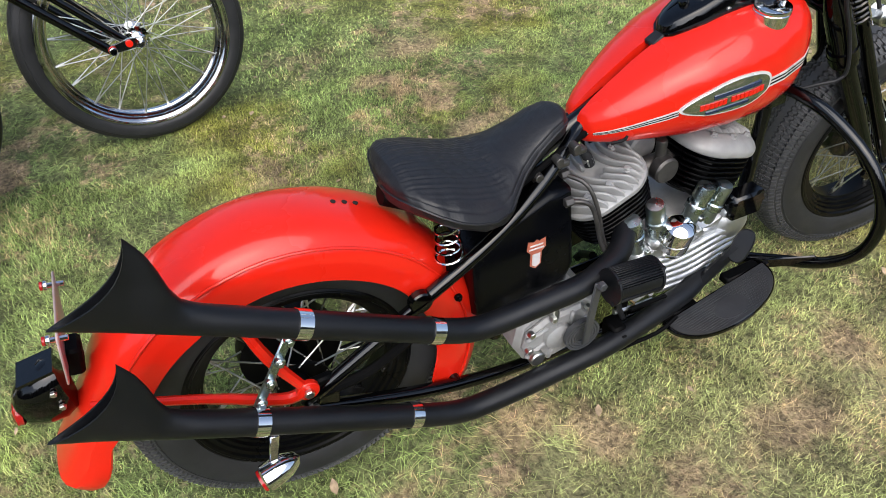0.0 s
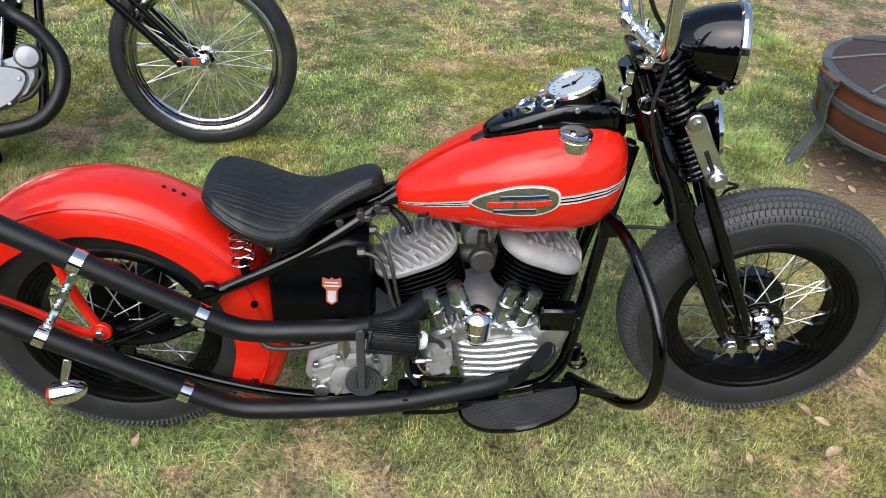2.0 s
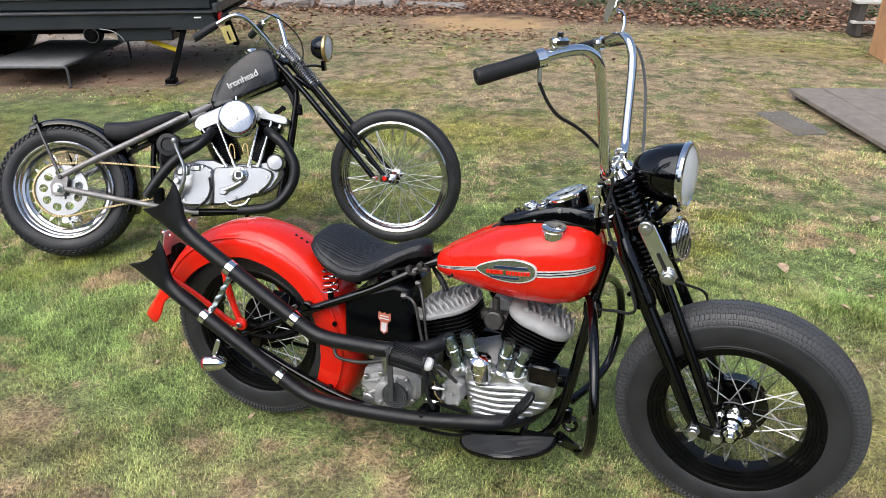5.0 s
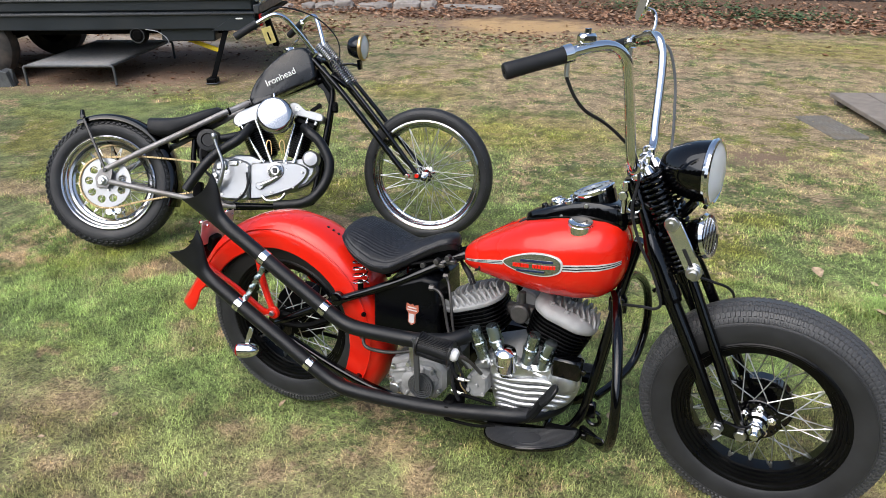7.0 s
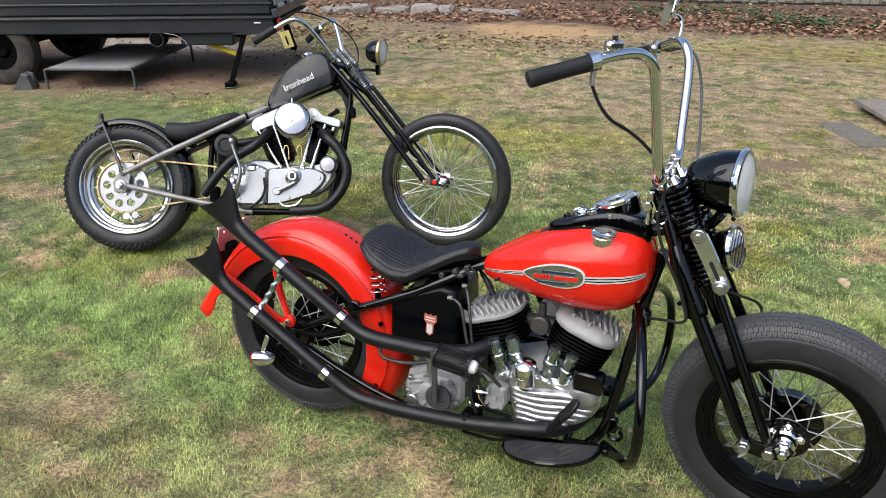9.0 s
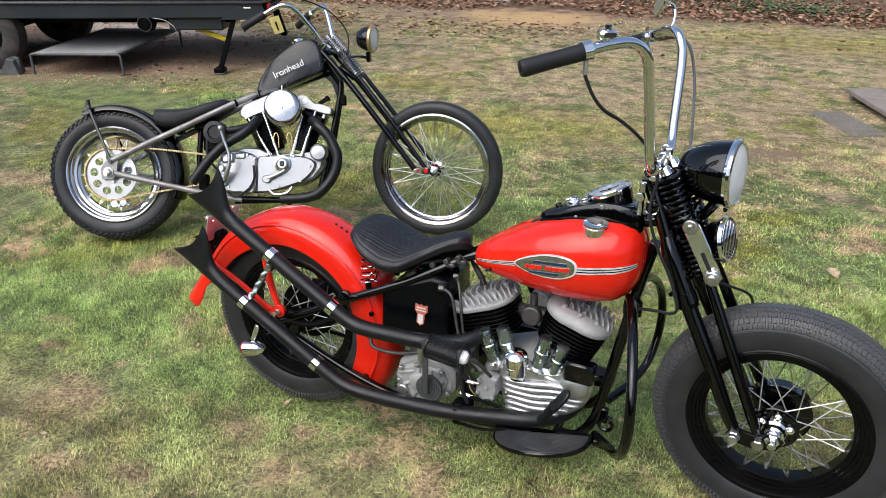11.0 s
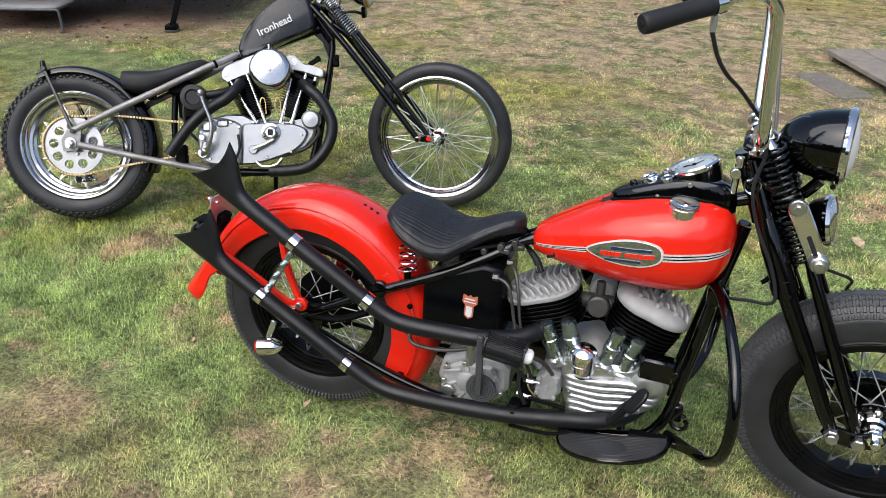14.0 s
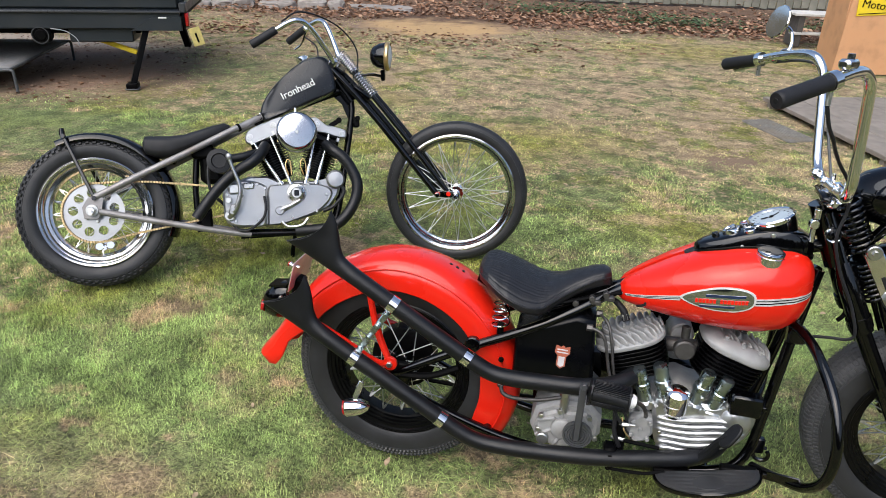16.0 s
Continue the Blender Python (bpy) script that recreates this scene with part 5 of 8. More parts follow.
    oil = part("oil_tank", one(loft(ot)), PINE, bike, "gloss black oil tank with a shield decal")
    dc = [(-0.020, 0.035), (-0.006, 0.030), (0, 0.036), (0.006, 0.030), (0.020, 0.035), (0.022, 0.012), (0.013, 0.002), (0.013, -0.030), (0, -0.040), (-0.013, -0.030), (-0.013, 0.002), (-0.022, 0.012)]
    part("decal", one(prism(dc, 0, -0.0012, 0.0003), at(0.505, -0.1008, 0.475, 0, 4, 0)), ORANGE, oil, "orange and silver shield decal")
    part("decal_field", one(prism([(-0.009, 0.0), (0.009, 0.0), (0.009, -0.028), (0, -0.034), (-0.009, -0.028)], 0, -0.0012, 0.0003), at(0.505, -0.1022, 0.475, 0, 4, 0)), SILVER, oil)
    part("decal_bar", G().add(rbox(0.030, 0.001, 0.004, 0.0003), at(0.506, -0.1026, 0.497, 0, 4, 0)).add(rbox(0.034, 0.001, 0.004, 0.0003), at(0.506, -0.1026, 0.488, 0, 4, 0)), SILVER, oil)
    for line, r in (([(0.575, -0.105, 0.578), (0.606, -0.118, 0.572), (0.622, -0.125, 0.545), (0.640, -0.13, 0.46), (0.665, -0.14, 0.40), (0.705, -0.125, 0.335)], 0.0048), ([(0.60, -0.05, 0.60), (0.625, -0.09, 0.590), (0.64, -0.11, 0.54), (0.655, -0.12, 0.45), (0.69, -0.13, 0.37)], 0.0045), ([(0.335, -0.118, 0.37), (0.345, -0.128, 0.345), (0.38, -0.135, 0.338), (0.45, -0.14, 0.345), (0.52, -0.14, 0.365)], 0.006)):
        part("oil_line", one(tube(line, r, 10, 5)), DULL, bike, "dull steel oil line")
        part("hose_nut", one(disc(0.010, 0.018, 6, "x"), at(*line[0])), DULL, bike)
    for line, r in (([(0.655, -0.16, 0.40), (0.67, -0.17, 0.35), (0.70, -0.16, 0.30), (0.72, -0.15, 0.27)], 0.005), ([(0.66, -0.15, 0.41), (0.69, -0.165, 0.36), (0.71, -0.16, 0.31)], 0.004), ([(0.70, -0.05, 0.70), (0.72, -0.08, 0.66), (0.70, -0.06, 0.64)], 0.004)):
        part("wire", one(tube(line, r, 6, 4)), GRIP, bike)
    part("brake_backing", G().add(tube([(0.02, -0.12, 0.36), (0.12, -0.125, 0.37), (0.21, -0.125, 0.41)], 0.011, 8, 3)).add(rbox(0.05, 0.02, 0.03, 0.005), at(0.03, -0.115, 0.385)).add(disc(0.018, 0.05, 16), at(-0.005, -0.095, 0.365)), DARK, bike)
    part("chain", one(tube([(0.0, 0.075, 0.43), (0.45, 0.08, 0.36), (0.47, 0.08, 0.29), (0.45, 0.08, 0.22), (0.0, 0.075, 0.24)], 0.007, 6, 3)), DARK, bike)
    part("kickstand", G().add(tube([(0.80, 0.11, 0.16), (0.83, 0.20, 0.08), (0.84, 0.245, 0.020)], 0.011, 8, 3)).add(rbox(0.05, 0.04, 0.012, 0.004), at(0.84, 0.25, 0.014)), DARK, bike)

    # indicator, tail lamp, plate
    sig = G().add(lathe([(1e-4, 0.062), (0.014, 0.055), (0.024, 0.035), (0.0275, 0.010), (0.0275, -0.012), (0.024, -0.016)], 28, "x"), at(-0.118, -0.165, 0.248, 0, -8, 8))
    sg = part("rear_indicator", sig, CHROME, bike, "chrome bullet indicator lamp")
    part("indicator_lens", one(lathe([(0.024, -0.012), (0.022, -0.022), (1e-4, -0.026)], 24, "x"), at(-0.118, -0.165, 0.248, 0, -8, 8)), LENSRED, sg)
    part("indicator_stem", G().add(bar((-0.105, -0.160, 0.275), (-0.085, -0.15, 0.335), 0.018, 0.005)), CHROME, bike)
    tl = G()
    rings = []
    for s_, w, h in ((0.0, 0.034, 0.055), (0.02, 0.040, 0.062), (0.05, 0.038, 0.055), (0.075, 0.030, 0.042), (0.085, 0.020, 0.03)):
        rings.append([(-0.372 - s_, w * x / 0.5, 0.515 - 0.25 * s_ + h * z / 0.5) for x, z in rounded(1.0, 1.0, 0.42, 5)])
    lamp = part("tail_lamp", one(loft(rings)), BLACK, bike, "black tail lamp with a red lens")
    part("tail_lens", one(lathe([(0.026, -0.004), (0.026, 0.006), (0.018, 0.012), (1e-4, 0.014)], 24, "x"), at(-0.458, 0, 0.487, 0, 195, 0)), LENSRED, lamp)
    part("lamp_top", one(loft([[(-0.37 - a, b * w, 0.572 - 0.1 * a) for b, w in ((-1, 0.03), (1, 0.03))] + [(-0.37 - a, 0.03, 0.566 - 0.1 * a), (-0.37 - a, -0.03, 0.566 - 0.1 * a)] for a in (0.0, 0.06)])), BLACK, lamp)
    for s in (-1, 1):
        part("lamp_bolt", one(bolt(0.006, 0.008), at(-0.385, s * 0.043, 0.50)), STEEL, lamp)
        part("lamp_bolt", one(bolt(0.006, 0.008), at(-0.385, s * 0.043, 0.535)), STEEL, lamp)
    pm = at(-0.336, 0.019, 0.616, 0, 14, 0)
    pl = part("licence_plate", one(rbox(0.004, 0.178, 0.102, 0.002), pm), PINKPLATE, bike, "metal licence plate tilted over the tail lamp")
    part("plate_bracket", G().add(rbox(0.03, 0.05, 0.06, 0.006), at(-0.338, 0.0, 0.565, 0, 14, 0)), DARK, bike)
    for s in (-1, 1):
        part("plate_stud", G().add(disc(0.005, 0.030, 8, "x"), pm @ at(0, s * 0.070, 0.036)).add(disc(0.009, 0.006, 12, "x"), pm @ at(-0.014, s * 0.070, 0.036)), CHROME, pl)
        part("stud_reflector", one(disc(0.008, 0.005, 12, "x"), pm @ at(-0.020, s * 0.070, 0.036)), LENSRED, pl)

    # springer fork, steered a little to the right
    for s in (-1, 1):
        rigid = tube([st @ Vector(p) for p in ((1.452, s * 0.118, 0.330), (1.425, s * 0.112, 0.375), (1.355, s * 0.094, 0.515), (1.285, s * 0.082, 0.650), (1.235, s * 0.076, 0.755), (1.190, s * 0.064, 0.86), (1.150, s * 0.050, 0.955))], [0.014, 0.018, 0.021, 0.021, 0.020, 0.016, 0.014], 14, 4)
        g = G().add(rigid)
        for x, z in ((1.280, 0.660), (1.275, 0.672)):
            g.add(tube([st @ Vector((x, s * 0.081, z)), st @ Vector((x - 0.008, s * 0.080, z + 0.016))], 0.0315, 18, 1))
        g.add(tube([st @ Vector(p) for p in ((1.284, s * 0.082, 0.650), (1.268, s * 0.080, 0.688), (1.226, s * 0.075, 0.775), (1.203, s * 0.068, 0.830))], [0.0285, 0.0285, 0.0265, 0.0180], 16, 4))
        part("fork_leg", g, BLACK, bike, "gloss black rigid fork leg")
        spr = tube([st @ Vector(p) for p in ((1.512, s * 0.105, 0.318), (1.480, s * 0.098, 0.385), (1.405, s * 0.078, 0.545), (1.335, s * 0.062, 0.695), (1.305, s * 0.055, 0.755), (1.175, s * 0.045, 0.99))], [0.012, 0.015, 0.016, 0.014, 0.011, 0.009], 12, 4)
        part("spring_leg", one(spr), BLACK, bike, "gloss black sprung fork leg")
        rk = G().add(prism([(1.430, 0.318), (1.445, 0.345), (1.50, 0.335), (1.55, 0.352), (1.570, 0.335), (1.555, 0.305), (1.50, 0.292), (1.445, 0.30)], s * 0.108, s * 0.120, 0.003), st)
        part("rocker", rk, BLACK, bike)
        part("rocker_nut", G().add(disc(0.017, 0.018, 6), st @ at(1.450, s * 0.138, 0.330)).add(disc(0.013, 0.02, 16), st @ at(1.450, s * 0.150, 0.330)), STEEL, bike, "bright fork nut")
        part("rocker_nut", G().add(disc(0.016, 0.020, 6), st @ at(1.510, s * 0.130, 0.318)), STEEL, bike)
        for p, q, t in (((1.304, s * 0.056, 0.735), (1.250, s * 0.054, 0.842), 8.5), ((1.243, s * 0.054, 0.862), (1.184, s * 0.051, 0.988), 9.0)):
            part("fork_spring", one(coil(st @ Vector(p), st @ Vector(q), 0.0275 if t < 9 else 0.0305, 0.0050, t, 8)), BLACK, bike, "black coil fork spring")
        part("spring_cap", one(tube([st @ Vector((1.179, s * 0.046, 0.988)), st @ Vector((1.170, s * 0.046, 1.006))], [0.020, 0.012], 14, 1)), CHROME, bike)
    part("fork_crown", G().add(rbox(0.10, 0.15, 0.024, 0.008), st @ at(1.225, 0, 0.888, 0, 26, 0)).add(rbox(0.08, 0.13, 0.020, 0.008), st @ at(1.16, 0, 0.975, 0, 26, 0)).add(rbox(0.06, 0.16, 0.03, 0.01), st @ at(1.24, 0, 0.765, 0, 26, 0)), BLACK, bike)
    dmp = G().add(bar(st @ Vector((1.262, -0.082, 0.872)), st @ Vector((1.338, -0.084, 0.735)), 0.044, 0.006))
    damper = part("ride_control_plate", dmp, CHROME, bike, "bright slotted ride-control plate")
    part("damper_slot", one(bar(st @ Vector((1.298, -0.0862, 0.808)), st @ Vector((1.326, -0.0872, 0.757)), 0.010, 0.004)), FLEECE, damper)
    part("damper_knob", G().add(disc(0.019, 0.018, 24), st @ at(1.262, -0.092, 0.874)).add(disc(0.008, 0.026, 6), st @ at(1.262, -0.096, 0.874)), STEEL, damper)
    part("damper_knob", G().add(disc(0.021, 0.022, 8), st @ at(1.332, -0.096, 0.748)).add(disc(0.012, 0.036, 16), st @ at(1.332, -0.098, 0.748)), STEEL, damper)
    part("brake_cable", one(tube([st @ Vector(p) for p in ((1.34, -0.08, 0.735), (1.38, -0.04, 0.71), (1.42, 0.0, 0.68), (1.43, 0.09, 0.60), (1.46, 0.1, 0.45))], 0.004, 6, 4)), GRIP, bike)

    # head lamp and horn
    hm = st @ at(1.322, 0.004, 0.998, 0, -2, -7)
    shell = one(lathe([(1e-4, -0.128), (0.022, -0.126), (0.042, -0.115), (0.060, -0.092), (0.073, -0.060), (0.080, -0.030), (0.083, 0.0), (0.083, 0.008)], 40, "x"), hm)
    hl = part("headlamp", shell, BLACK, bike, "gloss black headlamp shell with a chrome rim")
    part("headlamp_rim", one(lathe([(0.083, 0.004), (0.088, 0.007), (0.090, 0.014), (0.087, 0.021), (0.081, 0.024), (0.078, 0.021), (0.080, 0.012)], 44, "x", True), hm), CHROME, hl, "chrome rim")
    part("reflector", one(lathe([(0.079, 0.008), (0.06, -0.02), (0.03, -0.042), (1e-4, -0.048)], 36, "x"), hm), CHROME, hl)
    lens = G().add(lathe([(0.079, 0.018), (0.065, 0.027), (0.04, 0.034), (1e-4, 0.037)], 36, "x"), hm)
    part("headlamp_lens", lens, LENSCLEAR, hl, "ribbed clear lens").visible_shadow = False
    flutes = G()
    for i in range(9):
        y = -0.06 + 0.015 * i
        hh = math.sqrt(max(0.0005, 0.072 ** 2 - y * y))
        pts = [hm @ Vector((0.036 - 0.019 * ((y * y + z * z) / 0.0062), y, z)) for z in np.linspace(-hh, hh, 7)]
        flutes.add(tube(pts, 0.0012, 4, 1))
    part("lens_flute", flutes, LENSCLEAR, hl).visible_shadow = False
    part("headlamp_bracket", G().add(tube([st @ Vector((1.30, 0, 0.915)), st @ Vector((1.275, 0, 0.88)), st @ Vector((1.25, 0, 0.87))], 0.014, 10, 3)).add(disc(0.006, 0.02, 10), st @ at(1.328, -0.0, 0.905)), BLACK, hl)
    km = st @ at(1.338, 0, 0.822, 0, -13, -12)
    horn = part("horn", one(lathe([(1e-4, -0.045), (0.035, -0.045), (0.05, -0.03), (0.056, -0.008), (0.060, -0.004), (0.060, 0.004)], 32, "x"), km), BLACK, bike, "round horn with a chrome grille")
    part("horn_rim", one(lathe([(0.060, -0.004), (0.063, 0.004), (0.058, 0.012), (0.050, 0.010), (0.050, 0.002)], 36, "x", True), km), CHROME, horn)
    gr = G().add(disc(0.05, 0.004, 32, "x"), km)
    for i in range(9):
        y = -0.04 + 0.01 * i
        gr.add(rbox(0.010, 0.004, 2 * math.sqrt(0.0504 ** 2 - y * y), 0.001), km @ at(0.006, y, 0))
    part("horn_grille", gr, CHROME, horn)

    # handlebar
    line = [(0.988, -0.343, 1.302), (1.045, -0.290, 1.318), (1.085, -0.248, 1.318), (1.112, -0.222, 1.292), (1.122, -0.206, 1.24), (1.138, -0.176, 1.08), (1.142, -0.160, 1.035), (1.145, -0.125, 1.012), (1.15, -0.05, 1.006), (1.155, 0.06, 1.006), (1.158, 0.125, 1.010), (1.158, 0.165, 1.035), (1.156, 0.185, 1.08), (1.152, 0.236, 1.24), (1.140, 0.254, 1.297), (1.118, 0.290, 1.320), (1.075, 0.385, 1.310), (1.030, 0.466, 1.291)]
    hb = part("handlebar", one(tube(line, 0.0130, 16, 5)), CHROME, bike, "tall chrome handlebar")
    for s, p, q in ((-1, (0.995, -0.338, 1.303), (0.879, -0.417, 1.268)), (1, (1.022, 0.476, 1.288), (0.942, 0.578, 1.262))):
        p, q = Vector(p), Vector(q)
        d = q - p
        part("rubber_grip", one(tube([p, p + d * 0.06, p + d * 0.3, p + d * 0.6, p + d * 0.94, q], [0.0165, 0.0190, 0.0184, 0.0184, 0.0195, 0.0165], 20, 3)), GRIP, hb, "black rubber grip")
        part("grip_end", one(tube([q - d * 0.01, q + d * 0.012], 0.006, 10, 1)), FLEECE, hb)
        part("grip_collar", one(tube([p - d * 0.12, p + d * 0.02], 0.0215, 18, 1)), CHROME, hb, "chrome control collar")
        part("collar_stub", one(tube([p - d * 0.05, p - d * 0.05 + Vector((0, 0, -0.05))], 0.006, 8, 1)), STEEL, hb)
    part("switch_block", G().add(rbox(0.042, 0.028, 0.022, 0.006), at(1.035, -0.302, 1.338, 0, 0, 42)).add(disc(0.008, 0.014, 10, "z"), at(1.037, -0.302, 1.353)), CHROME, hb)
    mir = G().add(tube([(1.085, 0.42, 1.312), (1.098, 0.432, 1.335), (1.098, 0.444, 1.365), (1.088, 0.448, 1.385), (1.066, 0.45, 1.393)], 0.0055, 8, 4)).add(disc(0.019, 0.022, 16), at(1.082, 0.405, 1.310, 0, 0, -32))
    mh = part("mirror_stem", mir, CHROME, hb)
    part("mirror", one(lathe([(1e-4, 0.010), (0.034, 0.009), (0.047, 0.003), (0.050, -0.003), (0.048, -0.006), (1e-4, -0.006)], 36, "x"), at(1.056, 0.45, 1.402, 0, 16, 22)), CHROME, mh, "round chrome mirror")
    lev = G().add(tube([(1.055, 0.445, 1.292), (1.03, 0.49, 1.272), (0.975, 0.575, 1.245)], [0.008, 0.005, 0.006], 8, 3)).add(rbox(0.04, 0.03, 0.03, 0.008), at(1.058, 0.43, 1.298, 0, 0, 40))
    part("clutch_lever", lev, CHROME, hb)
    rz_ = G()
    for y in (-0.05, 0.05):
        rz_.add(tube([st @ Vector((1.152, y, 0.965)), (1.152, y, 1.010)], 0.011, 12, 1)).add(disc(0.0165, 0.022, 16), at(1.152, y, 1.006)).add(disc(0.006, 0.04, 8, "z"), at(1.170, y, 1.012))
    rz_.add(disc(0.02, 0.03, 8, "z"), at(1.15, 0, 0.985)).add(rbox(0.035, 0.14, 0.026, 0.008), at(1.15, 0, 0.975))
    rz_.add(disc(0.0165, 0.024, 16), at(1.150, 0.125, 1.013)).add(disc(0.0165, 0.024, 16), at(1.146, -0.125, 1.014))
    part("bar_riser", rz_, CHROME, bike, "chrome handlebar riser")
    part("stem_fitting", G().add(disc(0.010, 0.026, 10, "z"), at(1.120, -0.05, 0.945)).add(disc(0.013, 0.018, 16), at(1.115, -0.052, 0.918)).add(disc(0.008, 0.045, 10, "z"), at(1.118, -0.046, 0.89)).add(lathe([(0.014, -0.006), (0.018, -0.008), (0.020, 0.0), (0.018, 0.010), (0.012, 0.012)], 24), at(1.152, -0.090, 0.904)), CHROME, bike)
    part("stem_knob", one(lathe([(1e-4, -0.014), (0.010, -0.012), (0.0145, -0.004), (0.0145, 0.010)], 20), at(1.152, -0.090, 0.904)), BLACK, bike)
    for line, nm in (([(1.001, -0.333, 1.253), (1.018, -0.315, 1.21), (1.041, -0.29, 1.175), (1.072, -0.22, 1.141), (1.106, -0.165, 1.100), (1.146, -0.135, 1.047), (1.160, -0.125, 0.985), (1.150, -0.122, 0.905), (1.176, -0.120, 0.818), (1.221, -0.117, 0.730), (1.248, -0.114, 0.652), (1.236, -0.108, 0.628), (1.20, -0.09, 0.620), (1.139, -0.06, 0.604)], "throttle"), ([(1.06, 0.43, 1.285), (1.12, 0.36, 1.298), (1.162, 0.30, 1.28), (1.187, 0.29, 1.20), (1.199, 0.26, 1.107), (1.207, 0.20, 1.011), (1.205, 0.10, 0.92), (1.20, 0.04, 0.88)], "clutch")):
        part("control_cable", one(tube(line, 0.0042, 8, 5)), GRIP if nm == "throttle" else IRON, hb, "black control cable" if nm == "throttle" else "grey control cable")
        part("steering_lock", one(tube([(1.245, -0.04, 0.70), (1.235, -0.05, 0.67), (1.222, -0.05, 0.655)], 0.006, 8, 3)), DARK, bike)
    return bike


build_red_motorcycle()


# ---- the black chopper ----
def build_black_motorcycle():
    bike = thing("motorcycle", "black vintage chopper with raw steel frame tubes, parked on the lawn", "motorcycle", m=base_pose((-1.535, 0.960, 0.329), 20.9, -0.2, 22.0, 0.335))
    st = steering((1.16, 0, 0.82), (1.05, 0, 0.96), -21)
    rw = wheel_part("rear_wheel", (0, 0, 0.335), Matrix(), bike, 0.335, 0.229, 0.066, RIMCHROME, 40, 0.045, 0.12, CHROME, 66, "chrome spoked rear wheel with a fat knobbly tyre", lug=0.0065, deep=1.7)
    wheel_part("front_wheel", (0, 0, 0), st @ Matrix.Translation((1.652, 0, 0.348)), bike, 0.348, 0.276, 0.042, RIMCHROME, 40, 0.036, 0.075, CHROME, 0, "tall thin chrome spoked front wheel")
    ax = G()
    for s in (-1, 1):
        ax.add(disc(0.014, 0.02, 6), st @ at(1.652, s * 0.085, 0.348)).add(disc(0.022, 0.03, 20), st @ at(1.652, s * 0.055, 0.348))
    part("front_axle", ax.add(disc(0.009, 0.2, 12), st @ at(1.652, 0, 0.348)), CHROME, bike)
    # final drive
    sprocket = part("sprocket", drilled(0.127, 0.020, 9, 0.086, 0.0205, 0.008), SILVERCASE, bike, "bright drilled sprocket", at(0, -0.082, 0.335))
    for k in range(5):
        a = 2 * math.pi * k / 5
        part("sprocket_bolt", one(bolt(0.007, 0.016), at(0.040 * math.cos(a), -0.003, 0.040 * math.sin(a))), STEEL, sprocket)
    part("rear_axle", G().add(disc(0.012, 0.30, 12), at(0, 0, 0.335)).add(disc(0.018, 0.02, 6), at(0, -0.13, 0.345)).add(disc(0.026, 0.008, 20), at(0, -0.115, 0.345)), STEEL, bike)
    line = [(x, -0.082, z) for x, z in ((0.60, 0.412), (0.40, 0.440), (0.18, 0.464), (0.04, 0.463))] + [(-0.130 * math.sin(t), -0.082, 0.335 + 0.130 * math.cos(t)) for t in np.linspace(0.15, math.pi - 0.15, 14)] + [(x, -0.082, z) for x, z in ((0.04, 0.207), (0.16, 0.232), (0.38, 0.268), (0.60, 0.302))] + [(0.60 + 0.053 * math.sin(t), -0.082, 0.357 - 0.055 * math.cos(t)) for t in np.linspace(0.4, math.pi - 0.4, 5)]
    pts = smooth(line + [line[0]], 12)
    link, step, acc, last = G(), 0.0127, 0.0, pts[0]
    for a, b in zip(pts, pts[1:]):
        seg = (b - a).length
        while acc + seg >= step:
            k = (step - acc) / seg
            a = a + (b - a) * k
            m = towards(last, a)
            link.add(rbox(0.0125, 0.0155, 0.0095, 0.002), m).add(disc(0.0055, 0.020, 8), m)
            last, seg, acc = a.copy(), (b - a).length, 0.0
            if seg < 1e-7:
                break
        acc += seg
    part("drive_chain", link, GOLD, bike, "gold drive chain")
    cal = G().add(rbox(0.085, 0.04, 0.034, 0.012), at(0.032, -0.055, 0.186, 0, -8, 0)).add(disc(0.019, 0.05, 16), at(0.010, -0.062, 0.186)).add(disc(0.019, 0.05, 16), at(0.056, -0.062, 0.190)).add(rbox(0.03, 0.03, 0.05, 0.006), at(0.034, -0.055, 0.212)).add(disc(0.008, 0.060, 6), at(0.034, -0.060, 0.176))
    part("brake_caliper", cal, CHROME, bike, "chrome brake caliper")
    # rear fender and struts
    prof = [(-0.074, -0.030), (-0.070, -0.014), (-0.060, -0.005), (-0.03, 0), (0, 0.002), (0.03, 0), (0.06, -0.005), (0.070, -0.014), (0.074, -0.030)]
    rings = []
    for k in range(41):
        a = radians(-22 + 136 * k / 40)
        rings.append(fender_ring(0, 0.335, 0.354, a, prof) + list(reversed(fender_ring(0, 0.335, 0.350, a, prof, 0.97))))
    fender = part("rear_fender", one(loft(rings)), BLACK, bike, "short black rear fender")
    for s in (-1, 1):
        part("fender_strut", G().add(bar((-0.099, s * 0.084, 0.676), (0.014, s * 0.114, 0.398), 0.015, 0.007)).add(disc(0.011, 0.02, 12), at(-0.097, s * 0.085, 0.672)).add(disc(0.011, 0.02, 6), at(0.014, s * 0.116, 0.398)), BLACK, fender)
    part("strut_bolt", G().add(disc(0.010, 0.03, 10, "z"), at(-0.103, -0.074, 0.692)).add(disc(0.012, 0.02, 12, "z"), at(-0.103, -0.074, 0.686)), BLACK, fender)
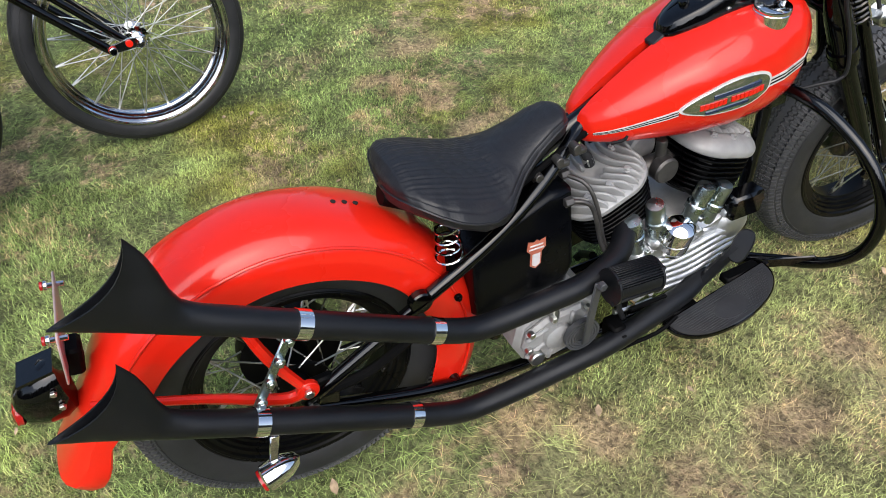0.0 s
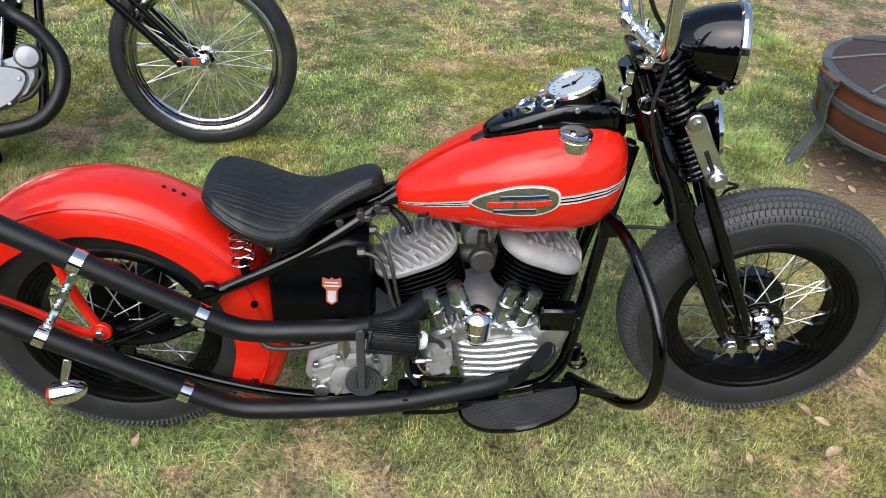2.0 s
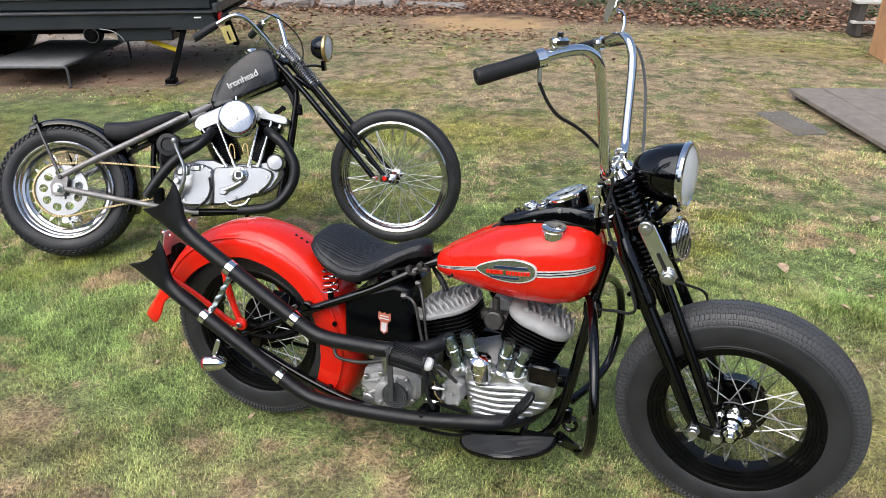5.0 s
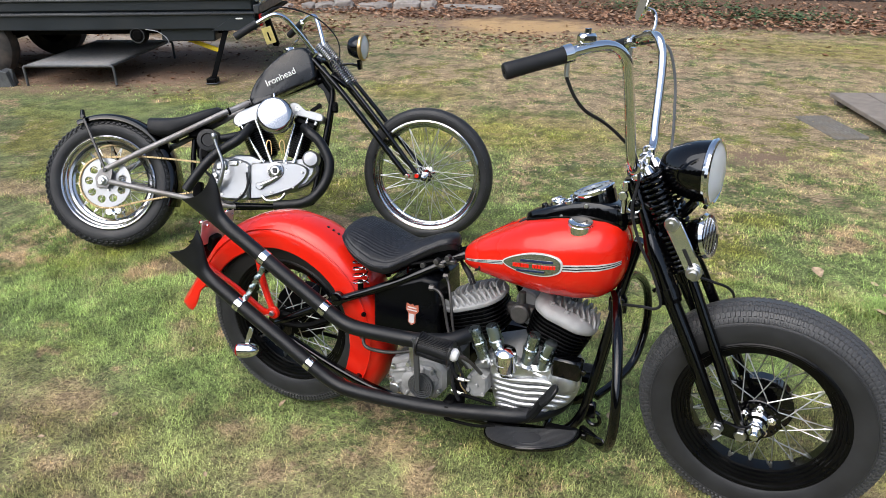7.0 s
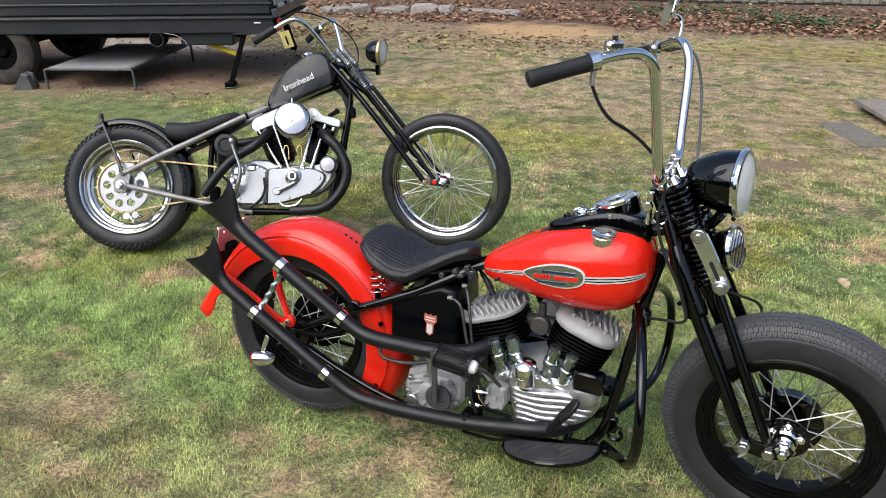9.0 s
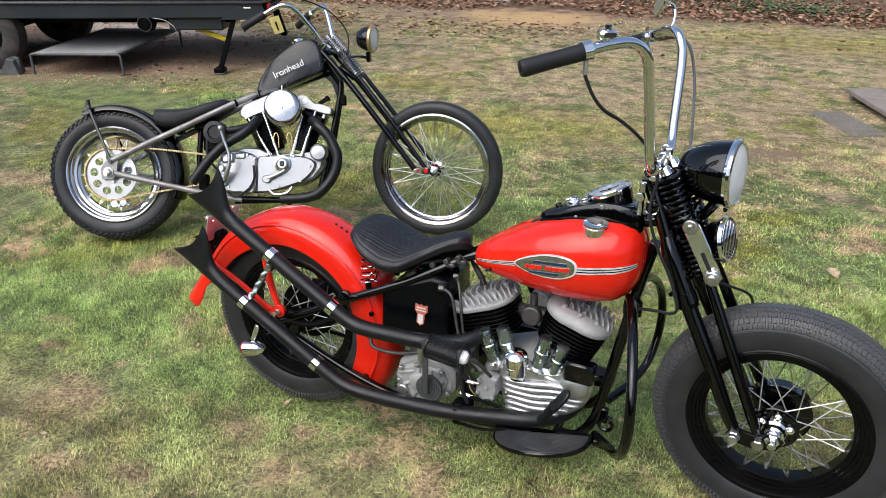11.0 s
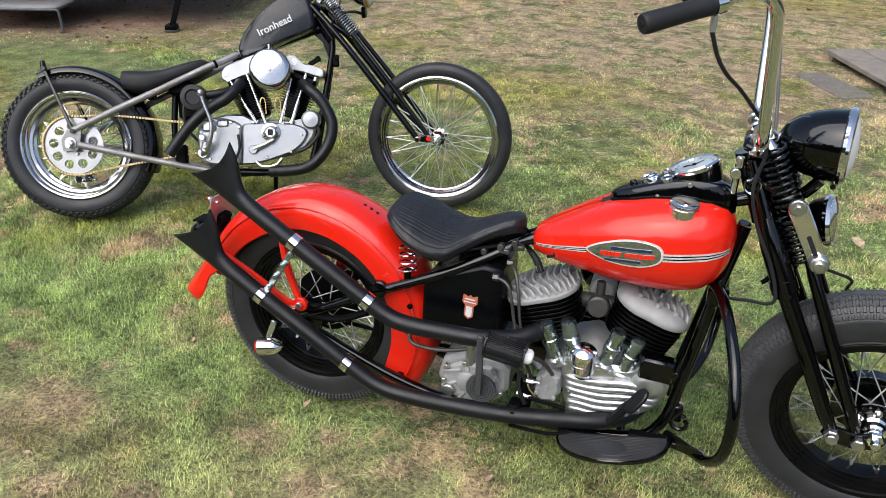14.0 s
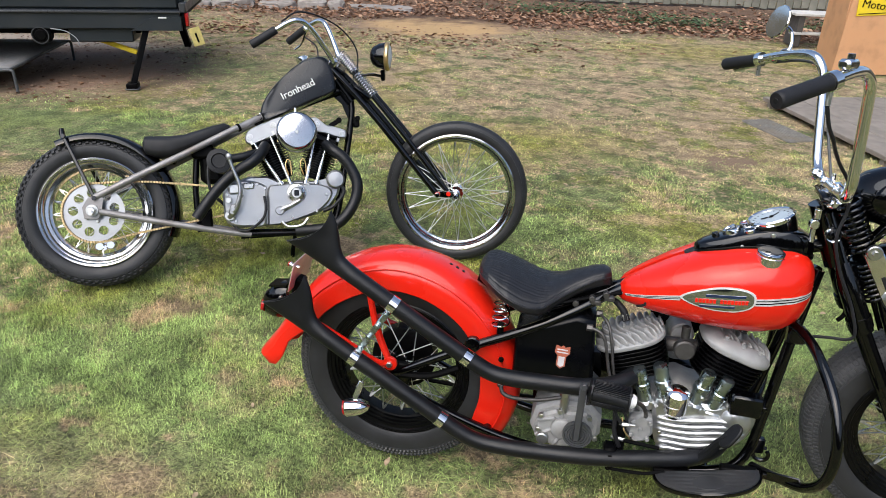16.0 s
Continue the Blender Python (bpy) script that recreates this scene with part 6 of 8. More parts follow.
    # frame: raw rear tubes, black front
    for s in (-1, 1):
        g = G().add(tube([(0.015, s * 0.108, 0.402), (0.20, s * 0.106, 0.488), (0.386, s * 0.098, 0.571), (0.60, s * 0.075, 0.672), (0.66, s * 0.055, 0.699), (0.74, s * 0.03, 0.738)], 0.0150, 14, 4))
        g.add(tube([(0.030, s * 0.108, 0.338), (0.308, s * 0.106, 0.272), (0.572, s * 0.10, 0.214), (0.66, s * 0.095, 0.20)], 0.0145, 14, 4))
        part("frame_tube", g, RAW, bike, "bare steel rear frame tube")
        part("axle_plate", one(prism([(-0.035, 0.31), (-0.04, 0.36), (-0.015, 0.40), (0.03, 0.42), (0.05, 0.40), (0.04, 0.33), (0.02, 0.305)], s * 0.104, s * 0.114, 0.003)), RAW, bike)
        part("lower_rail", one(tube([(0.64, s * 0.095, 0.203), (0.85, s * 0.09, 0.195), (0.99, s * 0.085, 0.20), (1.05, s * 0.07, 0.25), (1.10, s * 0.05, 0.45), (1.155, s * 0.02, 0.72), (1.16, s * 0.012, 0.80)], 0.0140, 12, 4)), PINE, bike)
    part("seat_post", one(tube([(0.44, 0, 0.60), (0.42, 0, 0.40), (0.43, 0, 0.22)], 0.014, 10, 3)), PINE, bike)
    part("backbone", G().add(tube([(0.70, 0, 0.72), (0.90, 0, 0.785), (1.08, 0, 0.845), (1.13, 0, 0.855)], 0.021, 14, 4)).add(tube([(1.165, 0, 0.80), (1.095, 0, 0.905)], 0.030, 18, 1)).add(prism([(1.08, 0.822), (1.13, 0.84), (1.15, 0.76), (1.14, 0.72), (1.115, 0.79)], -0.006, 0.006, 0.002)), PINE, bike)
    part("pipe_clip", one(tube([(0.63, -0.066, 0.685), (0.64, -0.062, 0.69)], 0.0185, 14, 1)), DARK, bike)
    # seat
    rings = []
    for x, zt, w, th in ((0.222, 0.645, 0.080, 0.044), (0.232, 0.664, 0.100, 0.086), (0.28, 0.662, 0.114, 0.100), (0.34, 0.661, 0.117, 0.100), (0.40, 0.666, 0.113, 0.080), (0.46, 0.684, 0.104, 0.074), (0.52, 0.702, 0.094, 0.066), (0.572, 0.713, 0.082, 0.054), (0.594, 0.703, 0.064, 0.030)):
        rings.append([(x, w * 2 * a, zt - th / 2 + th * b) for a, b in rounded(1, 1, 0.33, 5)])
    part("seat", one(loft(rings)), GRIP, bike, "thin black solo seat")
    part("seat_mount", G().add(rbox(0.16, 0.10, 0.03, 0.006), at(0.42, 0, 0.625, 0, -24, 0)).add(rbox(0.10, 0.12, 0.06, 0.01), at(0.47, 0, 0.585)), DARK, bike)
    # tank
    def outline(s):
        return [(0.732, 0.735), (0.750, 0.800), (0.803, 0.872), (0.877, 0.938), (0.925, 0.972), (0.970, 0.993), (1.030, 1.001), (1.066, 0.978), (1.082, 0.925), (1.088, 0.860), (1.076, 0.836), (0.98, 0.797), (0.88, 0.758), (0.79, 0.728), (0.75, 0.720)]
    rings = []
    c = Vector((0.94, 0.86))
    for y, k in ((-0.095, 0.86), (-0.092, 0.94), (-0.082, 0.985), (-0.065, 1.0), (-0.03, 1.015), (0, 1.02), (0.03, 1.015), (0.065, 1.0), (0.082, 0.985), (0.092, 0.94), (0.095, 0.86)):
        rings.append([(c.x + (p.x - c.x) * k, y * np.interp(p.x, [0.74, 0.82, 0.95, 1.07], [0.45, 0.8, 1.0, 0.92]), c.y + (p.z - c.y) * k) for p in smooth([(x, 0, z) for x, z in outline(0)] + [(0.735, 0, 0.745)], 3)[:-1]])
    tank = part("fuel_tank", one(loft(rings)), CHOPTANK, bike, "black peanut fuel tank with white lettering", angle=45)
    for s in (-1, 1):
        tm = text_mesh("tank_text", "Ironhead", 0.046, 0.0015)
        tm.materials.append(WHITE)
        part("lettering", tm, None, tank, "white lettering", at(0.912, s * 0.0955, 0.850, 90, 0, 0 if s < 0 else 180) @ at(0, 0, 0, 0, 0, 24 * -s))
    part("fuel_cap", G().add(lathe([(1e-4, 0.022), (0.022, 0.021), (0.030, 0.015), (0.030, 0.0), (0.026, -0.01)], 28, "z"), at(0.945, 0, 0.995, 0, -14, 0)), CHROME, bike)
    part("tank_bolt", one(disc(0.008, 0.02, 8, "z"), at(0.735, 0, 0.748)), CHROME, bike)
    # engine
    cases = [(0.545, 0.386), (0.549, 0.31), (0.555, 0.258), (0.59, 0.231), (0.726, 0.233), (0.855, 0.255), (0.958, 0.272), (1.03, 0.31), (1.067, 0.36), (1.085, 0.42), (1.06, 0.455), (1.019, 0.440), (0.967, 0.430), (0.879, 0.436), (0.815, 0.430), (0.742, 0.462), (0.668, 0.462), (0.58, 0.435)]
    engine = part("crankcase", one(prism([(x, z) for x, z in cases], -0.095, 0.10, 0.012)), SILVERCASE, bike, "cast aluminium engine case")
    cover = [(0.738, 0.236), (0.742, 0.32), (0.750, 0.410), (0.80, 0.420), (0.86, 0.424), (0.93, 0.420), (1.00, 0.408), (1.038, 0.380), (1.024, 0.338), (0.975, 0.292), (0.90, 0.262), (0.80, 0.238)]
    cover = [(v.x, v.z) for v in smooth([(x, 0, z) for x, z in cover + cover[:1]], 5)[:-1]]
    part("cam_cover", one(prism(cover, -0.09, -0.122, 0.009)), SILVERCASE, engine, "polished cam cover")
    part("sprocket_cover", one(prism([(v.x, v.z) for v in smooth([(x, 0, z) for x, z in ((0.552, 0.40), (0.549, 0.33), (0.556, 0.268), (0.60, 0.240), (0.66, 0.234), (0.726, 0.238), (0.735, 0.32), (0.742, 0.408), (0.70, 0.436), (0.64, 0.447), (0.585, 0.442), (0.552, 0.40))], 4)[:-1]], -0.09, -0.124, 0.009)), SILVERCASE, engine, "polished sprocket cover")
    part("points_cover", one(lathe([(1e-4, -0.022), (0.022, -0.022), (0.026, -0.018), (0.030, -0.014), (0.041, -0.012), (0.044, 0.0), (0.044, 0.02)], 32), at(0.875, -0.122, 0.378)), STEEL, engine)
    for k in range(10):
        a = 2 * math.pi * k / 10
        part("points_screw", one(disc(0.0022, 0.004, 8), at(0.875 + 0.0335 * math.cos(a), -0.135, 0.378 + 0.0335 * math.sin(a))), DARK, engine)
    part("support_arm", G().add(tube([(0.800, -0.132, 0.305), (0.845, -0.140, 0.322), (0.890, -0.144, 0.345)], [0.016, 0.011, 0.009], 12, 4)).add(disc(0.020, 0.030, 18), at(0.795, -0.132, 0.302)), SILVERCASE, engine)
    part("points_badge", one(rbox(0.022, 0.004, 0.026, 0.003), at(0.875, -0.146, 0.378)), BLACK, engine)
    part("generator_end", one(lathe([(1e-4, -0.03), (0.034, -0.028), (0.042, -0.020), (0.044, 0.03)], 32), at(1.056, -0.115, 0.432)), SILVERCASE, engine, "polished generator end cap")
    for x, z in ((0.735, 0.30), (0.735, 0.405), (0.80, 0.425), (0.93, 0.415), (1.01, 0.365), (0.96, 0.29), (0.85, 0.268), (0.567, 0.385), (0.60, 0.265), (0.70, 0.262), (0.70, 0.425)):
        part("case_screw", one(bolt(0.0075, 0.012), at(x, -0.127, z)), STEEL, engine)
    lever = part("hand_lever", one(tube([(0.595, -0.208, 0.545), (0.607, -0.208, 0.500), (0.629, -0.207, 0.434), (0.631, -0.204, 0.385), (0.607, -0.190, 0.318), (0.575, -0.150, 0.285)], [0.009, 0.0075, 0.0085, 0.010, 0.0115, 0.012], 12, 4)), SILVERCASE, bike, "bright kick-start lever")
    part("lever_knob", one(lathe([(1e-4, 0.016), (0.012, 0.013), (0.015, 0.004), (0.012, -0.010), (0.008, -0.014)], 18, "z"), at(0.595, -0.208, 0.548)), SILVERCASE, lever)
    part("lever_pivot", G().add(rbox(0.030, 0.030, 0.050, 0.006), at(0.594, -0.176, 0.318, 0, 20, 0)).add(bolt(0.010, 0.012), at(0.594, -0.196, 0.318)), SILVERCASE, lever)
    part("lever_boss", G().add(disc(0.024, 0.03, 20), at(0.575, -0.14, 0.290)).add(rbox(0.06, 0.03, 0.05, 0.008), at(0.605, -0.125, 0.41)).add(rbox(0.05, 0.03, 0.03, 0.006), at(0.665, -0.12, 0.42)).add(disc(0.014, 0.05, 12), at(0.575, -0.13, 0.36)), STEEL, bike)
    for (x0, z0), (x1, z1), tilt in (((0.825, 0.43), (0.727, 0.66), -22.5), ((0.935, 0.43), (1.050, 0.66), 22.5)):
        mx, mz = (x0 + x1) / 2, (z0 + z1) / 2
        m = at(mx, -0.01, mz, 0, tilt if tilt < 0 else tilt, 0)
        b = part("cylinder_barrel", one(disc(0.056, 0.22, 24, "z"), m), FIN, bike, "black finned cylinder")
        fin = mesh_of("fin", one(lathe([(0.050, -0.0022), (0.078, -0.0014), (0.078, 0.0014), (0.050, 0.0022)], 28, "z", True)), FIN)
        for i in range(13):
            part("fin", fin, None, b, "", m @ at(0, 0, -0.085 + 0.0115 * i))
        head = G().add(rbox(0.125, 0.12, 0.05, 0.014), m @ at(0, 0, 0.085))
        part("cylinder_head", head, FIN, engine)
        shape = [(0.664, 0.650), (0.661, 0.630), (0.672, 0.612), (0.70, 0.610), (0.752, 0.627), (0.80, 0.645), (0.836, 0.668), (0.850, 0.712), (0.836, 0.730), (0.80, 0.722), (0.757, 0.706), (0.715, 0.690), (0.680, 0.672)]
        if tilt > 0:
            shape = [(0.944, 0.690), (0.957, 0.720), (0.985, 0.722), (1.006, 0.706), (1.030, 0.687), (1.075, 0.674), (1.117, 0.658), (1.122, 0.640), (1.116, 0.624), (1.092, 0.626), (1.035, 0.642), (0.985, 0.656), (0.955, 0.672)]
        shape = [(v.x, v.z) for v in smooth([(x, 0, z) for x, z in shape + shape[:1]], 4)[:-1]]
        top_box = part("rocker_box", one(prism(shape, 0.060, -0.092, 0.006)), SILVERCASE, engine, "polished rocker box")
        for bx, bz in (((0.684, 0.642), (0.790, 0.692)) if tilt < 0 else ((0.990, 0.690), (1.100, 0.643))):
            part("rocker_screw", G().add(lathe([(0.008, -0.003), (0.013, -0.003), (0.014, 0.002), (0.008, 0.002)], 20, "y", True), at(bx, -0.093, bz)).add(disc(0.007, 0.006, 12), at(bx, -0.0925, bz)), STEEL, engine)
        rb = G().add(rbox(0.120, 0.140, 0.030, 0.010), m @ at(0, -0.008, 0.108))
        part("rocker_base", rb, FIN, engine)
        for bx in (-0.06, 0.06):
            part("rocker_stud", one(disc(0.009, 0.020, 6, "z"), m @ at(bx * 0.9, -0.075, 0.098)), STEEL, engine)
        part("head_stay", G().add(bar(m @ Vector((0.0, -0.02, 0.150)), m @ Vector((0.03, -0.02, 0.192)), 0.022, 0.008)).add(disc(0.013, 0.03, 12), m @ at(0.03, -0.02, 0.192)), DARK, engine)
    for p, q in (((0.700, 0.612), (0.812, 0.418)), ((0.775, 0.640), (0.856, 0.410)), ((0.972, 0.615), (0.918, 0.418)), ((1.040, 0.640), (0.966, 0.415))):
        d = (Vector((q[0], 0, q[1])) - Vector((p[0], 0, p[1])))
        a, b = Vector((p[0], -0.085, p[1])), Vector((q[0], -0.105, q[1]))
        part("pushrod_tube", G().add(tube([a, b], 0.0068, 14, 1)).add(tube([a + (b - a) * 0.55, b], 0.0088, 14, 1)).add(tube([b - (b - a) * 0.06, b], 0.013, 14, 1)), CHROME, engine, "chrome pushrod tube")
    for s in (0.846, 0.912):
        part("brass_clip", one(tube([(s, -0.12, 0.46), (s - 0.012, -0.125, 0.50), (s - 0.004, -0.125, 0.53), (s + 0.010, -0.125, 0.52), (s + 0.012, -0.12, 0.46)], 0.003, 6, 4)), COPPER, engine)
    ac = G().add(lathe([(1e-4, -0.031), (0.066, -0.030), (0.080, -0.0275), (0.087, -0.021), (0.0905, -0.012), (0.0915, 0.016), (0.087, 0.024), (1e-4, 0.024)], 44), at(0.893, -0.175, 0.648))
    air = part("air_cleaner", ac, RIMCHROME, bike, "round chrome air cleaner cover")
    part("air_cleaner_screw", one(disc(0.008, 0.010, 12), at(0.893, -0.208, 0.648)), STEEL, air)
    part("air_cleaner_bolt", one(disc(0.005, 0.03, 8, "z"), at(0.893, -0.175, 0.742)), CHROME, air)
    part("carburettor", G().add(disc(0.032, 0.12, 18), at(0.885, -0.09, 0.655)).add(rbox(0.06, 0.06, 0.08, 0.012), at(0.885, -0.08, 0.63)), CAST, bike)
    # exhaust
    part("exhaust_pipe", one(tube([(0.750, -0.10, 0.600), (0.730, -0.14, 0.563), (0.690, -0.165, 0.524), (0.636, -0.17, 0.494), (0.590, -0.172, 0.462), (0.547, -0.175, 0.423), (0.500, -0.178, 0.370), (0.437, -0.18, 0.288)], 0.0245, 18, 5)), SATIN, bike, "black wrapped rear exhaust pipe")
    part("exhaust_pipe", one(tube([(1.020, -0.09, 0.595), (1.055, -0.125, 0.565), (1.097, -0.14, 0.527), (1.130, -0.145, 0.474), (1.152, -0.15, 0.407), (1.137, -0.15, 0.330), (1.085, -0.15, 0.254), (1.018, -0.14, 0.213), (0.93, -0.12, 0.203), (0.86, -0.115, 0.202)], 0.0255, 18, 5)), SATIN, bike, "black front exhaust pipe")
    cup = G().add(lathe([(1e-4, -0.03), (0.030, -0.03), (0.034, -0.038), (0.054, -0.036), (0.057, 0.03), (1e-4, 0.03)], 32), at(0.548, -0.12, 0.536))
    part("carburettor_horn", cup, SATIN, bike, "round black filter cup")
    part("intake_pipe", one(tube([(0.60, -0.11, 0.545), (0.66, -0.10, 0.555), (0.72, -0.07, 0.575)], 0.020, 12, 4)), SATIN, bike)
    part("oil_tank", one(rbox(0.10, 0.14, 0.16, 0.02), at(0.50, 0.03, 0.52)), DARK, bike)
    part("oil_hose", G().add(tube([(0.50, -0.06, 0.56), (0.49, -0.09, 0.48), (0.50, -0.09, 0.40), (0.56, -0.08, 0.33)], 0.007, 8, 4)), GRIP, bike)
    part("oil_hose", G().add(tube([(0.73, -0.13, 0.37), (0.735, -0.14, 0.31), (0.71, -0.14, 0.26), (0.65, -0.12, 0.22), (0.60, -0.11, 0.23), (0.56, -0.10, 0.30)], 0.006, 8, 4)), GRIP, bike)
    part("oil_hose", G().add(tube([(0.80, -0.125, 0.25), (0.83, -0.13, 0.225), (0.89, -0.13, 0.23), (0.92, -0.125, 0.26)], 0.008, 8, 4)), STEEL, bike)
    part("generator_lead", G().add(tube([(1.07, -0.12, 0.42), (1.09, -0.13, 0.37), (1.04, -0.13, 0.31), (0.99, -0.12, 0.29)], 0.008, 8, 4)), GRIP, bike)
    part("side_stand", G().add(tube([(0.86, 0.09, 0.19), (0.84, 0.19, 0.09), (0.835, 0.240, 0.0)], 0.011, 8, 3)), DARK, bike)
    part("brake_master", one(rbox(0.05, 0.04, 0.09, 0.008), at(0.47, -0.09, 0.285)), DARK, bike)
    part("fender_mount", one(rbox(0.03, 0.06, 0.05, 0.006), at(0.33, 0, 0.56)), DARK, bike)
    part("stand_plate", G().add(rbox(0.22, 0.12, 0.012, 0.003), at(0.72, 0, 0.185)), DARK, bike)
    part("neck_fitting", G().add(rbox(0.03, 0.04, 0.05, 0.006), at(1.175, -0.03, 0.70)).add(disc(0.012, 0.03, 10), at(1.18, -0.05, 0.715)), DARK, bike)
    # long springer fork
    for s in (-1, 1):
        part("fork_leg", one(tube([st @ Vector(p) for p in ((1.565, s * 0.068, 0.352), (1.545, s * 0.066, 0.375), (1.36, s * 0.064, 0.628), (1.21, s * 0.062, 0.822), (1.085, s * 0.060, 0.965))], [0.011, 0.0145, 0.0150, 0.0150, 0.014], 14, 4)), BLACK, bike, "gloss black springer leg")
        part("spring_leg", one(tube([st @ Vector(p) for p in ((1.622, s * 0.060, 0.358), (1.60, s * 0.058, 0.382), (1.43, s * 0.050, 0.62), (1.285, s * 0.042, 0.812), (1.13, s * 0.040, 1.01))], [0.010, 0.012, 0.012, 0.011, 0.009], 12, 4)), BLACK, bike)
        for p, q, t in (((1.275, s * 0.042, 0.825), (1.195, s * 0.041, 0.93), 9), ((1.190, s * 0.041, 0.94), (1.120, s * 0.040, 1.028), 9)):
            part("fork_spring", one(coil(st @ Vector(p), st @ Vector(q), 0.0175, 0.0028, t * 1.25, 6)), RIMCHROME, bike, "chrome fork spring")
        part("rocker", one(prism([(1.555, 0.345), (1.565, 0.368), (1.62, 0.372), (1.665, 0.360), (1.66, 0.338), (1.60, 0.338)], s * 0.066, s * 0.076, 0.003), st), CHROME, bike)
        part("fork_bush", one(disc(0.012, 0.012, 14), st @ at(1.565, s * 0.090, 0.356)), CHROME, bike)
        part("red_washer", one(disc(0.0125, 0.007, 14), st @ at(1.565, s * 0.080, 0.356)), RED, bike, "red anodised washer")
        part("red_washer", one(disc(0.011, 0.006, 14), st @ at(1.618, s * 0.080, 0.357)), RED, bike, "red anodised washer")
    part("fork_crown", G().add(rbox(0.10, 0.14, 0.022, 0.006), st @ at(1.225, 0, 0.845, 0, 38, 0)).add(rbox(0.09, 0.13, 0.020, 0.006), st @ at(1.105, 0, 0.965, 0, 38, 0)), BLACK, bike)
    hm = st @ at(1.342, 0, 1.005, 0, 4, 0)
    hl = part("headlamp", one(lathe([(1e-4, -0.075), (0.02, -0.074), (0.042, -0.062), (0.056, -0.035), (0.062, 0.0)], 32, "x"), hm), BLACK, bike, "small black headlamp with a brass rim")
    part("headlamp_rim", one(lathe([(0.062, -0.004), (0.067, 0.002), (0.067, 0.012), (0.060, 0.018), (0.058, 0.010)], 36, "x", True), hm), COPPER, hl, "brass rim")
    part("reflector", one(lathe([(0.060, 0.006), (0.045, -0.02), (0.02, -0.035), (1e-4, -0.038)], 28, "x"), hm), CHROME, hl)
    part("headlamp_lens", one(lathe([(0.060, 0.012), (0.045, 0.020), (1e-4, 0.027)], 28, "x"), hm), LENSCLEAR, hl).visible_shadow = False
    part("headlamp_mount", G().add(tube([st @ Vector(p) for p in ((1.325, 0, 0.945), (1.32, 0, 0.915), (1.27, 0, 0.925), (1.22, 0, 0.92))], 0.007, 8, 4)).add(rbox(0.02, 0.03, 0.05, 0.004), st @ at(1.322, 0, 0.92)), BLACK, hl)
    # handlebar
    for s in (-1, 1):
        line = [st @ Vector(p) for p in ((1.105, s * 0.060, 0.975), (1.098, s * 0.080, 1.01), (1.065, s * 0.130, 1.085), (1.030, s * 0.175, 1.150), (1.000, s * 0.205, 1.176), (0.960, s * 0.225, 1.172), (0.90, s * 0.250, 1.140))]
        hb = part("handlebar", one(tube(line, 0.0115, 14, 5)), CHROME, bike, "chrome pullback handlebar")
        p, q = st @ Vector((0.90, s * 0.250, 1.140)), st @ Vector((0.800, s * 0.293, 1.082))
        d = q - p
        part("rubber_grip", one(tube([p, p + d * 0.05, p + d * 0.9, q], [0.0155, 0.0185, 0.0185, 0.016], 16, 2)), GRIP, hb, "black rubber grip")
        if s > 0:
            part("lever", G().add(tube([p - d * 0.12 + Vector((0, 0, -0.01)), p + d * 0.3 + Vector((0.01, s * 0.02, -0.045)), p + d * 0.75 + Vector((0.01, s * 0.02, -0.05))], [0.007, 0.005, 0.005], 8, 4)).add(rbox(0.03, 0.03, 0.035, 0.008), Matrix.Translation(p - d * 0.1)), CHROME, hb)
        part("bar_clamp", one(rbox(0.04, 0.035, 0.045, 0.008), st @ at(1.100, s * 0.060, 0.985, 0, 38, 0)), CHROME, bike)
    part("control_cable", G().add(tube([(0.86, -0.26, 1.115), (0.93, -0.20, 1.17), (1.03, -0.12, 1.17), (1.13, -0.05, 1.13), (1.20, -0.01, 1.04), (1.19, 0.02, 0.93), (1.12, 0, 0.83)], 0.0038, 6, 5)), GRIP, bike, "black control cable")
    part("control_cable", G().add(tube([(0.97, 0.20, 1.15), (1.02, 0.12, 1.08), (1.02, 0.06, 0.96), (1.06, 0.04, 0.84)], 0.0038, 6, 5)), GRIP, bike)
    return bike


build_black_motorcycle()


# ---- the lawn ----
def vnoise(x, y, s, seed):
    """Smooth lattice noise between -1 and 1, for numbers or arrays."""
    x, y = np.asarray(x, float) * s + seed * 17.3, np.asarray(y, float) * s - seed * 9.1
    ix, iy = np.floor(x), np.floor(y)
    fx, fy = x - ix, y - iy
    fx, fy = fx * fx * (3 - 2 * fx), fy * fy * (3 - 2 * fy)

    def h(a, b):
        v = np.sin(a * 127.1 + b * 311.7 + seed * 74.7) * 43758.5453
        return (v - np.floor(v)) * 2 - 1

    return (h(ix, iy) * (1 - fx) + h(ix + 1, iy) * fx) * (1 - fy) + (h(ix, iy + 1) * (1 - fx) + h(ix + 1, iy + 1) * fx) * fy


def ground_z(x, y):
    """The lawn's height: level, with a shallow hollow under the red motorcycle."""
    dip = 0.030 * np.exp(-((np.asarray(x) - 0.1) ** 2 / 0.9 + (np.asarray(y) - 0.05) ** 2 / 0.5))
    z = -0.006 - dip + 0.008 * vnoise(x, y, 0.9, 1) + 0.005 * vnoise(x, y, 3.1, 2) + 0.003 * vnoise(x, y, 9.0, 3)
    return float(z) if z.ndim == 0 else z


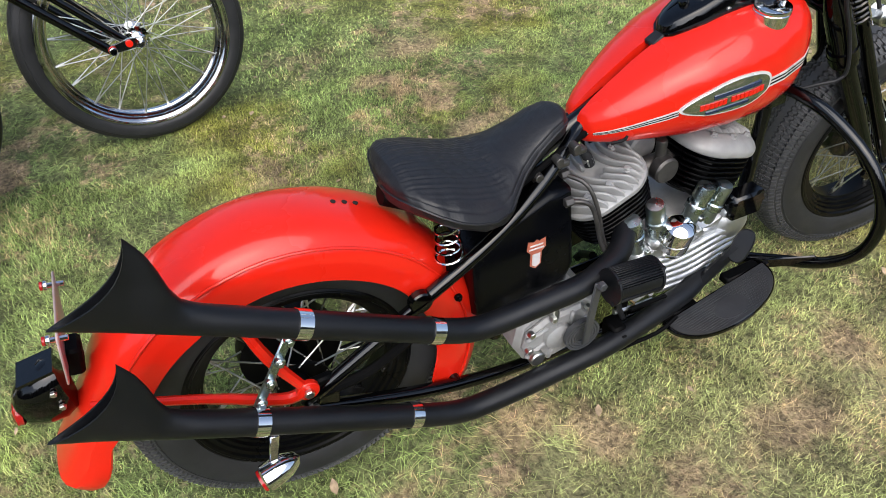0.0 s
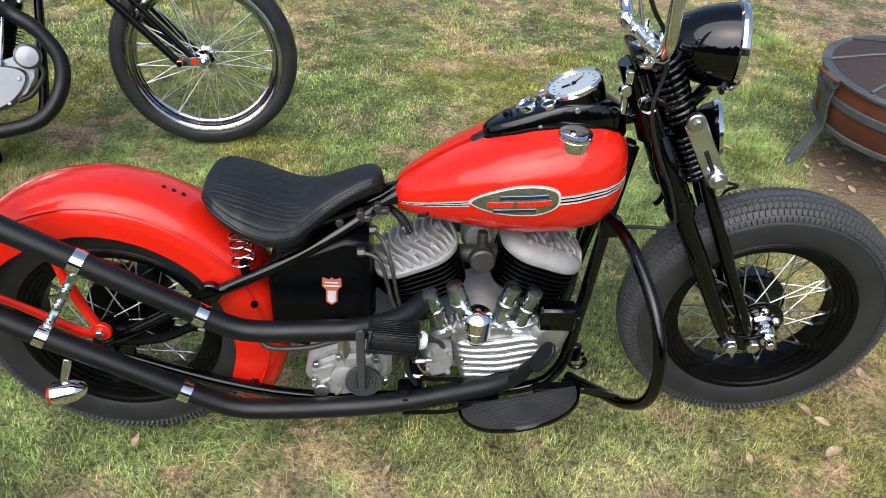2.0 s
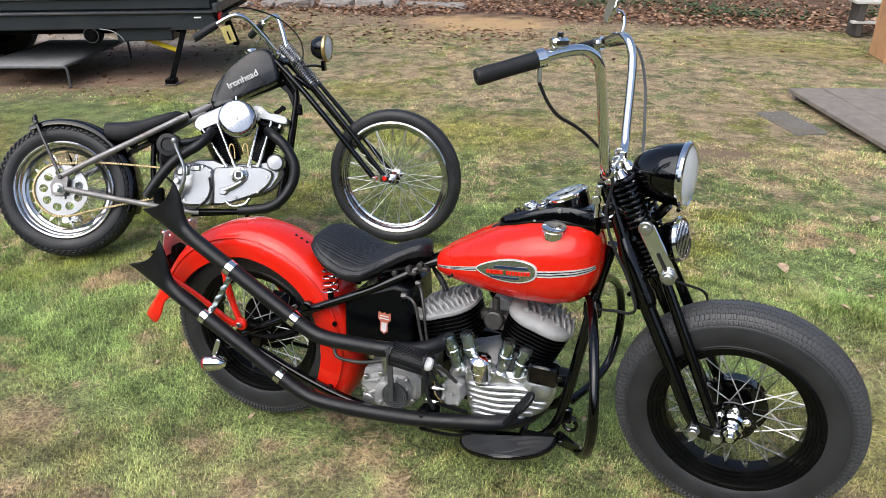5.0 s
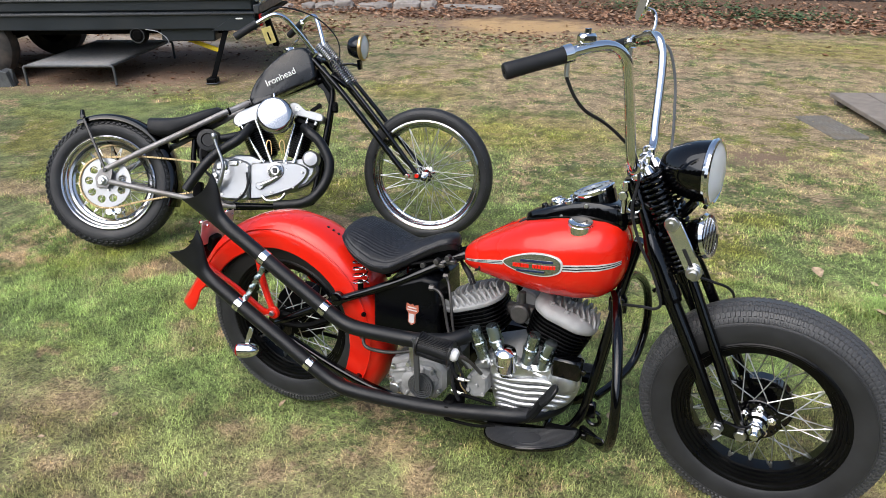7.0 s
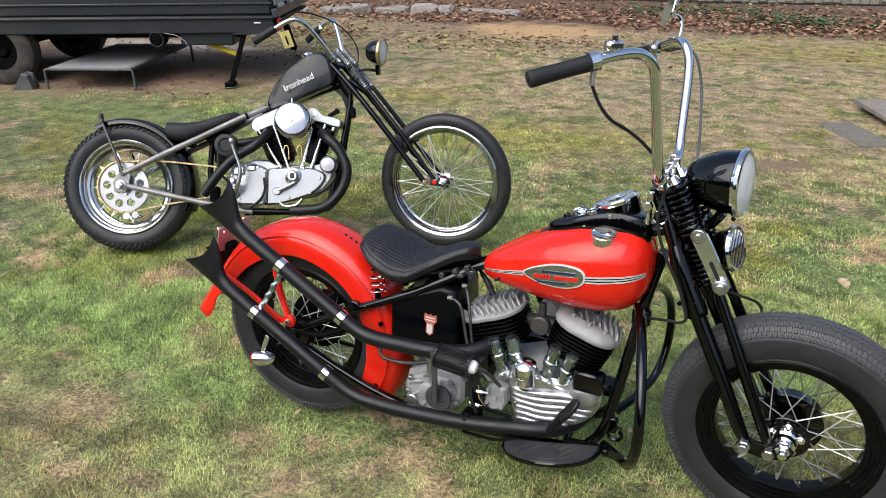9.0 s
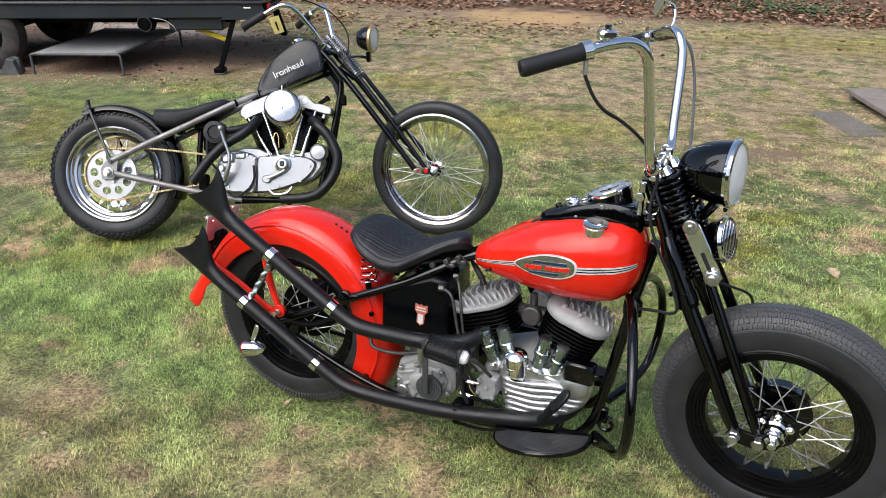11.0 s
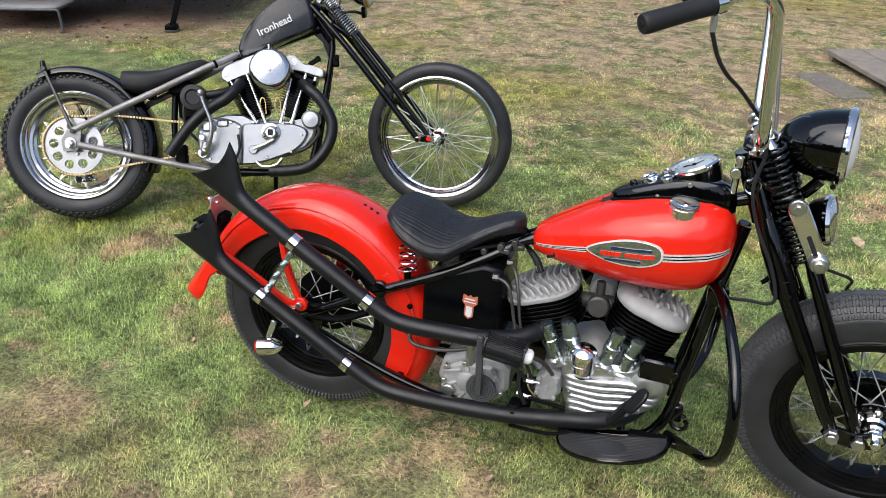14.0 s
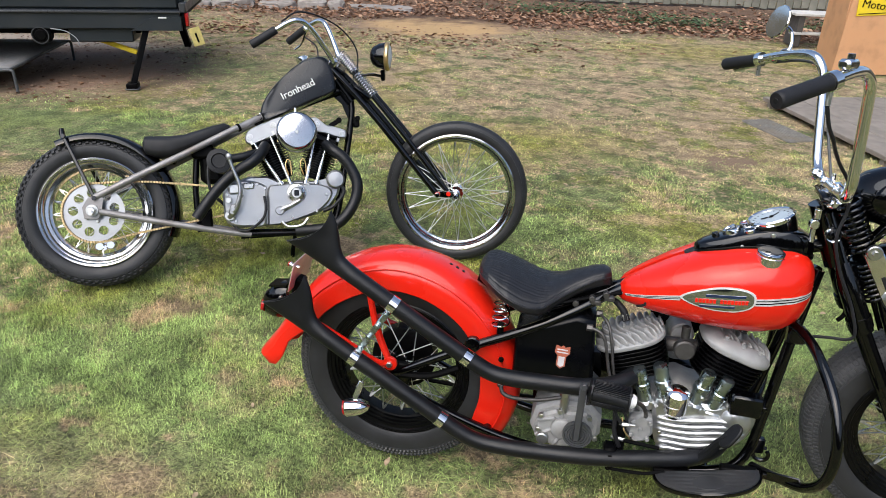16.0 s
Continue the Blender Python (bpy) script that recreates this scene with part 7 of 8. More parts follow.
def build_ground():
    xs = sorted({round(v, 4) for v in [-400, -120, -60, -30, -20, -14, -10, -8, -6.5, -5.5, -4.8, -4.2, -3.7, -3.3, -3] + list(np.arange(-2.8, 3.6, 0.07)) + [3.8, 4.2, 4.8, 5.5, 6.5, 8, 10, 14, 20, 30, 60, 120, 400]})
    ys = sorted({round(v, 4) for v in [-400, -120, -60, -30, -20, -12, -8, -5, -3.5, -2.6, -2, -1.6] + list(np.arange(-1.4, 3.2, 0.07)) + list(np.arange(3.4, 13, 0.35)) + [14, 17, 22, 30, 60, 120, 400]})
    v = [(x, y, ground_z(x, y) if abs(x) < 15 and abs(y) < 15 else -0.006) for y in ys for x in xs]
    n = len(xs)
    f = [(j * n + i, j * n + i + 1, (j + 1) * n + i + 1, (j + 1) * n + i) for j in range(len(ys) - 1) for i in range(n - 1)]
    g = G()
    g.v, g.f = v, f
    n_, li, b, tex, rng, mix, blob, col = lawn_colour(GROUND, False)
    dirt = (0.29, 0.19, 0.13)
    col = mix(blob(-5.7, 5.0, 2.7, 1.45, 0.5), col, dirt)
    col = mix(blob(-6.3, 6.25, 1.9, 0.32, 0.6), col, (0.55, 0.45, 0.35))
    col = mix(blob(-1.6, 9.1, 2.6, 0.9, 0.6), col, (0.25, 0.17, 0.12))
    col = mix(blob(-1.2, 8.85, 1.05, 0.85, 0.4), col, (0.50, 0.33, 0.16))
    col = mix(blob(2.80, 1.08, 0.42, 0.36, 0.8), col, (0.27, 0.19, 0.125))
    col = mix(blob(1.82, 3.40, 0.36, 0.20, 1.0), col, (0.24, 0.165, 0.11))
    col = mix(blob(2.0, 11.2, 9.5, 2.0, 0.35), col, (0.14, 0.085, 0.055))
    li.new(col, b.inputs["Base Color"])
    b.inputs["Roughness"].default_value = 0.95
    bu = n_.new("ShaderNodeBump")
    bu.inputs["Strength"].default_value, bu.inputs["Distance"].default_value = 1.0, 0.03
    li.new(tex(55.0, 6, 1.0), bu.inputs["Height"])
    li.new(bu.outputs["Normal"], b.inputs["Normal"])
    solid("ground", g, GROUND, "patchy spring lawn with green, straw and bare spots", "lawn", kind="structure", angle=180)


BLADE = material("grass_blade", (0.1, 0.14, 0.03), 0.7)


def build_grass():
    rng_ = np.random.default_rng(5)
    verts, faces, total = [], [], 0

    def field(count, x0, x1, y0, y1, h0, h1, w, tuft, flat=False):
        nonlocal total
        n = count // 7
        cx, cy = rng_.uniform(x0, x1, n), rng_.uniform(y0, y1, n)
        ch = rng_.uniform(0.55, 1.35, n)
        k = rng_.integers(0, n, count)
        x, y = cx[k] + rng_.normal(0, tuft, count), cy[k] + rng_.normal(0, tuft, count)
        bare = vnoise(x, y, 2.1, 5) + 0.55 * vnoise(x, y, 6.5, 6) + 0.35 * vnoise(x, y, 19.0, 7)
        keep = bare < rng_.normal(0.36, 0.16, count)
        if flat:
            keep = bare > rng_.normal(0.34, 0.16, count)
        for sx, sy, rx, ry in BARE_SPOTS:
            worn = ((x - sx) / rx) ** 2 + ((y - sy) / ry) ** 2 < rng_.uniform(0.3, 1.5, count)
            keep &= (~worn) | (rng_.random(count) < 0.20) | flat
        keep &= ~((y > 2.6) & (((x + 5.7) / 2.7) ** 2 + ((y - 5.0) / 1.45) ** 2 < rng_.uniform(0.75, 1.15, count)))
        keep &= ((x - 2.80) / 0.42) ** 2 + ((y - 1.08) / 0.36) ** 2 > rng_.uniform(0.6, 1.1, count)
        keep &= ((x + 1.2) / 1.15) ** 2 + ((y - 8.85) / 0.95) ** 2 > 1
        keep &= y < 9.2 + 0.3 * vnoise(x, y, 1.0, 8) + rng_.normal(0, 0.15, count)
        x, y, bare, k = x[keep], y[keep], bare[keep], k[keep]
        m = len(x)
        lush = np.clip(vnoise(x, y, 1.1, 9) * 1.4, 0, 1)
        h = np.maximum(0.005, rng_.uniform(h0, h1, m) * ch[k] * (0.85 - 0.35 * bare + 0.35 * lush))
        a, lean = rng_.uniform(0, 2 * math.pi, m), rng_.uniform(0.3, 1.5, m)
        if flat:
            h, lean = rng_.uniform(0.002, 0.007, m), rng_.uniform(6.0, 14.0, m)
        z = ground_z(x, y) - (0.0 if flat else 0.002)
        ca, sa = np.cos(a), np.sin(a)
        ox, oy, lx, ly = -sa * w, ca * w, ca * lean * h, sa * lean * h
        p = np.stack([np.stack(q, -1) for q in ((x - ox, y - oy, z), (x + ox, y + oy, z), (x + lx * 0.35 + ox * 0.8, y + ly * 0.35 + oy * 0.8, z + h * 0.62), (x + lx * 0.35 - ox * 0.8, y + ly * 0.35 - oy * 0.8, z + h * 0.62), (x + lx, y + ly, z + h * 0.9))], 1)
        o = total + 5 * np.arange(m)
        verts.append(p.reshape(-1, 3))
        faces.append(np.stack([o, o + 1, o + 2, o, o + 2, o + 3, o + 3, o + 2, o + 4], -1).reshape(-1, 3))
        total += 5 * m

    field(470000, -2.3, 2.5, -0.98, 1.5, 0.007, 0.021, 0.00085, 0.012)
    field(180000, -3.0, 3.3, 1.2, 3.7, 0.006, 0.018, 0.0016, 0.024)
    field(100000, -5.8, 3.8, 3.5, 9.6, 0.006, 0.016, 0.0026, 0.06)
    for tx, ty in ((2.09, 1.39), (2.29, 1.33), (2.60, 1.89), (2.75, 2.63), (2.92, 2.48), (2.05, 1.55)):
        field(2100, tx - 0.10, tx + 0.10, ty - 0.08, ty + 0.08, 0.020, 0.045, 0.0014, 0.03)
    field(120000, -2.3, 2.6, -0.98, 2.6, 0.01, 0.02, 0.0008, 0.03, True)
    v, f = np.concatenate(verts), np.concatenate(faces)
    me = bpy.data.meshes.new("grass")
    me.vertices.add(len(v))
    me.vertices.foreach_set("co", v.ravel())
    me.loops.add(f.size)
    me.loops.foreach_set("vertex_index", f.ravel())
    me.polygons.add(len(f))
    me.polygons.foreach_set("loop_start", np.arange(0, f.size, 3))
    me.update(calc_edges=True)
    me.materials.append(BLADE)
    n_, li, b, tex, rng, mix, blob, col = lawn_colour(BLADE, True)
    li.new(col, b.inputs["Base Color"])
    b.inputs["Roughness"].default_value = 0.6
    b.inputs["Specular IOR Level"].default_value = 0.2
    tagged(new("grass", me), "short patchy green and straw grass blades", "grass", kind="stuff")


def leaf_mesh(g, x, y, z, s, rz, tilt, curl):
    m = at(x, y, z, tilt, tilt * 0.5, rz)
    pts = [(-1, 0), (-0.5, 0.42), (0.1, 0.5), (0.6, 0.28), (1, 0), (0.6, -0.28), (0.1, -0.5), (-0.5, -0.42)]
    k = len(g.v)
    for u, w in pts:
        g.v.append(tuple(m @ Vector((u * s, w * s, curl * s * (abs(w) * 1.3 + 0.35 * u * u)))))
    for u in (-0.5, 0.1, 0.6):
        g.v.append(tuple(m @ Vector((u * s, 0, 0.25 * curl * s * u * u))))
    a, b, c = k + 8, k + 9, k + 10
    g.f += [(k, a, k + 1), (k + 1, a, b, k + 2), (k + 2, b, c, k + 3), (k + 3, c, k + 4), (k + 4, c, k + 5), (k + 5, c, b, k + 6), (k + 6, b, a, k + 7), (k + 7, a, k)]


def build_leaves():
    r = random.Random(3)
    n_ = LEAFDRY.node_tree.nodes
    b = n_["Principled BSDF"]
    ri = n_.new("ShaderNodeNewGeometry").outputs["Random Per Island"]
    ramp = n_.new("ShaderNodeValToRGB")
    e = ramp.color_ramp.elements
    e[0].color, e[1].color = (0.10, 0.05, 0.03, 1), (0.40, 0.26, 0.17, 1)
    mid = e.new(0.5)
    mid.color = (0.24, 0.12, 0.065, 1)
    LEAFDRY.node_tree.links.new(ri, ramp.inputs[0])
    LEAFDRY.node_tree.links.new(ramp.outputs[0], b.inputs["Base Color"])
    g = G()
    for _ in range(9000):
        x, y = r.uniform(-6, 7.5), 9.1 + abs(r.gauss(0, 1.3)) + 0.25 * math.sin(r.uniform(0, 6))
        if ((x + 1.2) / 1.1) ** 2 + ((y - 8.85) / 0.9) ** 2 < r.uniform(0.7, 1.2):
            continue
        leaf_mesh(g, x, y, ground_z(x, y) + r.uniform(0.005, 0.07), r.uniform(0.022, 0.048), r.uniform(0, 360), r.uniform(-40, 40), r.uniform(-0.5, 0.8))
    for _ in range(1500):
        x, y = r.uniform(-7.5, -3.2), r.uniform(3.6, 6.8)
        leaf_mesh(g, x, y, ground_z(x, y) + 0.008, r.uniform(0.012, 0.03), r.uniform(0, 360), r.uniform(-25, 25), r.uniform(-0.5, 0.8))
    for _ in range(900):
        x, y = r.gauss(-1.2, 1.6), r.gauss(7.6, 0.45)
        leaf_mesh(g, x, y, ground_z(x, y) + 0.012, r.uniform(0.02, 0.04), r.uniform(0, 360), r.uniform(-25, 25), r.uniform(-0.5, 0.8))
    for _ in range(1500):
        u, w = r.uniform(-5.5, 0.4), 2.85 + abs(r.gauss(0, 0.7))
        x, y = -2.93 + 0.951 * u - 0.309 * w, 4.56 + 0.309 * u + 0.951 * w
        leaf_mesh(g, x, y, ground_z(x, y) + r.uniform(0.005, 0.05), r.uniform(0.022, 0.045), r.uniform(0, 360), r.uniform(-40, 40), r.uniform(-0.5, 0.8))
    solid("leaf_litter", g, LEAFDRY, "brown dry leaf litter along the fence", "leaves", kind="stuff", angle=180)
    g = G()
    for _ in range(420):
        x, y = r.uniform(-3.0, 3.4), r.uniform(-0.9, 6.0)
        leaf_mesh(g, x, y, ground_z(x, y) + 0.018, r.uniform(0.006, 0.018), r.uniform(0, 360), r.uniform(-20, 20), r.uniform(-0.5, 0.8))
    for _ in range(1300):
        x, y = r.uniform(-2.0, 3.6), r.uniform(2.6, 9.0)
        if x > 2.3 and 3.3 < y < 5.8:
            continue
        leaf_mesh(g, x, y, ground_z(x, y) + 0.010, r.uniform(0.006, 0.018), r.uniform(0, 360), r.uniform(-25, 25), r.uniform(-0.5, 0.8))
    for _ in range(110):
        a, d = r.uniform(0, 6.28), abs(r.gauss(0.35, 0.22))
        x, y = 2.70 + d * math.cos(a), 1.32 + d * math.sin(a)
        leaf_mesh(g, x, y, ground_z(x, y) + 0.010, r.uniform(0.010, 0.024), r.uniform(0, 360), r.uniform(-25, 25), r.uniform(-0.5, 0.8))
    for x, y, s in ((1.77, -0.06, 0.028), (1.80, -0.10, 0.022), (2.0, 0.05, 0.028), (1.94, 1.6, 0.05), (1.78, -0.2, 0.03), (2.5, 2.35, 0.05), (2.15, 1.3, 0.03), (2.3, 1.9, 0.03), (0.005, 0.0, 0.02)):
        leaf_mesh(g, x, y, ground_z(x, y) + 0.028, s, r.uniform(0, 360), r.uniform(-15, 15), 0.6)
    solid("fallen_leaf", g, LEAFPALE, "scattered pale dry leaves on the lawn", "leaves", kind="stuff", angle=180)
    ivy = G()
    for cx, cy, rad, n in ((2.3, 10.2, 0.9, 900), (0.2, 10.9, 0.7, 350), (4.3, 10.6, 0.6, 300), (1.2, 11.3, 0.8, 300)):
        for _ in range(n):
            x, y = r.gauss(cx, rad * 0.6), r.gauss(cy, rad * 0.35)
            leaf_mesh(ivy, x, y, ground_z(x, y) + abs(r.gauss(0.05, 0.06)), r.uniform(0.02, 0.045), r.uniform(0, 360), r.uniform(-40, 40), r.uniform(-0.3, 0.3))
    IVY = material("ivy_leaf", (0.05, 0.085, 0.03), 0.5, vary=0.3, scale=40)
    solid("ivy", ivy, IVY, "low green ivy growing through the leaf bed", "plant", kind="stuff", angle=180)


# ---- behind the lawn: fence, stones, deck, grate ----
def build_fence():
    fence = thing("fence", "weathered vertical board fence behind the leaf bed", "fence", kind="structure", m=at(0, 12.55, 0, 0, 0, 3))
    part("rail", G().add(rbox(22, 0.04, 0.09, 0.005), at(0, 0.045, 0.5)).add(rbox(22, 0.04, 0.09, 0.005), at(0, 0.045, 1.5)), FENCE, fence)
    me = mesh_of("board", G().add(rbox(0.138, 0.02, 1.8, 0.004)), FENCE)
    r = random.Random(8)
    for i in range(150):
        part("board", me, None, fence, "", at(-11 + 0.147 * i, r.uniform(-0.004, 0.004), 0.93 + r.uniform(-0.02, 0.02), 0, 0, r.uniform(-1, 1)))


def build_unseen_woods():
    """Dense unseen woods, added beyond the fence and behind the camera to darken horizon and reflections."""
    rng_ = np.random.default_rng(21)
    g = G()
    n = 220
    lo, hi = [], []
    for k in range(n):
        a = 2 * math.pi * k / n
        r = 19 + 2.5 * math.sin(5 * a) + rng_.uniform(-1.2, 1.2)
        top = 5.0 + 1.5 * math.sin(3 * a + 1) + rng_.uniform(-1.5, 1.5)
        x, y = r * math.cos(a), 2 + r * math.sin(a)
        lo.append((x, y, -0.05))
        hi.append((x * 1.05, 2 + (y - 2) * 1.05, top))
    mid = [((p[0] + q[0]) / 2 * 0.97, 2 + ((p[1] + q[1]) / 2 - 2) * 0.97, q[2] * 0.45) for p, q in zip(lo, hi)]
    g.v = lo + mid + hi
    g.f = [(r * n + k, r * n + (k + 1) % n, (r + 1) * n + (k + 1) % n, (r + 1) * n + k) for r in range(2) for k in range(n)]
    UNSEEN_WOODS = material("unseen_dark_woods", (0.09, 0.085, 0.065), 0.95, vary=0.6, scale=0.8, dirt=(0.18, 0.16, 0.14), dirt_scale=3.0, dirt_amount=0.8, bump=1.0, bump_scale=4, spec=0.1)
    solid("backdrop", g, UNSEEN_WOODS, "unseen ring of dark bare woods added to darken horizon and reflections", "woods", kind="structure", angle=180)


def build_stones():
    r = random.Random(11)
    spots = [(-5.6 + 0.36 * i + r.uniform(-0.08, 0.08), 9.55 + 0.11 * i * 0.6 + r.uniform(-0.12, 0.12)) for i in range(11)]
    for i, (x, y) in enumerate(spots):
        bm = bmesh.new()
        bmesh.ops.create_icosphere(bm, subdivisions=3, radius=1)
        sx, sy, sz = r.uniform(0.13, 0.26), r.uniform(0.10, 0.17), r.uniform(0.05, 0.11)
        for v in bm.verts:
            p = v.co.copy()
            k = 1 + 0.28 * noise.noise(p * 1.6 + Vector((i * 3.1, 0, 0)))
            q = Vector([math.copysign(abs(c) ** 0.65, c) for c in p]) * k
            v.co = (q.x * sx, q.y * sy, q.z * sz)
        me = bpy.data.meshes.new("stone")
        bm.to_mesh(me)
        bm.free()
        me.materials.append(STONE)
        tagged(part("stone", me, None, None, "", at(x, y, ground_z(x, y) + sz * 0.55, 0, 0, r.uniform(-30, 30))), "grey flat field stone edging the bed", "stone", "border stones")


def build_deck():
    deck = thing("deck", "low weathered grey plank platform on the grass", "platform", kind="structure", m=at(2.87, 3.55, 0, 0, 0, 14.5))
    r = random.Random(2)
    for i in range(9):
        ln = 1.75
        part("plank", one(rbox(0.292, ln, 0.035, 0.004)), PLANK, deck, "", at(0.148 + 0.30 * i, ln / 2, 0.055 + r.uniform(-0.002, 0.003)))
    part("joist", G().add(rbox(2.66, 0.05, 0.05, 0.004), at(1.35, 0.06, 0.012)).add(rbox(2.66, 0.05, 0.05, 0.004), at(1.35, 1.65, 0.012)), PLANK, deck)


def build_grate():
    g = G()
    for i in range(9):
        g.add(rbox(0.62, 0.008, 0.018, 0.002), at(0, -0.12 + 0.03 * i, 0.012))
    for i in range(8):
        g.add(rbox(0.008, 0.25, 0.014, 0.002), at(-0.305 + 0.087 * i, 0, 0.007))
    solid("ground_grate", g, GREYMAT, "grey plastic grate lying flat on the lawn", "grate", m=at(2.34, 4.34, ground_z(2.34, 4.34) - 0.001, 0, 0, -68))


# ---- trailer with the cot under it ----
def build_trailer():
    tr = thing("trailer", "dark charcoal camping trailer standing on a bare earth patch", "trailer", m=at(-2.93, 4.56, 0, 0, 0, 18))
    L, D = 6.6, 1.75
    part("body", G().add(rbox(L, D, 0.75, 0.03), at(-L / 2, D / 2, 1.05)), TRAILER, tr, "charcoal trailer box")
    part("skirt", G().add(rbox(L - 0.02, 0.05, 0.172, 0.01), at(-L / 2, 0.030, 0.599)), TRAILER, tr)
    part("chassis", G().add(rbox(L - 0.4, 0.06, 0.10, 0.006), at(-L / 2 - 0.2, 0.20, 0.50)).add(rbox(L - 0.4, 0.06, 0.10, 0.006), at(-L / 2 - 0.2, D - 0.2, 0.50)).add(rbox(0.08, D - 0.4, 0.10, 0.006), at(-0.5, D / 2, 0.50)).add(rbox(0.08, D - 0.4, 0.10, 0.006), at(-3.0, D / 2, 0.45)), DARK, tr)
    for z, w in ((0.665, 0.022), (0.80, 0.02), (0.90, 0.016)):
        part("side_rail", one(rbox(L + 0.01, 0.02, w, 0.006), at(-L / 2, -0.012, z)), TRIM, tr)
    part("floor_pan", one(rbox(L - 0.1, D - 0.1, 0.03, 0.005), at(-L / 2, D / 2, 0.565)), DARK, tr)
    end = part("tail_panel", one(rbox(0.025, D - 0.1, 0.55, 0.01), at(0.014, D / 2, 1.04)), GREYPANEL, tr, "grey hinged tail panel")
    for i in range(4):
        part("hinge", G().add(disc(0.022, 0.16, 12), at(0.045, 0.18 + 0.40 * i, 0.76)).add(rbox(0.02, 0.08, 0.10, 0.006), at(0.03, 0.18 + 0.40 * i, 0.81)), STEEL, end)
    part("bumper", one(rbox(0.06, D, 0.09, 0.01), at(0.02, D / 2, 0.70)), TRIM, tr)
    part("corner_gusset", one(prism([(-0.45, 0.50), (0.0, 0.50), (0.0, 0.62), (-0.25, 0.62)], -0.004, 0.03, 0.004)), TRAILER, tr)
    lamp = part("trailer_tail_lamp", one(rbox(0.035, 0.09, 0.12, 0.01), at(0.045, 0.06, 0.595)), LENSRED, tr, "red tail lamp")
    part("lamp_base", one(rbox(0.02, 0.11, 0.14, 0.008), at(0.02, 0.06, 0.595)), DARK, lamp)
    pl = part("trailer_plate", one(rbox(0.10, 0.004, 0.17, 0.004), at(0.125, -0.035, 0.455, 8, -14, 10)), PLATE, tr, "pale yellow licence plate hanging at the corner")
    part("plate_bar", G().add(rbox(0.016, 0.003, 0.09, 0.002), at(0.128, -0.040, 0.445, 8, -14, 10)), DARK, pl)
    part("data_plate", one(rbox(0.07, 0.004, 0.014, 0.001), at(-0.16, -0.006, 0.615)), WHITE, tr)
    jk = G().add(bar((-0.33, 0.10, 0.52), (-0.48, -0.10, 0.03), 0.100, 0.05, 0.006, (0, 0.3, 1))).add(rbox(0.10, 0.12, 0.05, 0.008), at(-0.48, -0.11, 0.03))
    part("stabiliser_leg", jk, DARK, tr, "black folding stabiliser leg")
    part("leg_foot", one(rbox(0.12, 0.12, 0.010, 0.004), at(-0.48, -0.12, 0.006)), IRON, tr)
    part("step_box", one(rbox(0.55, 0.30, 0.13, 0.012), at(-0.72, 0.20, 0.455)), TRAILER, tr)
    part("yellow_brace", one(bar((-0.46, 0.15, 0.28), (-0.85, 0.25, 0.40), 0.045, 0.02, 0.004, (0, 1, 0))), YELLOW, tr, "yellow brace bar")
    leg2 = G().add(bar((-0.35, D - 0.1, 0.52), (-0.28, D + 0.10, 0.03), 0.075, 0.05, 0.006, (0, 0.3, 1)))
    part("stabiliser_leg", leg2, DARK, tr)
    part("hose_reel", G().add(disc(0.085, 0.10, 24), at(-1.22, 0.06, 0.46)).add(disc(0.05, 0.12, 20), at(-1.22, 0.06, 0.46)), DARK, tr, "round black drum under the floor")
    part("drum_ring", one(lathe([(0.066, -0.003), (0.070, 0.003), (0.074, -0.003)], 28, "y", True), at(-1.22, 0.0, 0.46)), TRIM, tr)
    part("tie_strap", G().add(tube([(-1.12, -0.01, 0.52), (-1.0, -0.02, 0.50), (-0.92, -0.02, 0.44), (-0.90, -0.02, 0.38)], 0.004, 8, 4)), GREYPANEL, tr)
    for y, s in ((0.13, -1), (D - 0.13, 1)):
        for x in (-2.93, -3.86):
            w = G().add(lathe([(0.20, -0.10), (0.24, -0.11), (0.32, -0.105), (0.355, -0.075), (0.36, 0), (0.355, 0.075), (0.32, 0.105), (0.24, 0.11), (0.20, 0.10)], 48, "y", True), at(x, y, 0.352))
            tw = part("trailer_wheel", w, DUSTY, tr, "dusty trailer tyre")
            part("trailer_rim", one(lathe([(1e-4, s * 0.04), (0.06, s * 0.05), (0.09, s * 0.02), (0.17, s * 0.03), (0.19, s * 0.08), (0.205, s * 0.085), (0.205, -s * 0.08)], 36), at(x, y, 0.352)), DARK, tw)
    part("axle_beam", G().add(tube([(-2.93, 0.1, 0.352), (-2.93, D - 0.1, 0.352)], 0.035, 12, 1)).add(tube([(-3.86, 0.1, 0.352), (-3.86, D - 0.1, 0.352)], 0.035, 12, 1)), DARK, tr)
    ch = solid("wheel_chock", G().add(prism([(-0.10, 0), (0.12, 0), (0.09, 0.15), (0.03, 0.17)], -0.07, 0.07, 0.008)).add(rbox(0.04, 0.03, 0.17, 0.005), at(0.10, 0, 0.085)), IRON, "dark metal wheel chock on the bare earth", "chock", m=at(-5.38, 3.61, -0.004, 0, 0, 18))

    cot = thing("pet_cot", "raised grey mesh pet cot standing under the trailer", "cot", m=at(-5.10, 3.675, 0, 0, 0, 15))
    W, Dp, H = 0.88, 1.42, 0.20
    part("cot_mesh", one(loft([[(x, y, H + 0.012 - 0.012 * math.sin(math.pi * x / W) * math.sin(math.pi * y / Dp)) for x in np.linspace(0.0, W, 9)] for y in np.linspace(0, Dp, 9)], False, False)), CLOTH, cot, "taut grey mesh").modifiers.new("thick", "SOLIDIFY").thickness = 0.004
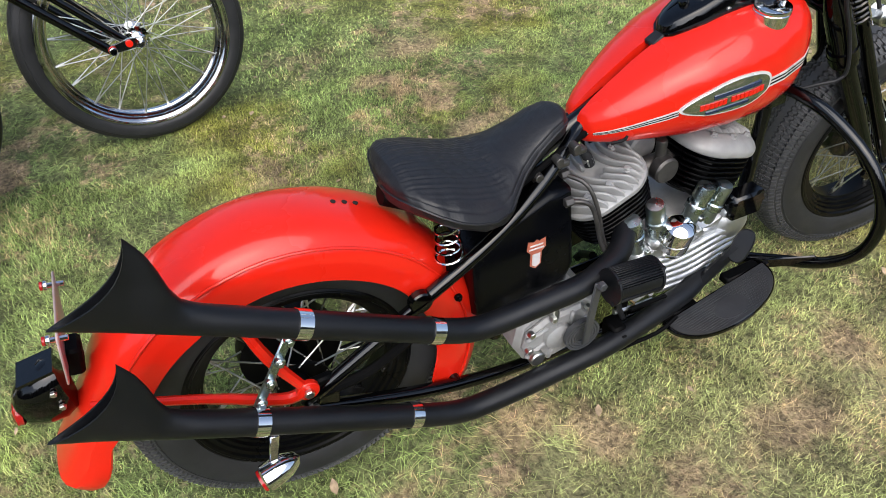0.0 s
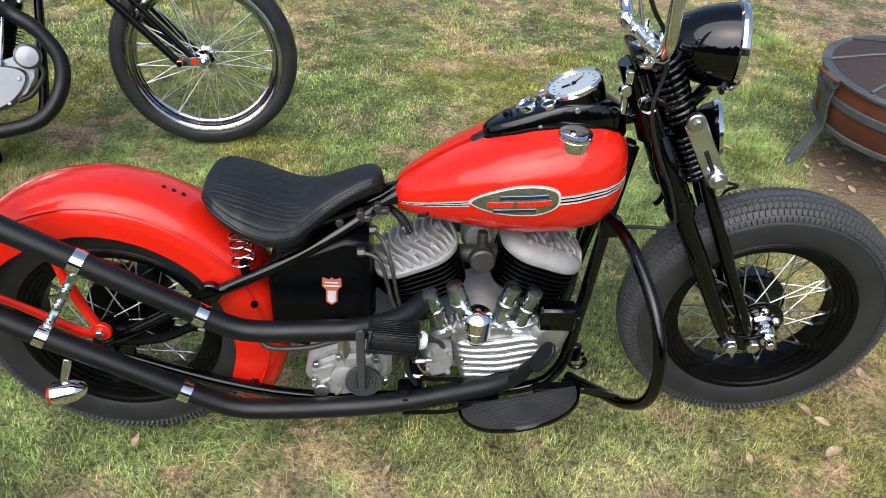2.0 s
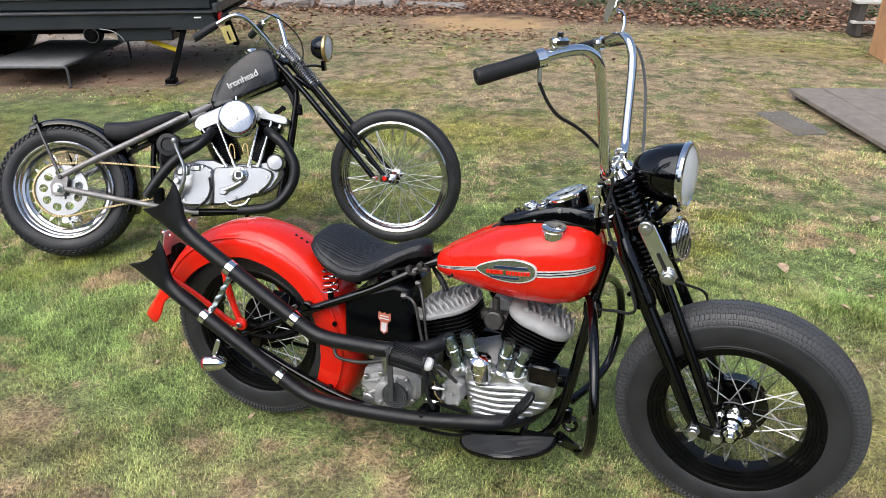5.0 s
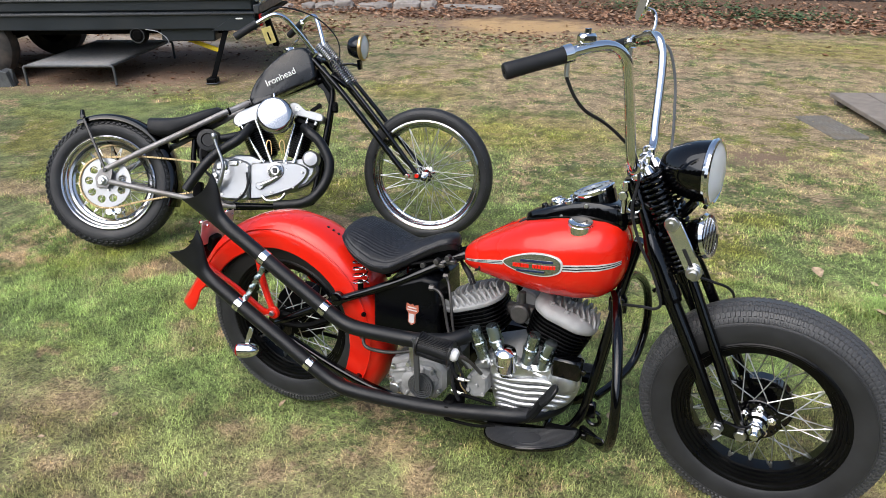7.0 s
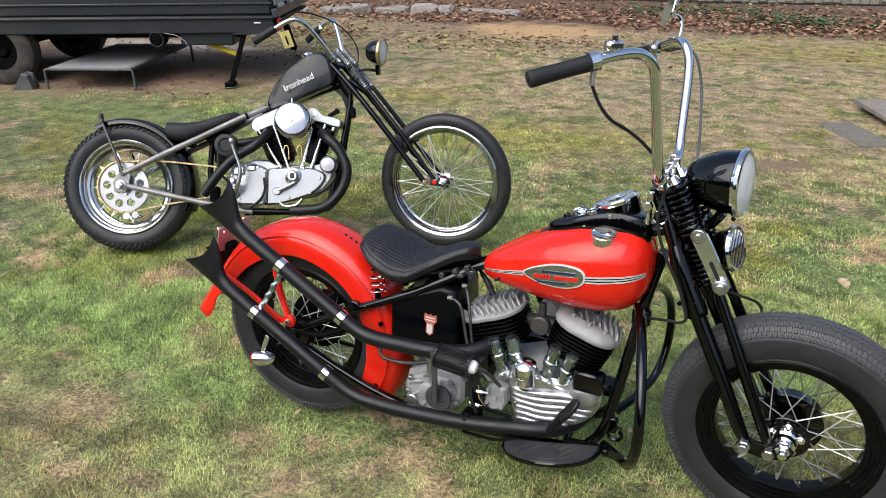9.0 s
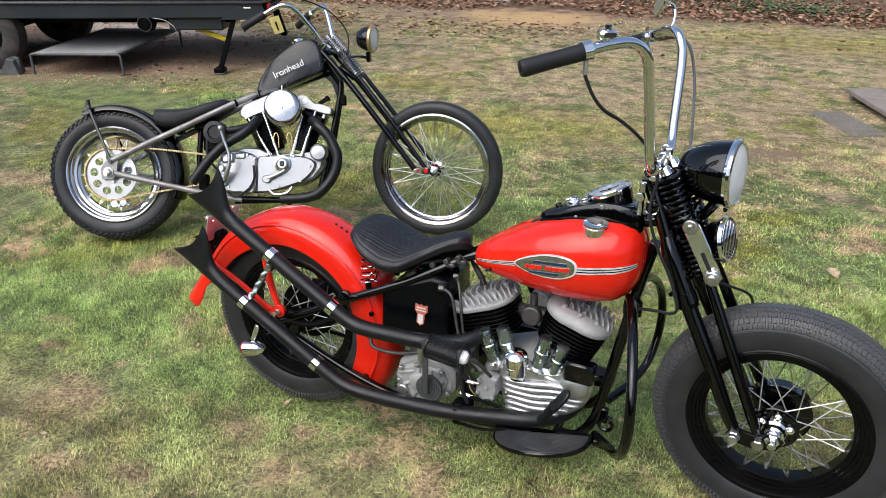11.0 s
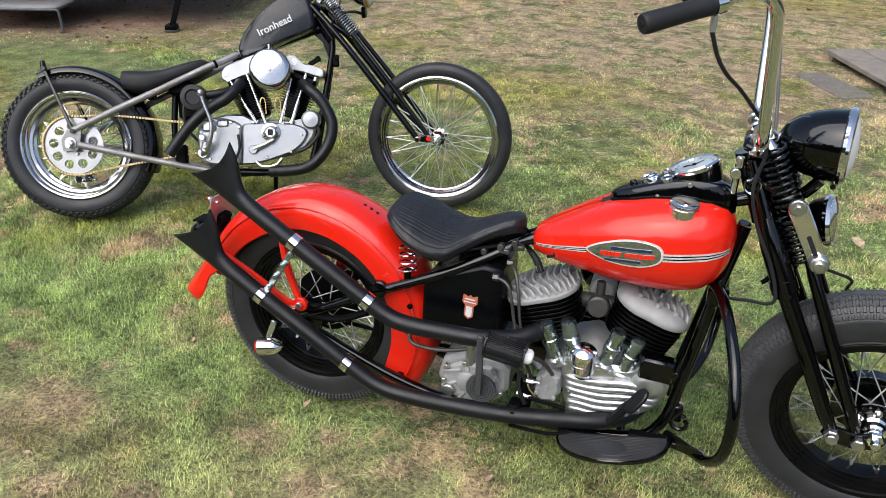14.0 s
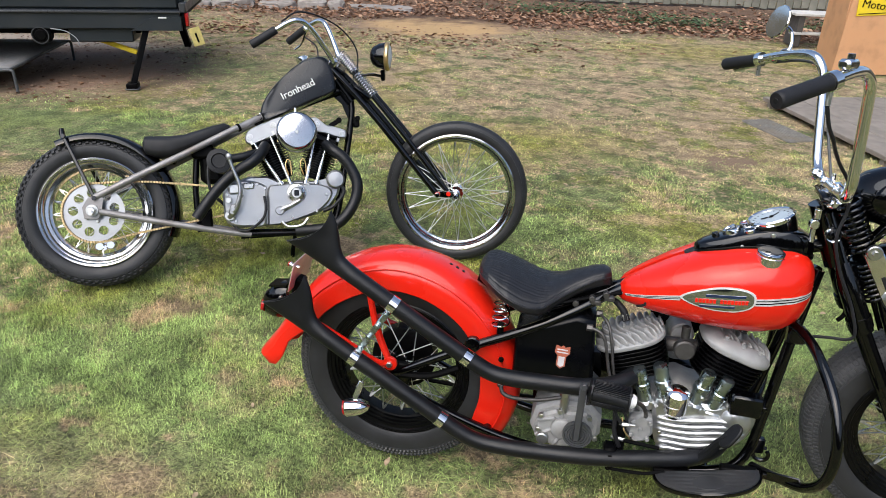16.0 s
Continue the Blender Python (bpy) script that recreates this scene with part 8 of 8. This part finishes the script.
    fr = G().add(tube([(0, 0, H), (W, 0, H)], 0.014, 10, 1)).add(tube([(0, Dp, H), (W, Dp, H)], 0.014, 10, 1)).add(tube([(0, 0, H), (0, Dp, H)], 0.014, 10, 1)).add(tube([(W, 0, H), (W, Dp, H)], 0.014, 10, 1))
    part("cot_frame", fr, IRON, cot)
    for x in (0, W):
        for y in (0, Dp):
            o = -0.03 if x == 0 else 0.03
            part("cot_leg", G().add(tube([(x, y, H), (x + o * 0.8, y, H - 0.01), (x + o, y, H - 0.05), (x + o, y, 0.0)], 0.013, 10, 4)), IRON, cot)


# ---- fire pit and plywood box ----
def build_fire_pit():
    fp = thing("fire_pit", "rust-brown round metal fire pit with a mesh lid on strap legs", "fire pit", m=at(2.873, 1.197, ground_z(2.873, 1.197)) @ Matrix.Diagonal((1, 1, 0.9, 1)))
    bowl = lathe([(1e-4, 0.175), (0.25, 0.18), (0.375, 0.205), (0.385, 0.215), (0.405, 0.33), (0.410, 0.40), (0.415, 0.43), (0.405, 0.432), (0.398, 0.40), (0.375, 0.23), (1e-4, 0.20)], 56, "z")
    b = part("bowl", one(bowl), RUST, fp, "rust-brown bowl")
    part("band", one(lathe([(0.407, 0.325), (0.414, 0.33), (0.416, 0.36), (0.409, 0.365)], 56, "z", True)), IRON, fp, "grey iron band")
    part("base_ring", one(lathe([(0.372, 0.20), (0.392, 0.202), (0.396, 0.222), (0.386, 0.226)], 56, "z", True)), IRON, fp)
    part("lid_rim", one(lathe([(0.400, 0.432), (0.425, 0.434), (0.428, 0.446), (0.405, 0.452), (0.385, 0.448)], 56, "z", True)), IRON, fp, "iron lid rim")
    MESH = material("spark_screen", (0.05, 0.038, 0.034), 0.7, vary=0.2, scale=60, bump=0.6, bump_scale=500)
    part("spark_screen", one(lathe([(0.40, 0.446), (0.33, 0.475), (0.22, 0.505), (0.1, 0.522), (1e-4, 0.526)], 48, "z")), MESH, fp, "dark mesh spark screen")
    for k in range(4):
        pts = [(r_ * math.cos(k * math.pi / 4 + 0.35), r_ * math.sin(k * math.pi / 4 + 0.35), z) for r_, z in ((-0.40, 0.455), (-0.2, 0.515), (0, 0.532), (0.2, 0.515), (0.40, 0.455))]
        part("lid_rib", one(tube(pts, 0.007, 8, 4)), IRON, fp)
    for k in range(3):
        a = radians(177 + 120 * k)
        m = Matrix.Rotation(a, 4, "Z")
        lg = G()
        path = [(0.418, 0.42), (0.424, 0.33), (0.405, 0.22), (0.43, 0.12), (0.47, 0.03), (0.50, 0.008)]
        rings = []
        for (x, z) in [tuple(p) for p in [(q.x, q.z) for q in smooth([(x, 0, z) for x, z in path], 4)]]:
            rings.append([(x - 0.004, -0.026, z), (x + 0.006, -0.026, z + 0.003), (x + 0.006, 0.026, z + 0.003), (x - 0.004, 0.026, z)])
        lg.add(loft(rings), m).add(disc(0.025, 0.075, 16), m @ at(0.435, 0, 0.425, 0, 0, 0))
        part("strap_leg", lg, IRON, fp, "grey strap iron leg")
        part("lift_ring", one(tube([m @ Vector((0.455 + 0.055 * math.cos(t) * 0.6, 0.055 * math.sin(t), 0.452 + 0.02 * math.cos(t))) for t in np.linspace(0, 2 * math.pi, 21)], 0.006, 8, 1)), RUST, fp, "iron lifting ring")


def build_box():
    bx = thing("plywood_stand", "orange-brown plywood stand with a yellow sign beside the deck", "stand", m=at(3.62, 7.0, 0, 0, 0, 4))
    part("front_panel", one(prism([(0.0, 0.0), (0.9, 0.0), (0.86, 1.05), (0.04, 1.05)], 0.0, 0.02, 0.003)), PLY, bx)
    part("side_panel", one(rbox(0.02, 0.55, 1.0, 0.003), at(0.03, 0.30, 0.50)), PLY, bx)
    part("side_panel", one(rbox(0.02, 0.55, 1.0, 0.003), at(0.87, 0.30, 0.50)), PLY, bx)
    part("top_panel", one(rbox(0.9, 0.6, 0.02, 0.003), at(0.45, 0.29, 1.065)), PLY, bx)
    sg = part("sign", one(rbox(0.62, 0.006, 0.30, 0.004), at(0.40, -0.006, 0.80, 0, -5, 0)), YELLOW, bx, "yellow sign with black lettering")
    tm = text_mesh("sign_text", "Motorcycle", 0.115, 0.002)
    tm.materials.append(DARK)
    part("lettering", tm, None, sg, "", at(0.40, -0.012, 0.735, 90, 5, 0))
    for i in range(2):
        part("rule_bar", one(rbox(0.5, 0.004, 0.05, 0.002), at(0.41, -0.012, 0.87, 0, -5, 0)) if i == 0 else one(rbox(0.55, 0.004, 0.008, 0.001), at(0.395, -0.012, 0.672, 0, -5, 0)), DARK, sg)
    bench = thing("bench", "low weathered pale plank bench by the fence bed", "bench", m=at(3.75, 8.7, 0, 0, 0, 5))
    for i in range(3):
        part("slat", one(rbox(1.3, 0.12, 0.03, 0.004)), PALEWOOD, bench, "", at(0.5, 0.14 * i, 0.42))
    part("lower_slat", one(rbox(1.3, 0.12, 0.03, 0.004), at(0.5, 0.0, 0.18)), PALEWOOD, bench)
    for x in (-0.05, 1.05):
        part("leg", one(rbox(0.08, 0.36, 0.40, 0.006), at(x, 0.14, 0.205)), DARKWOOD, bench)


build_ground()
build_grass()
build_leaves()
build_fence()
build_unseen_woods()
build_stones()
build_deck()
build_grate()
build_trailer()
build_fire_pit()
build_box()
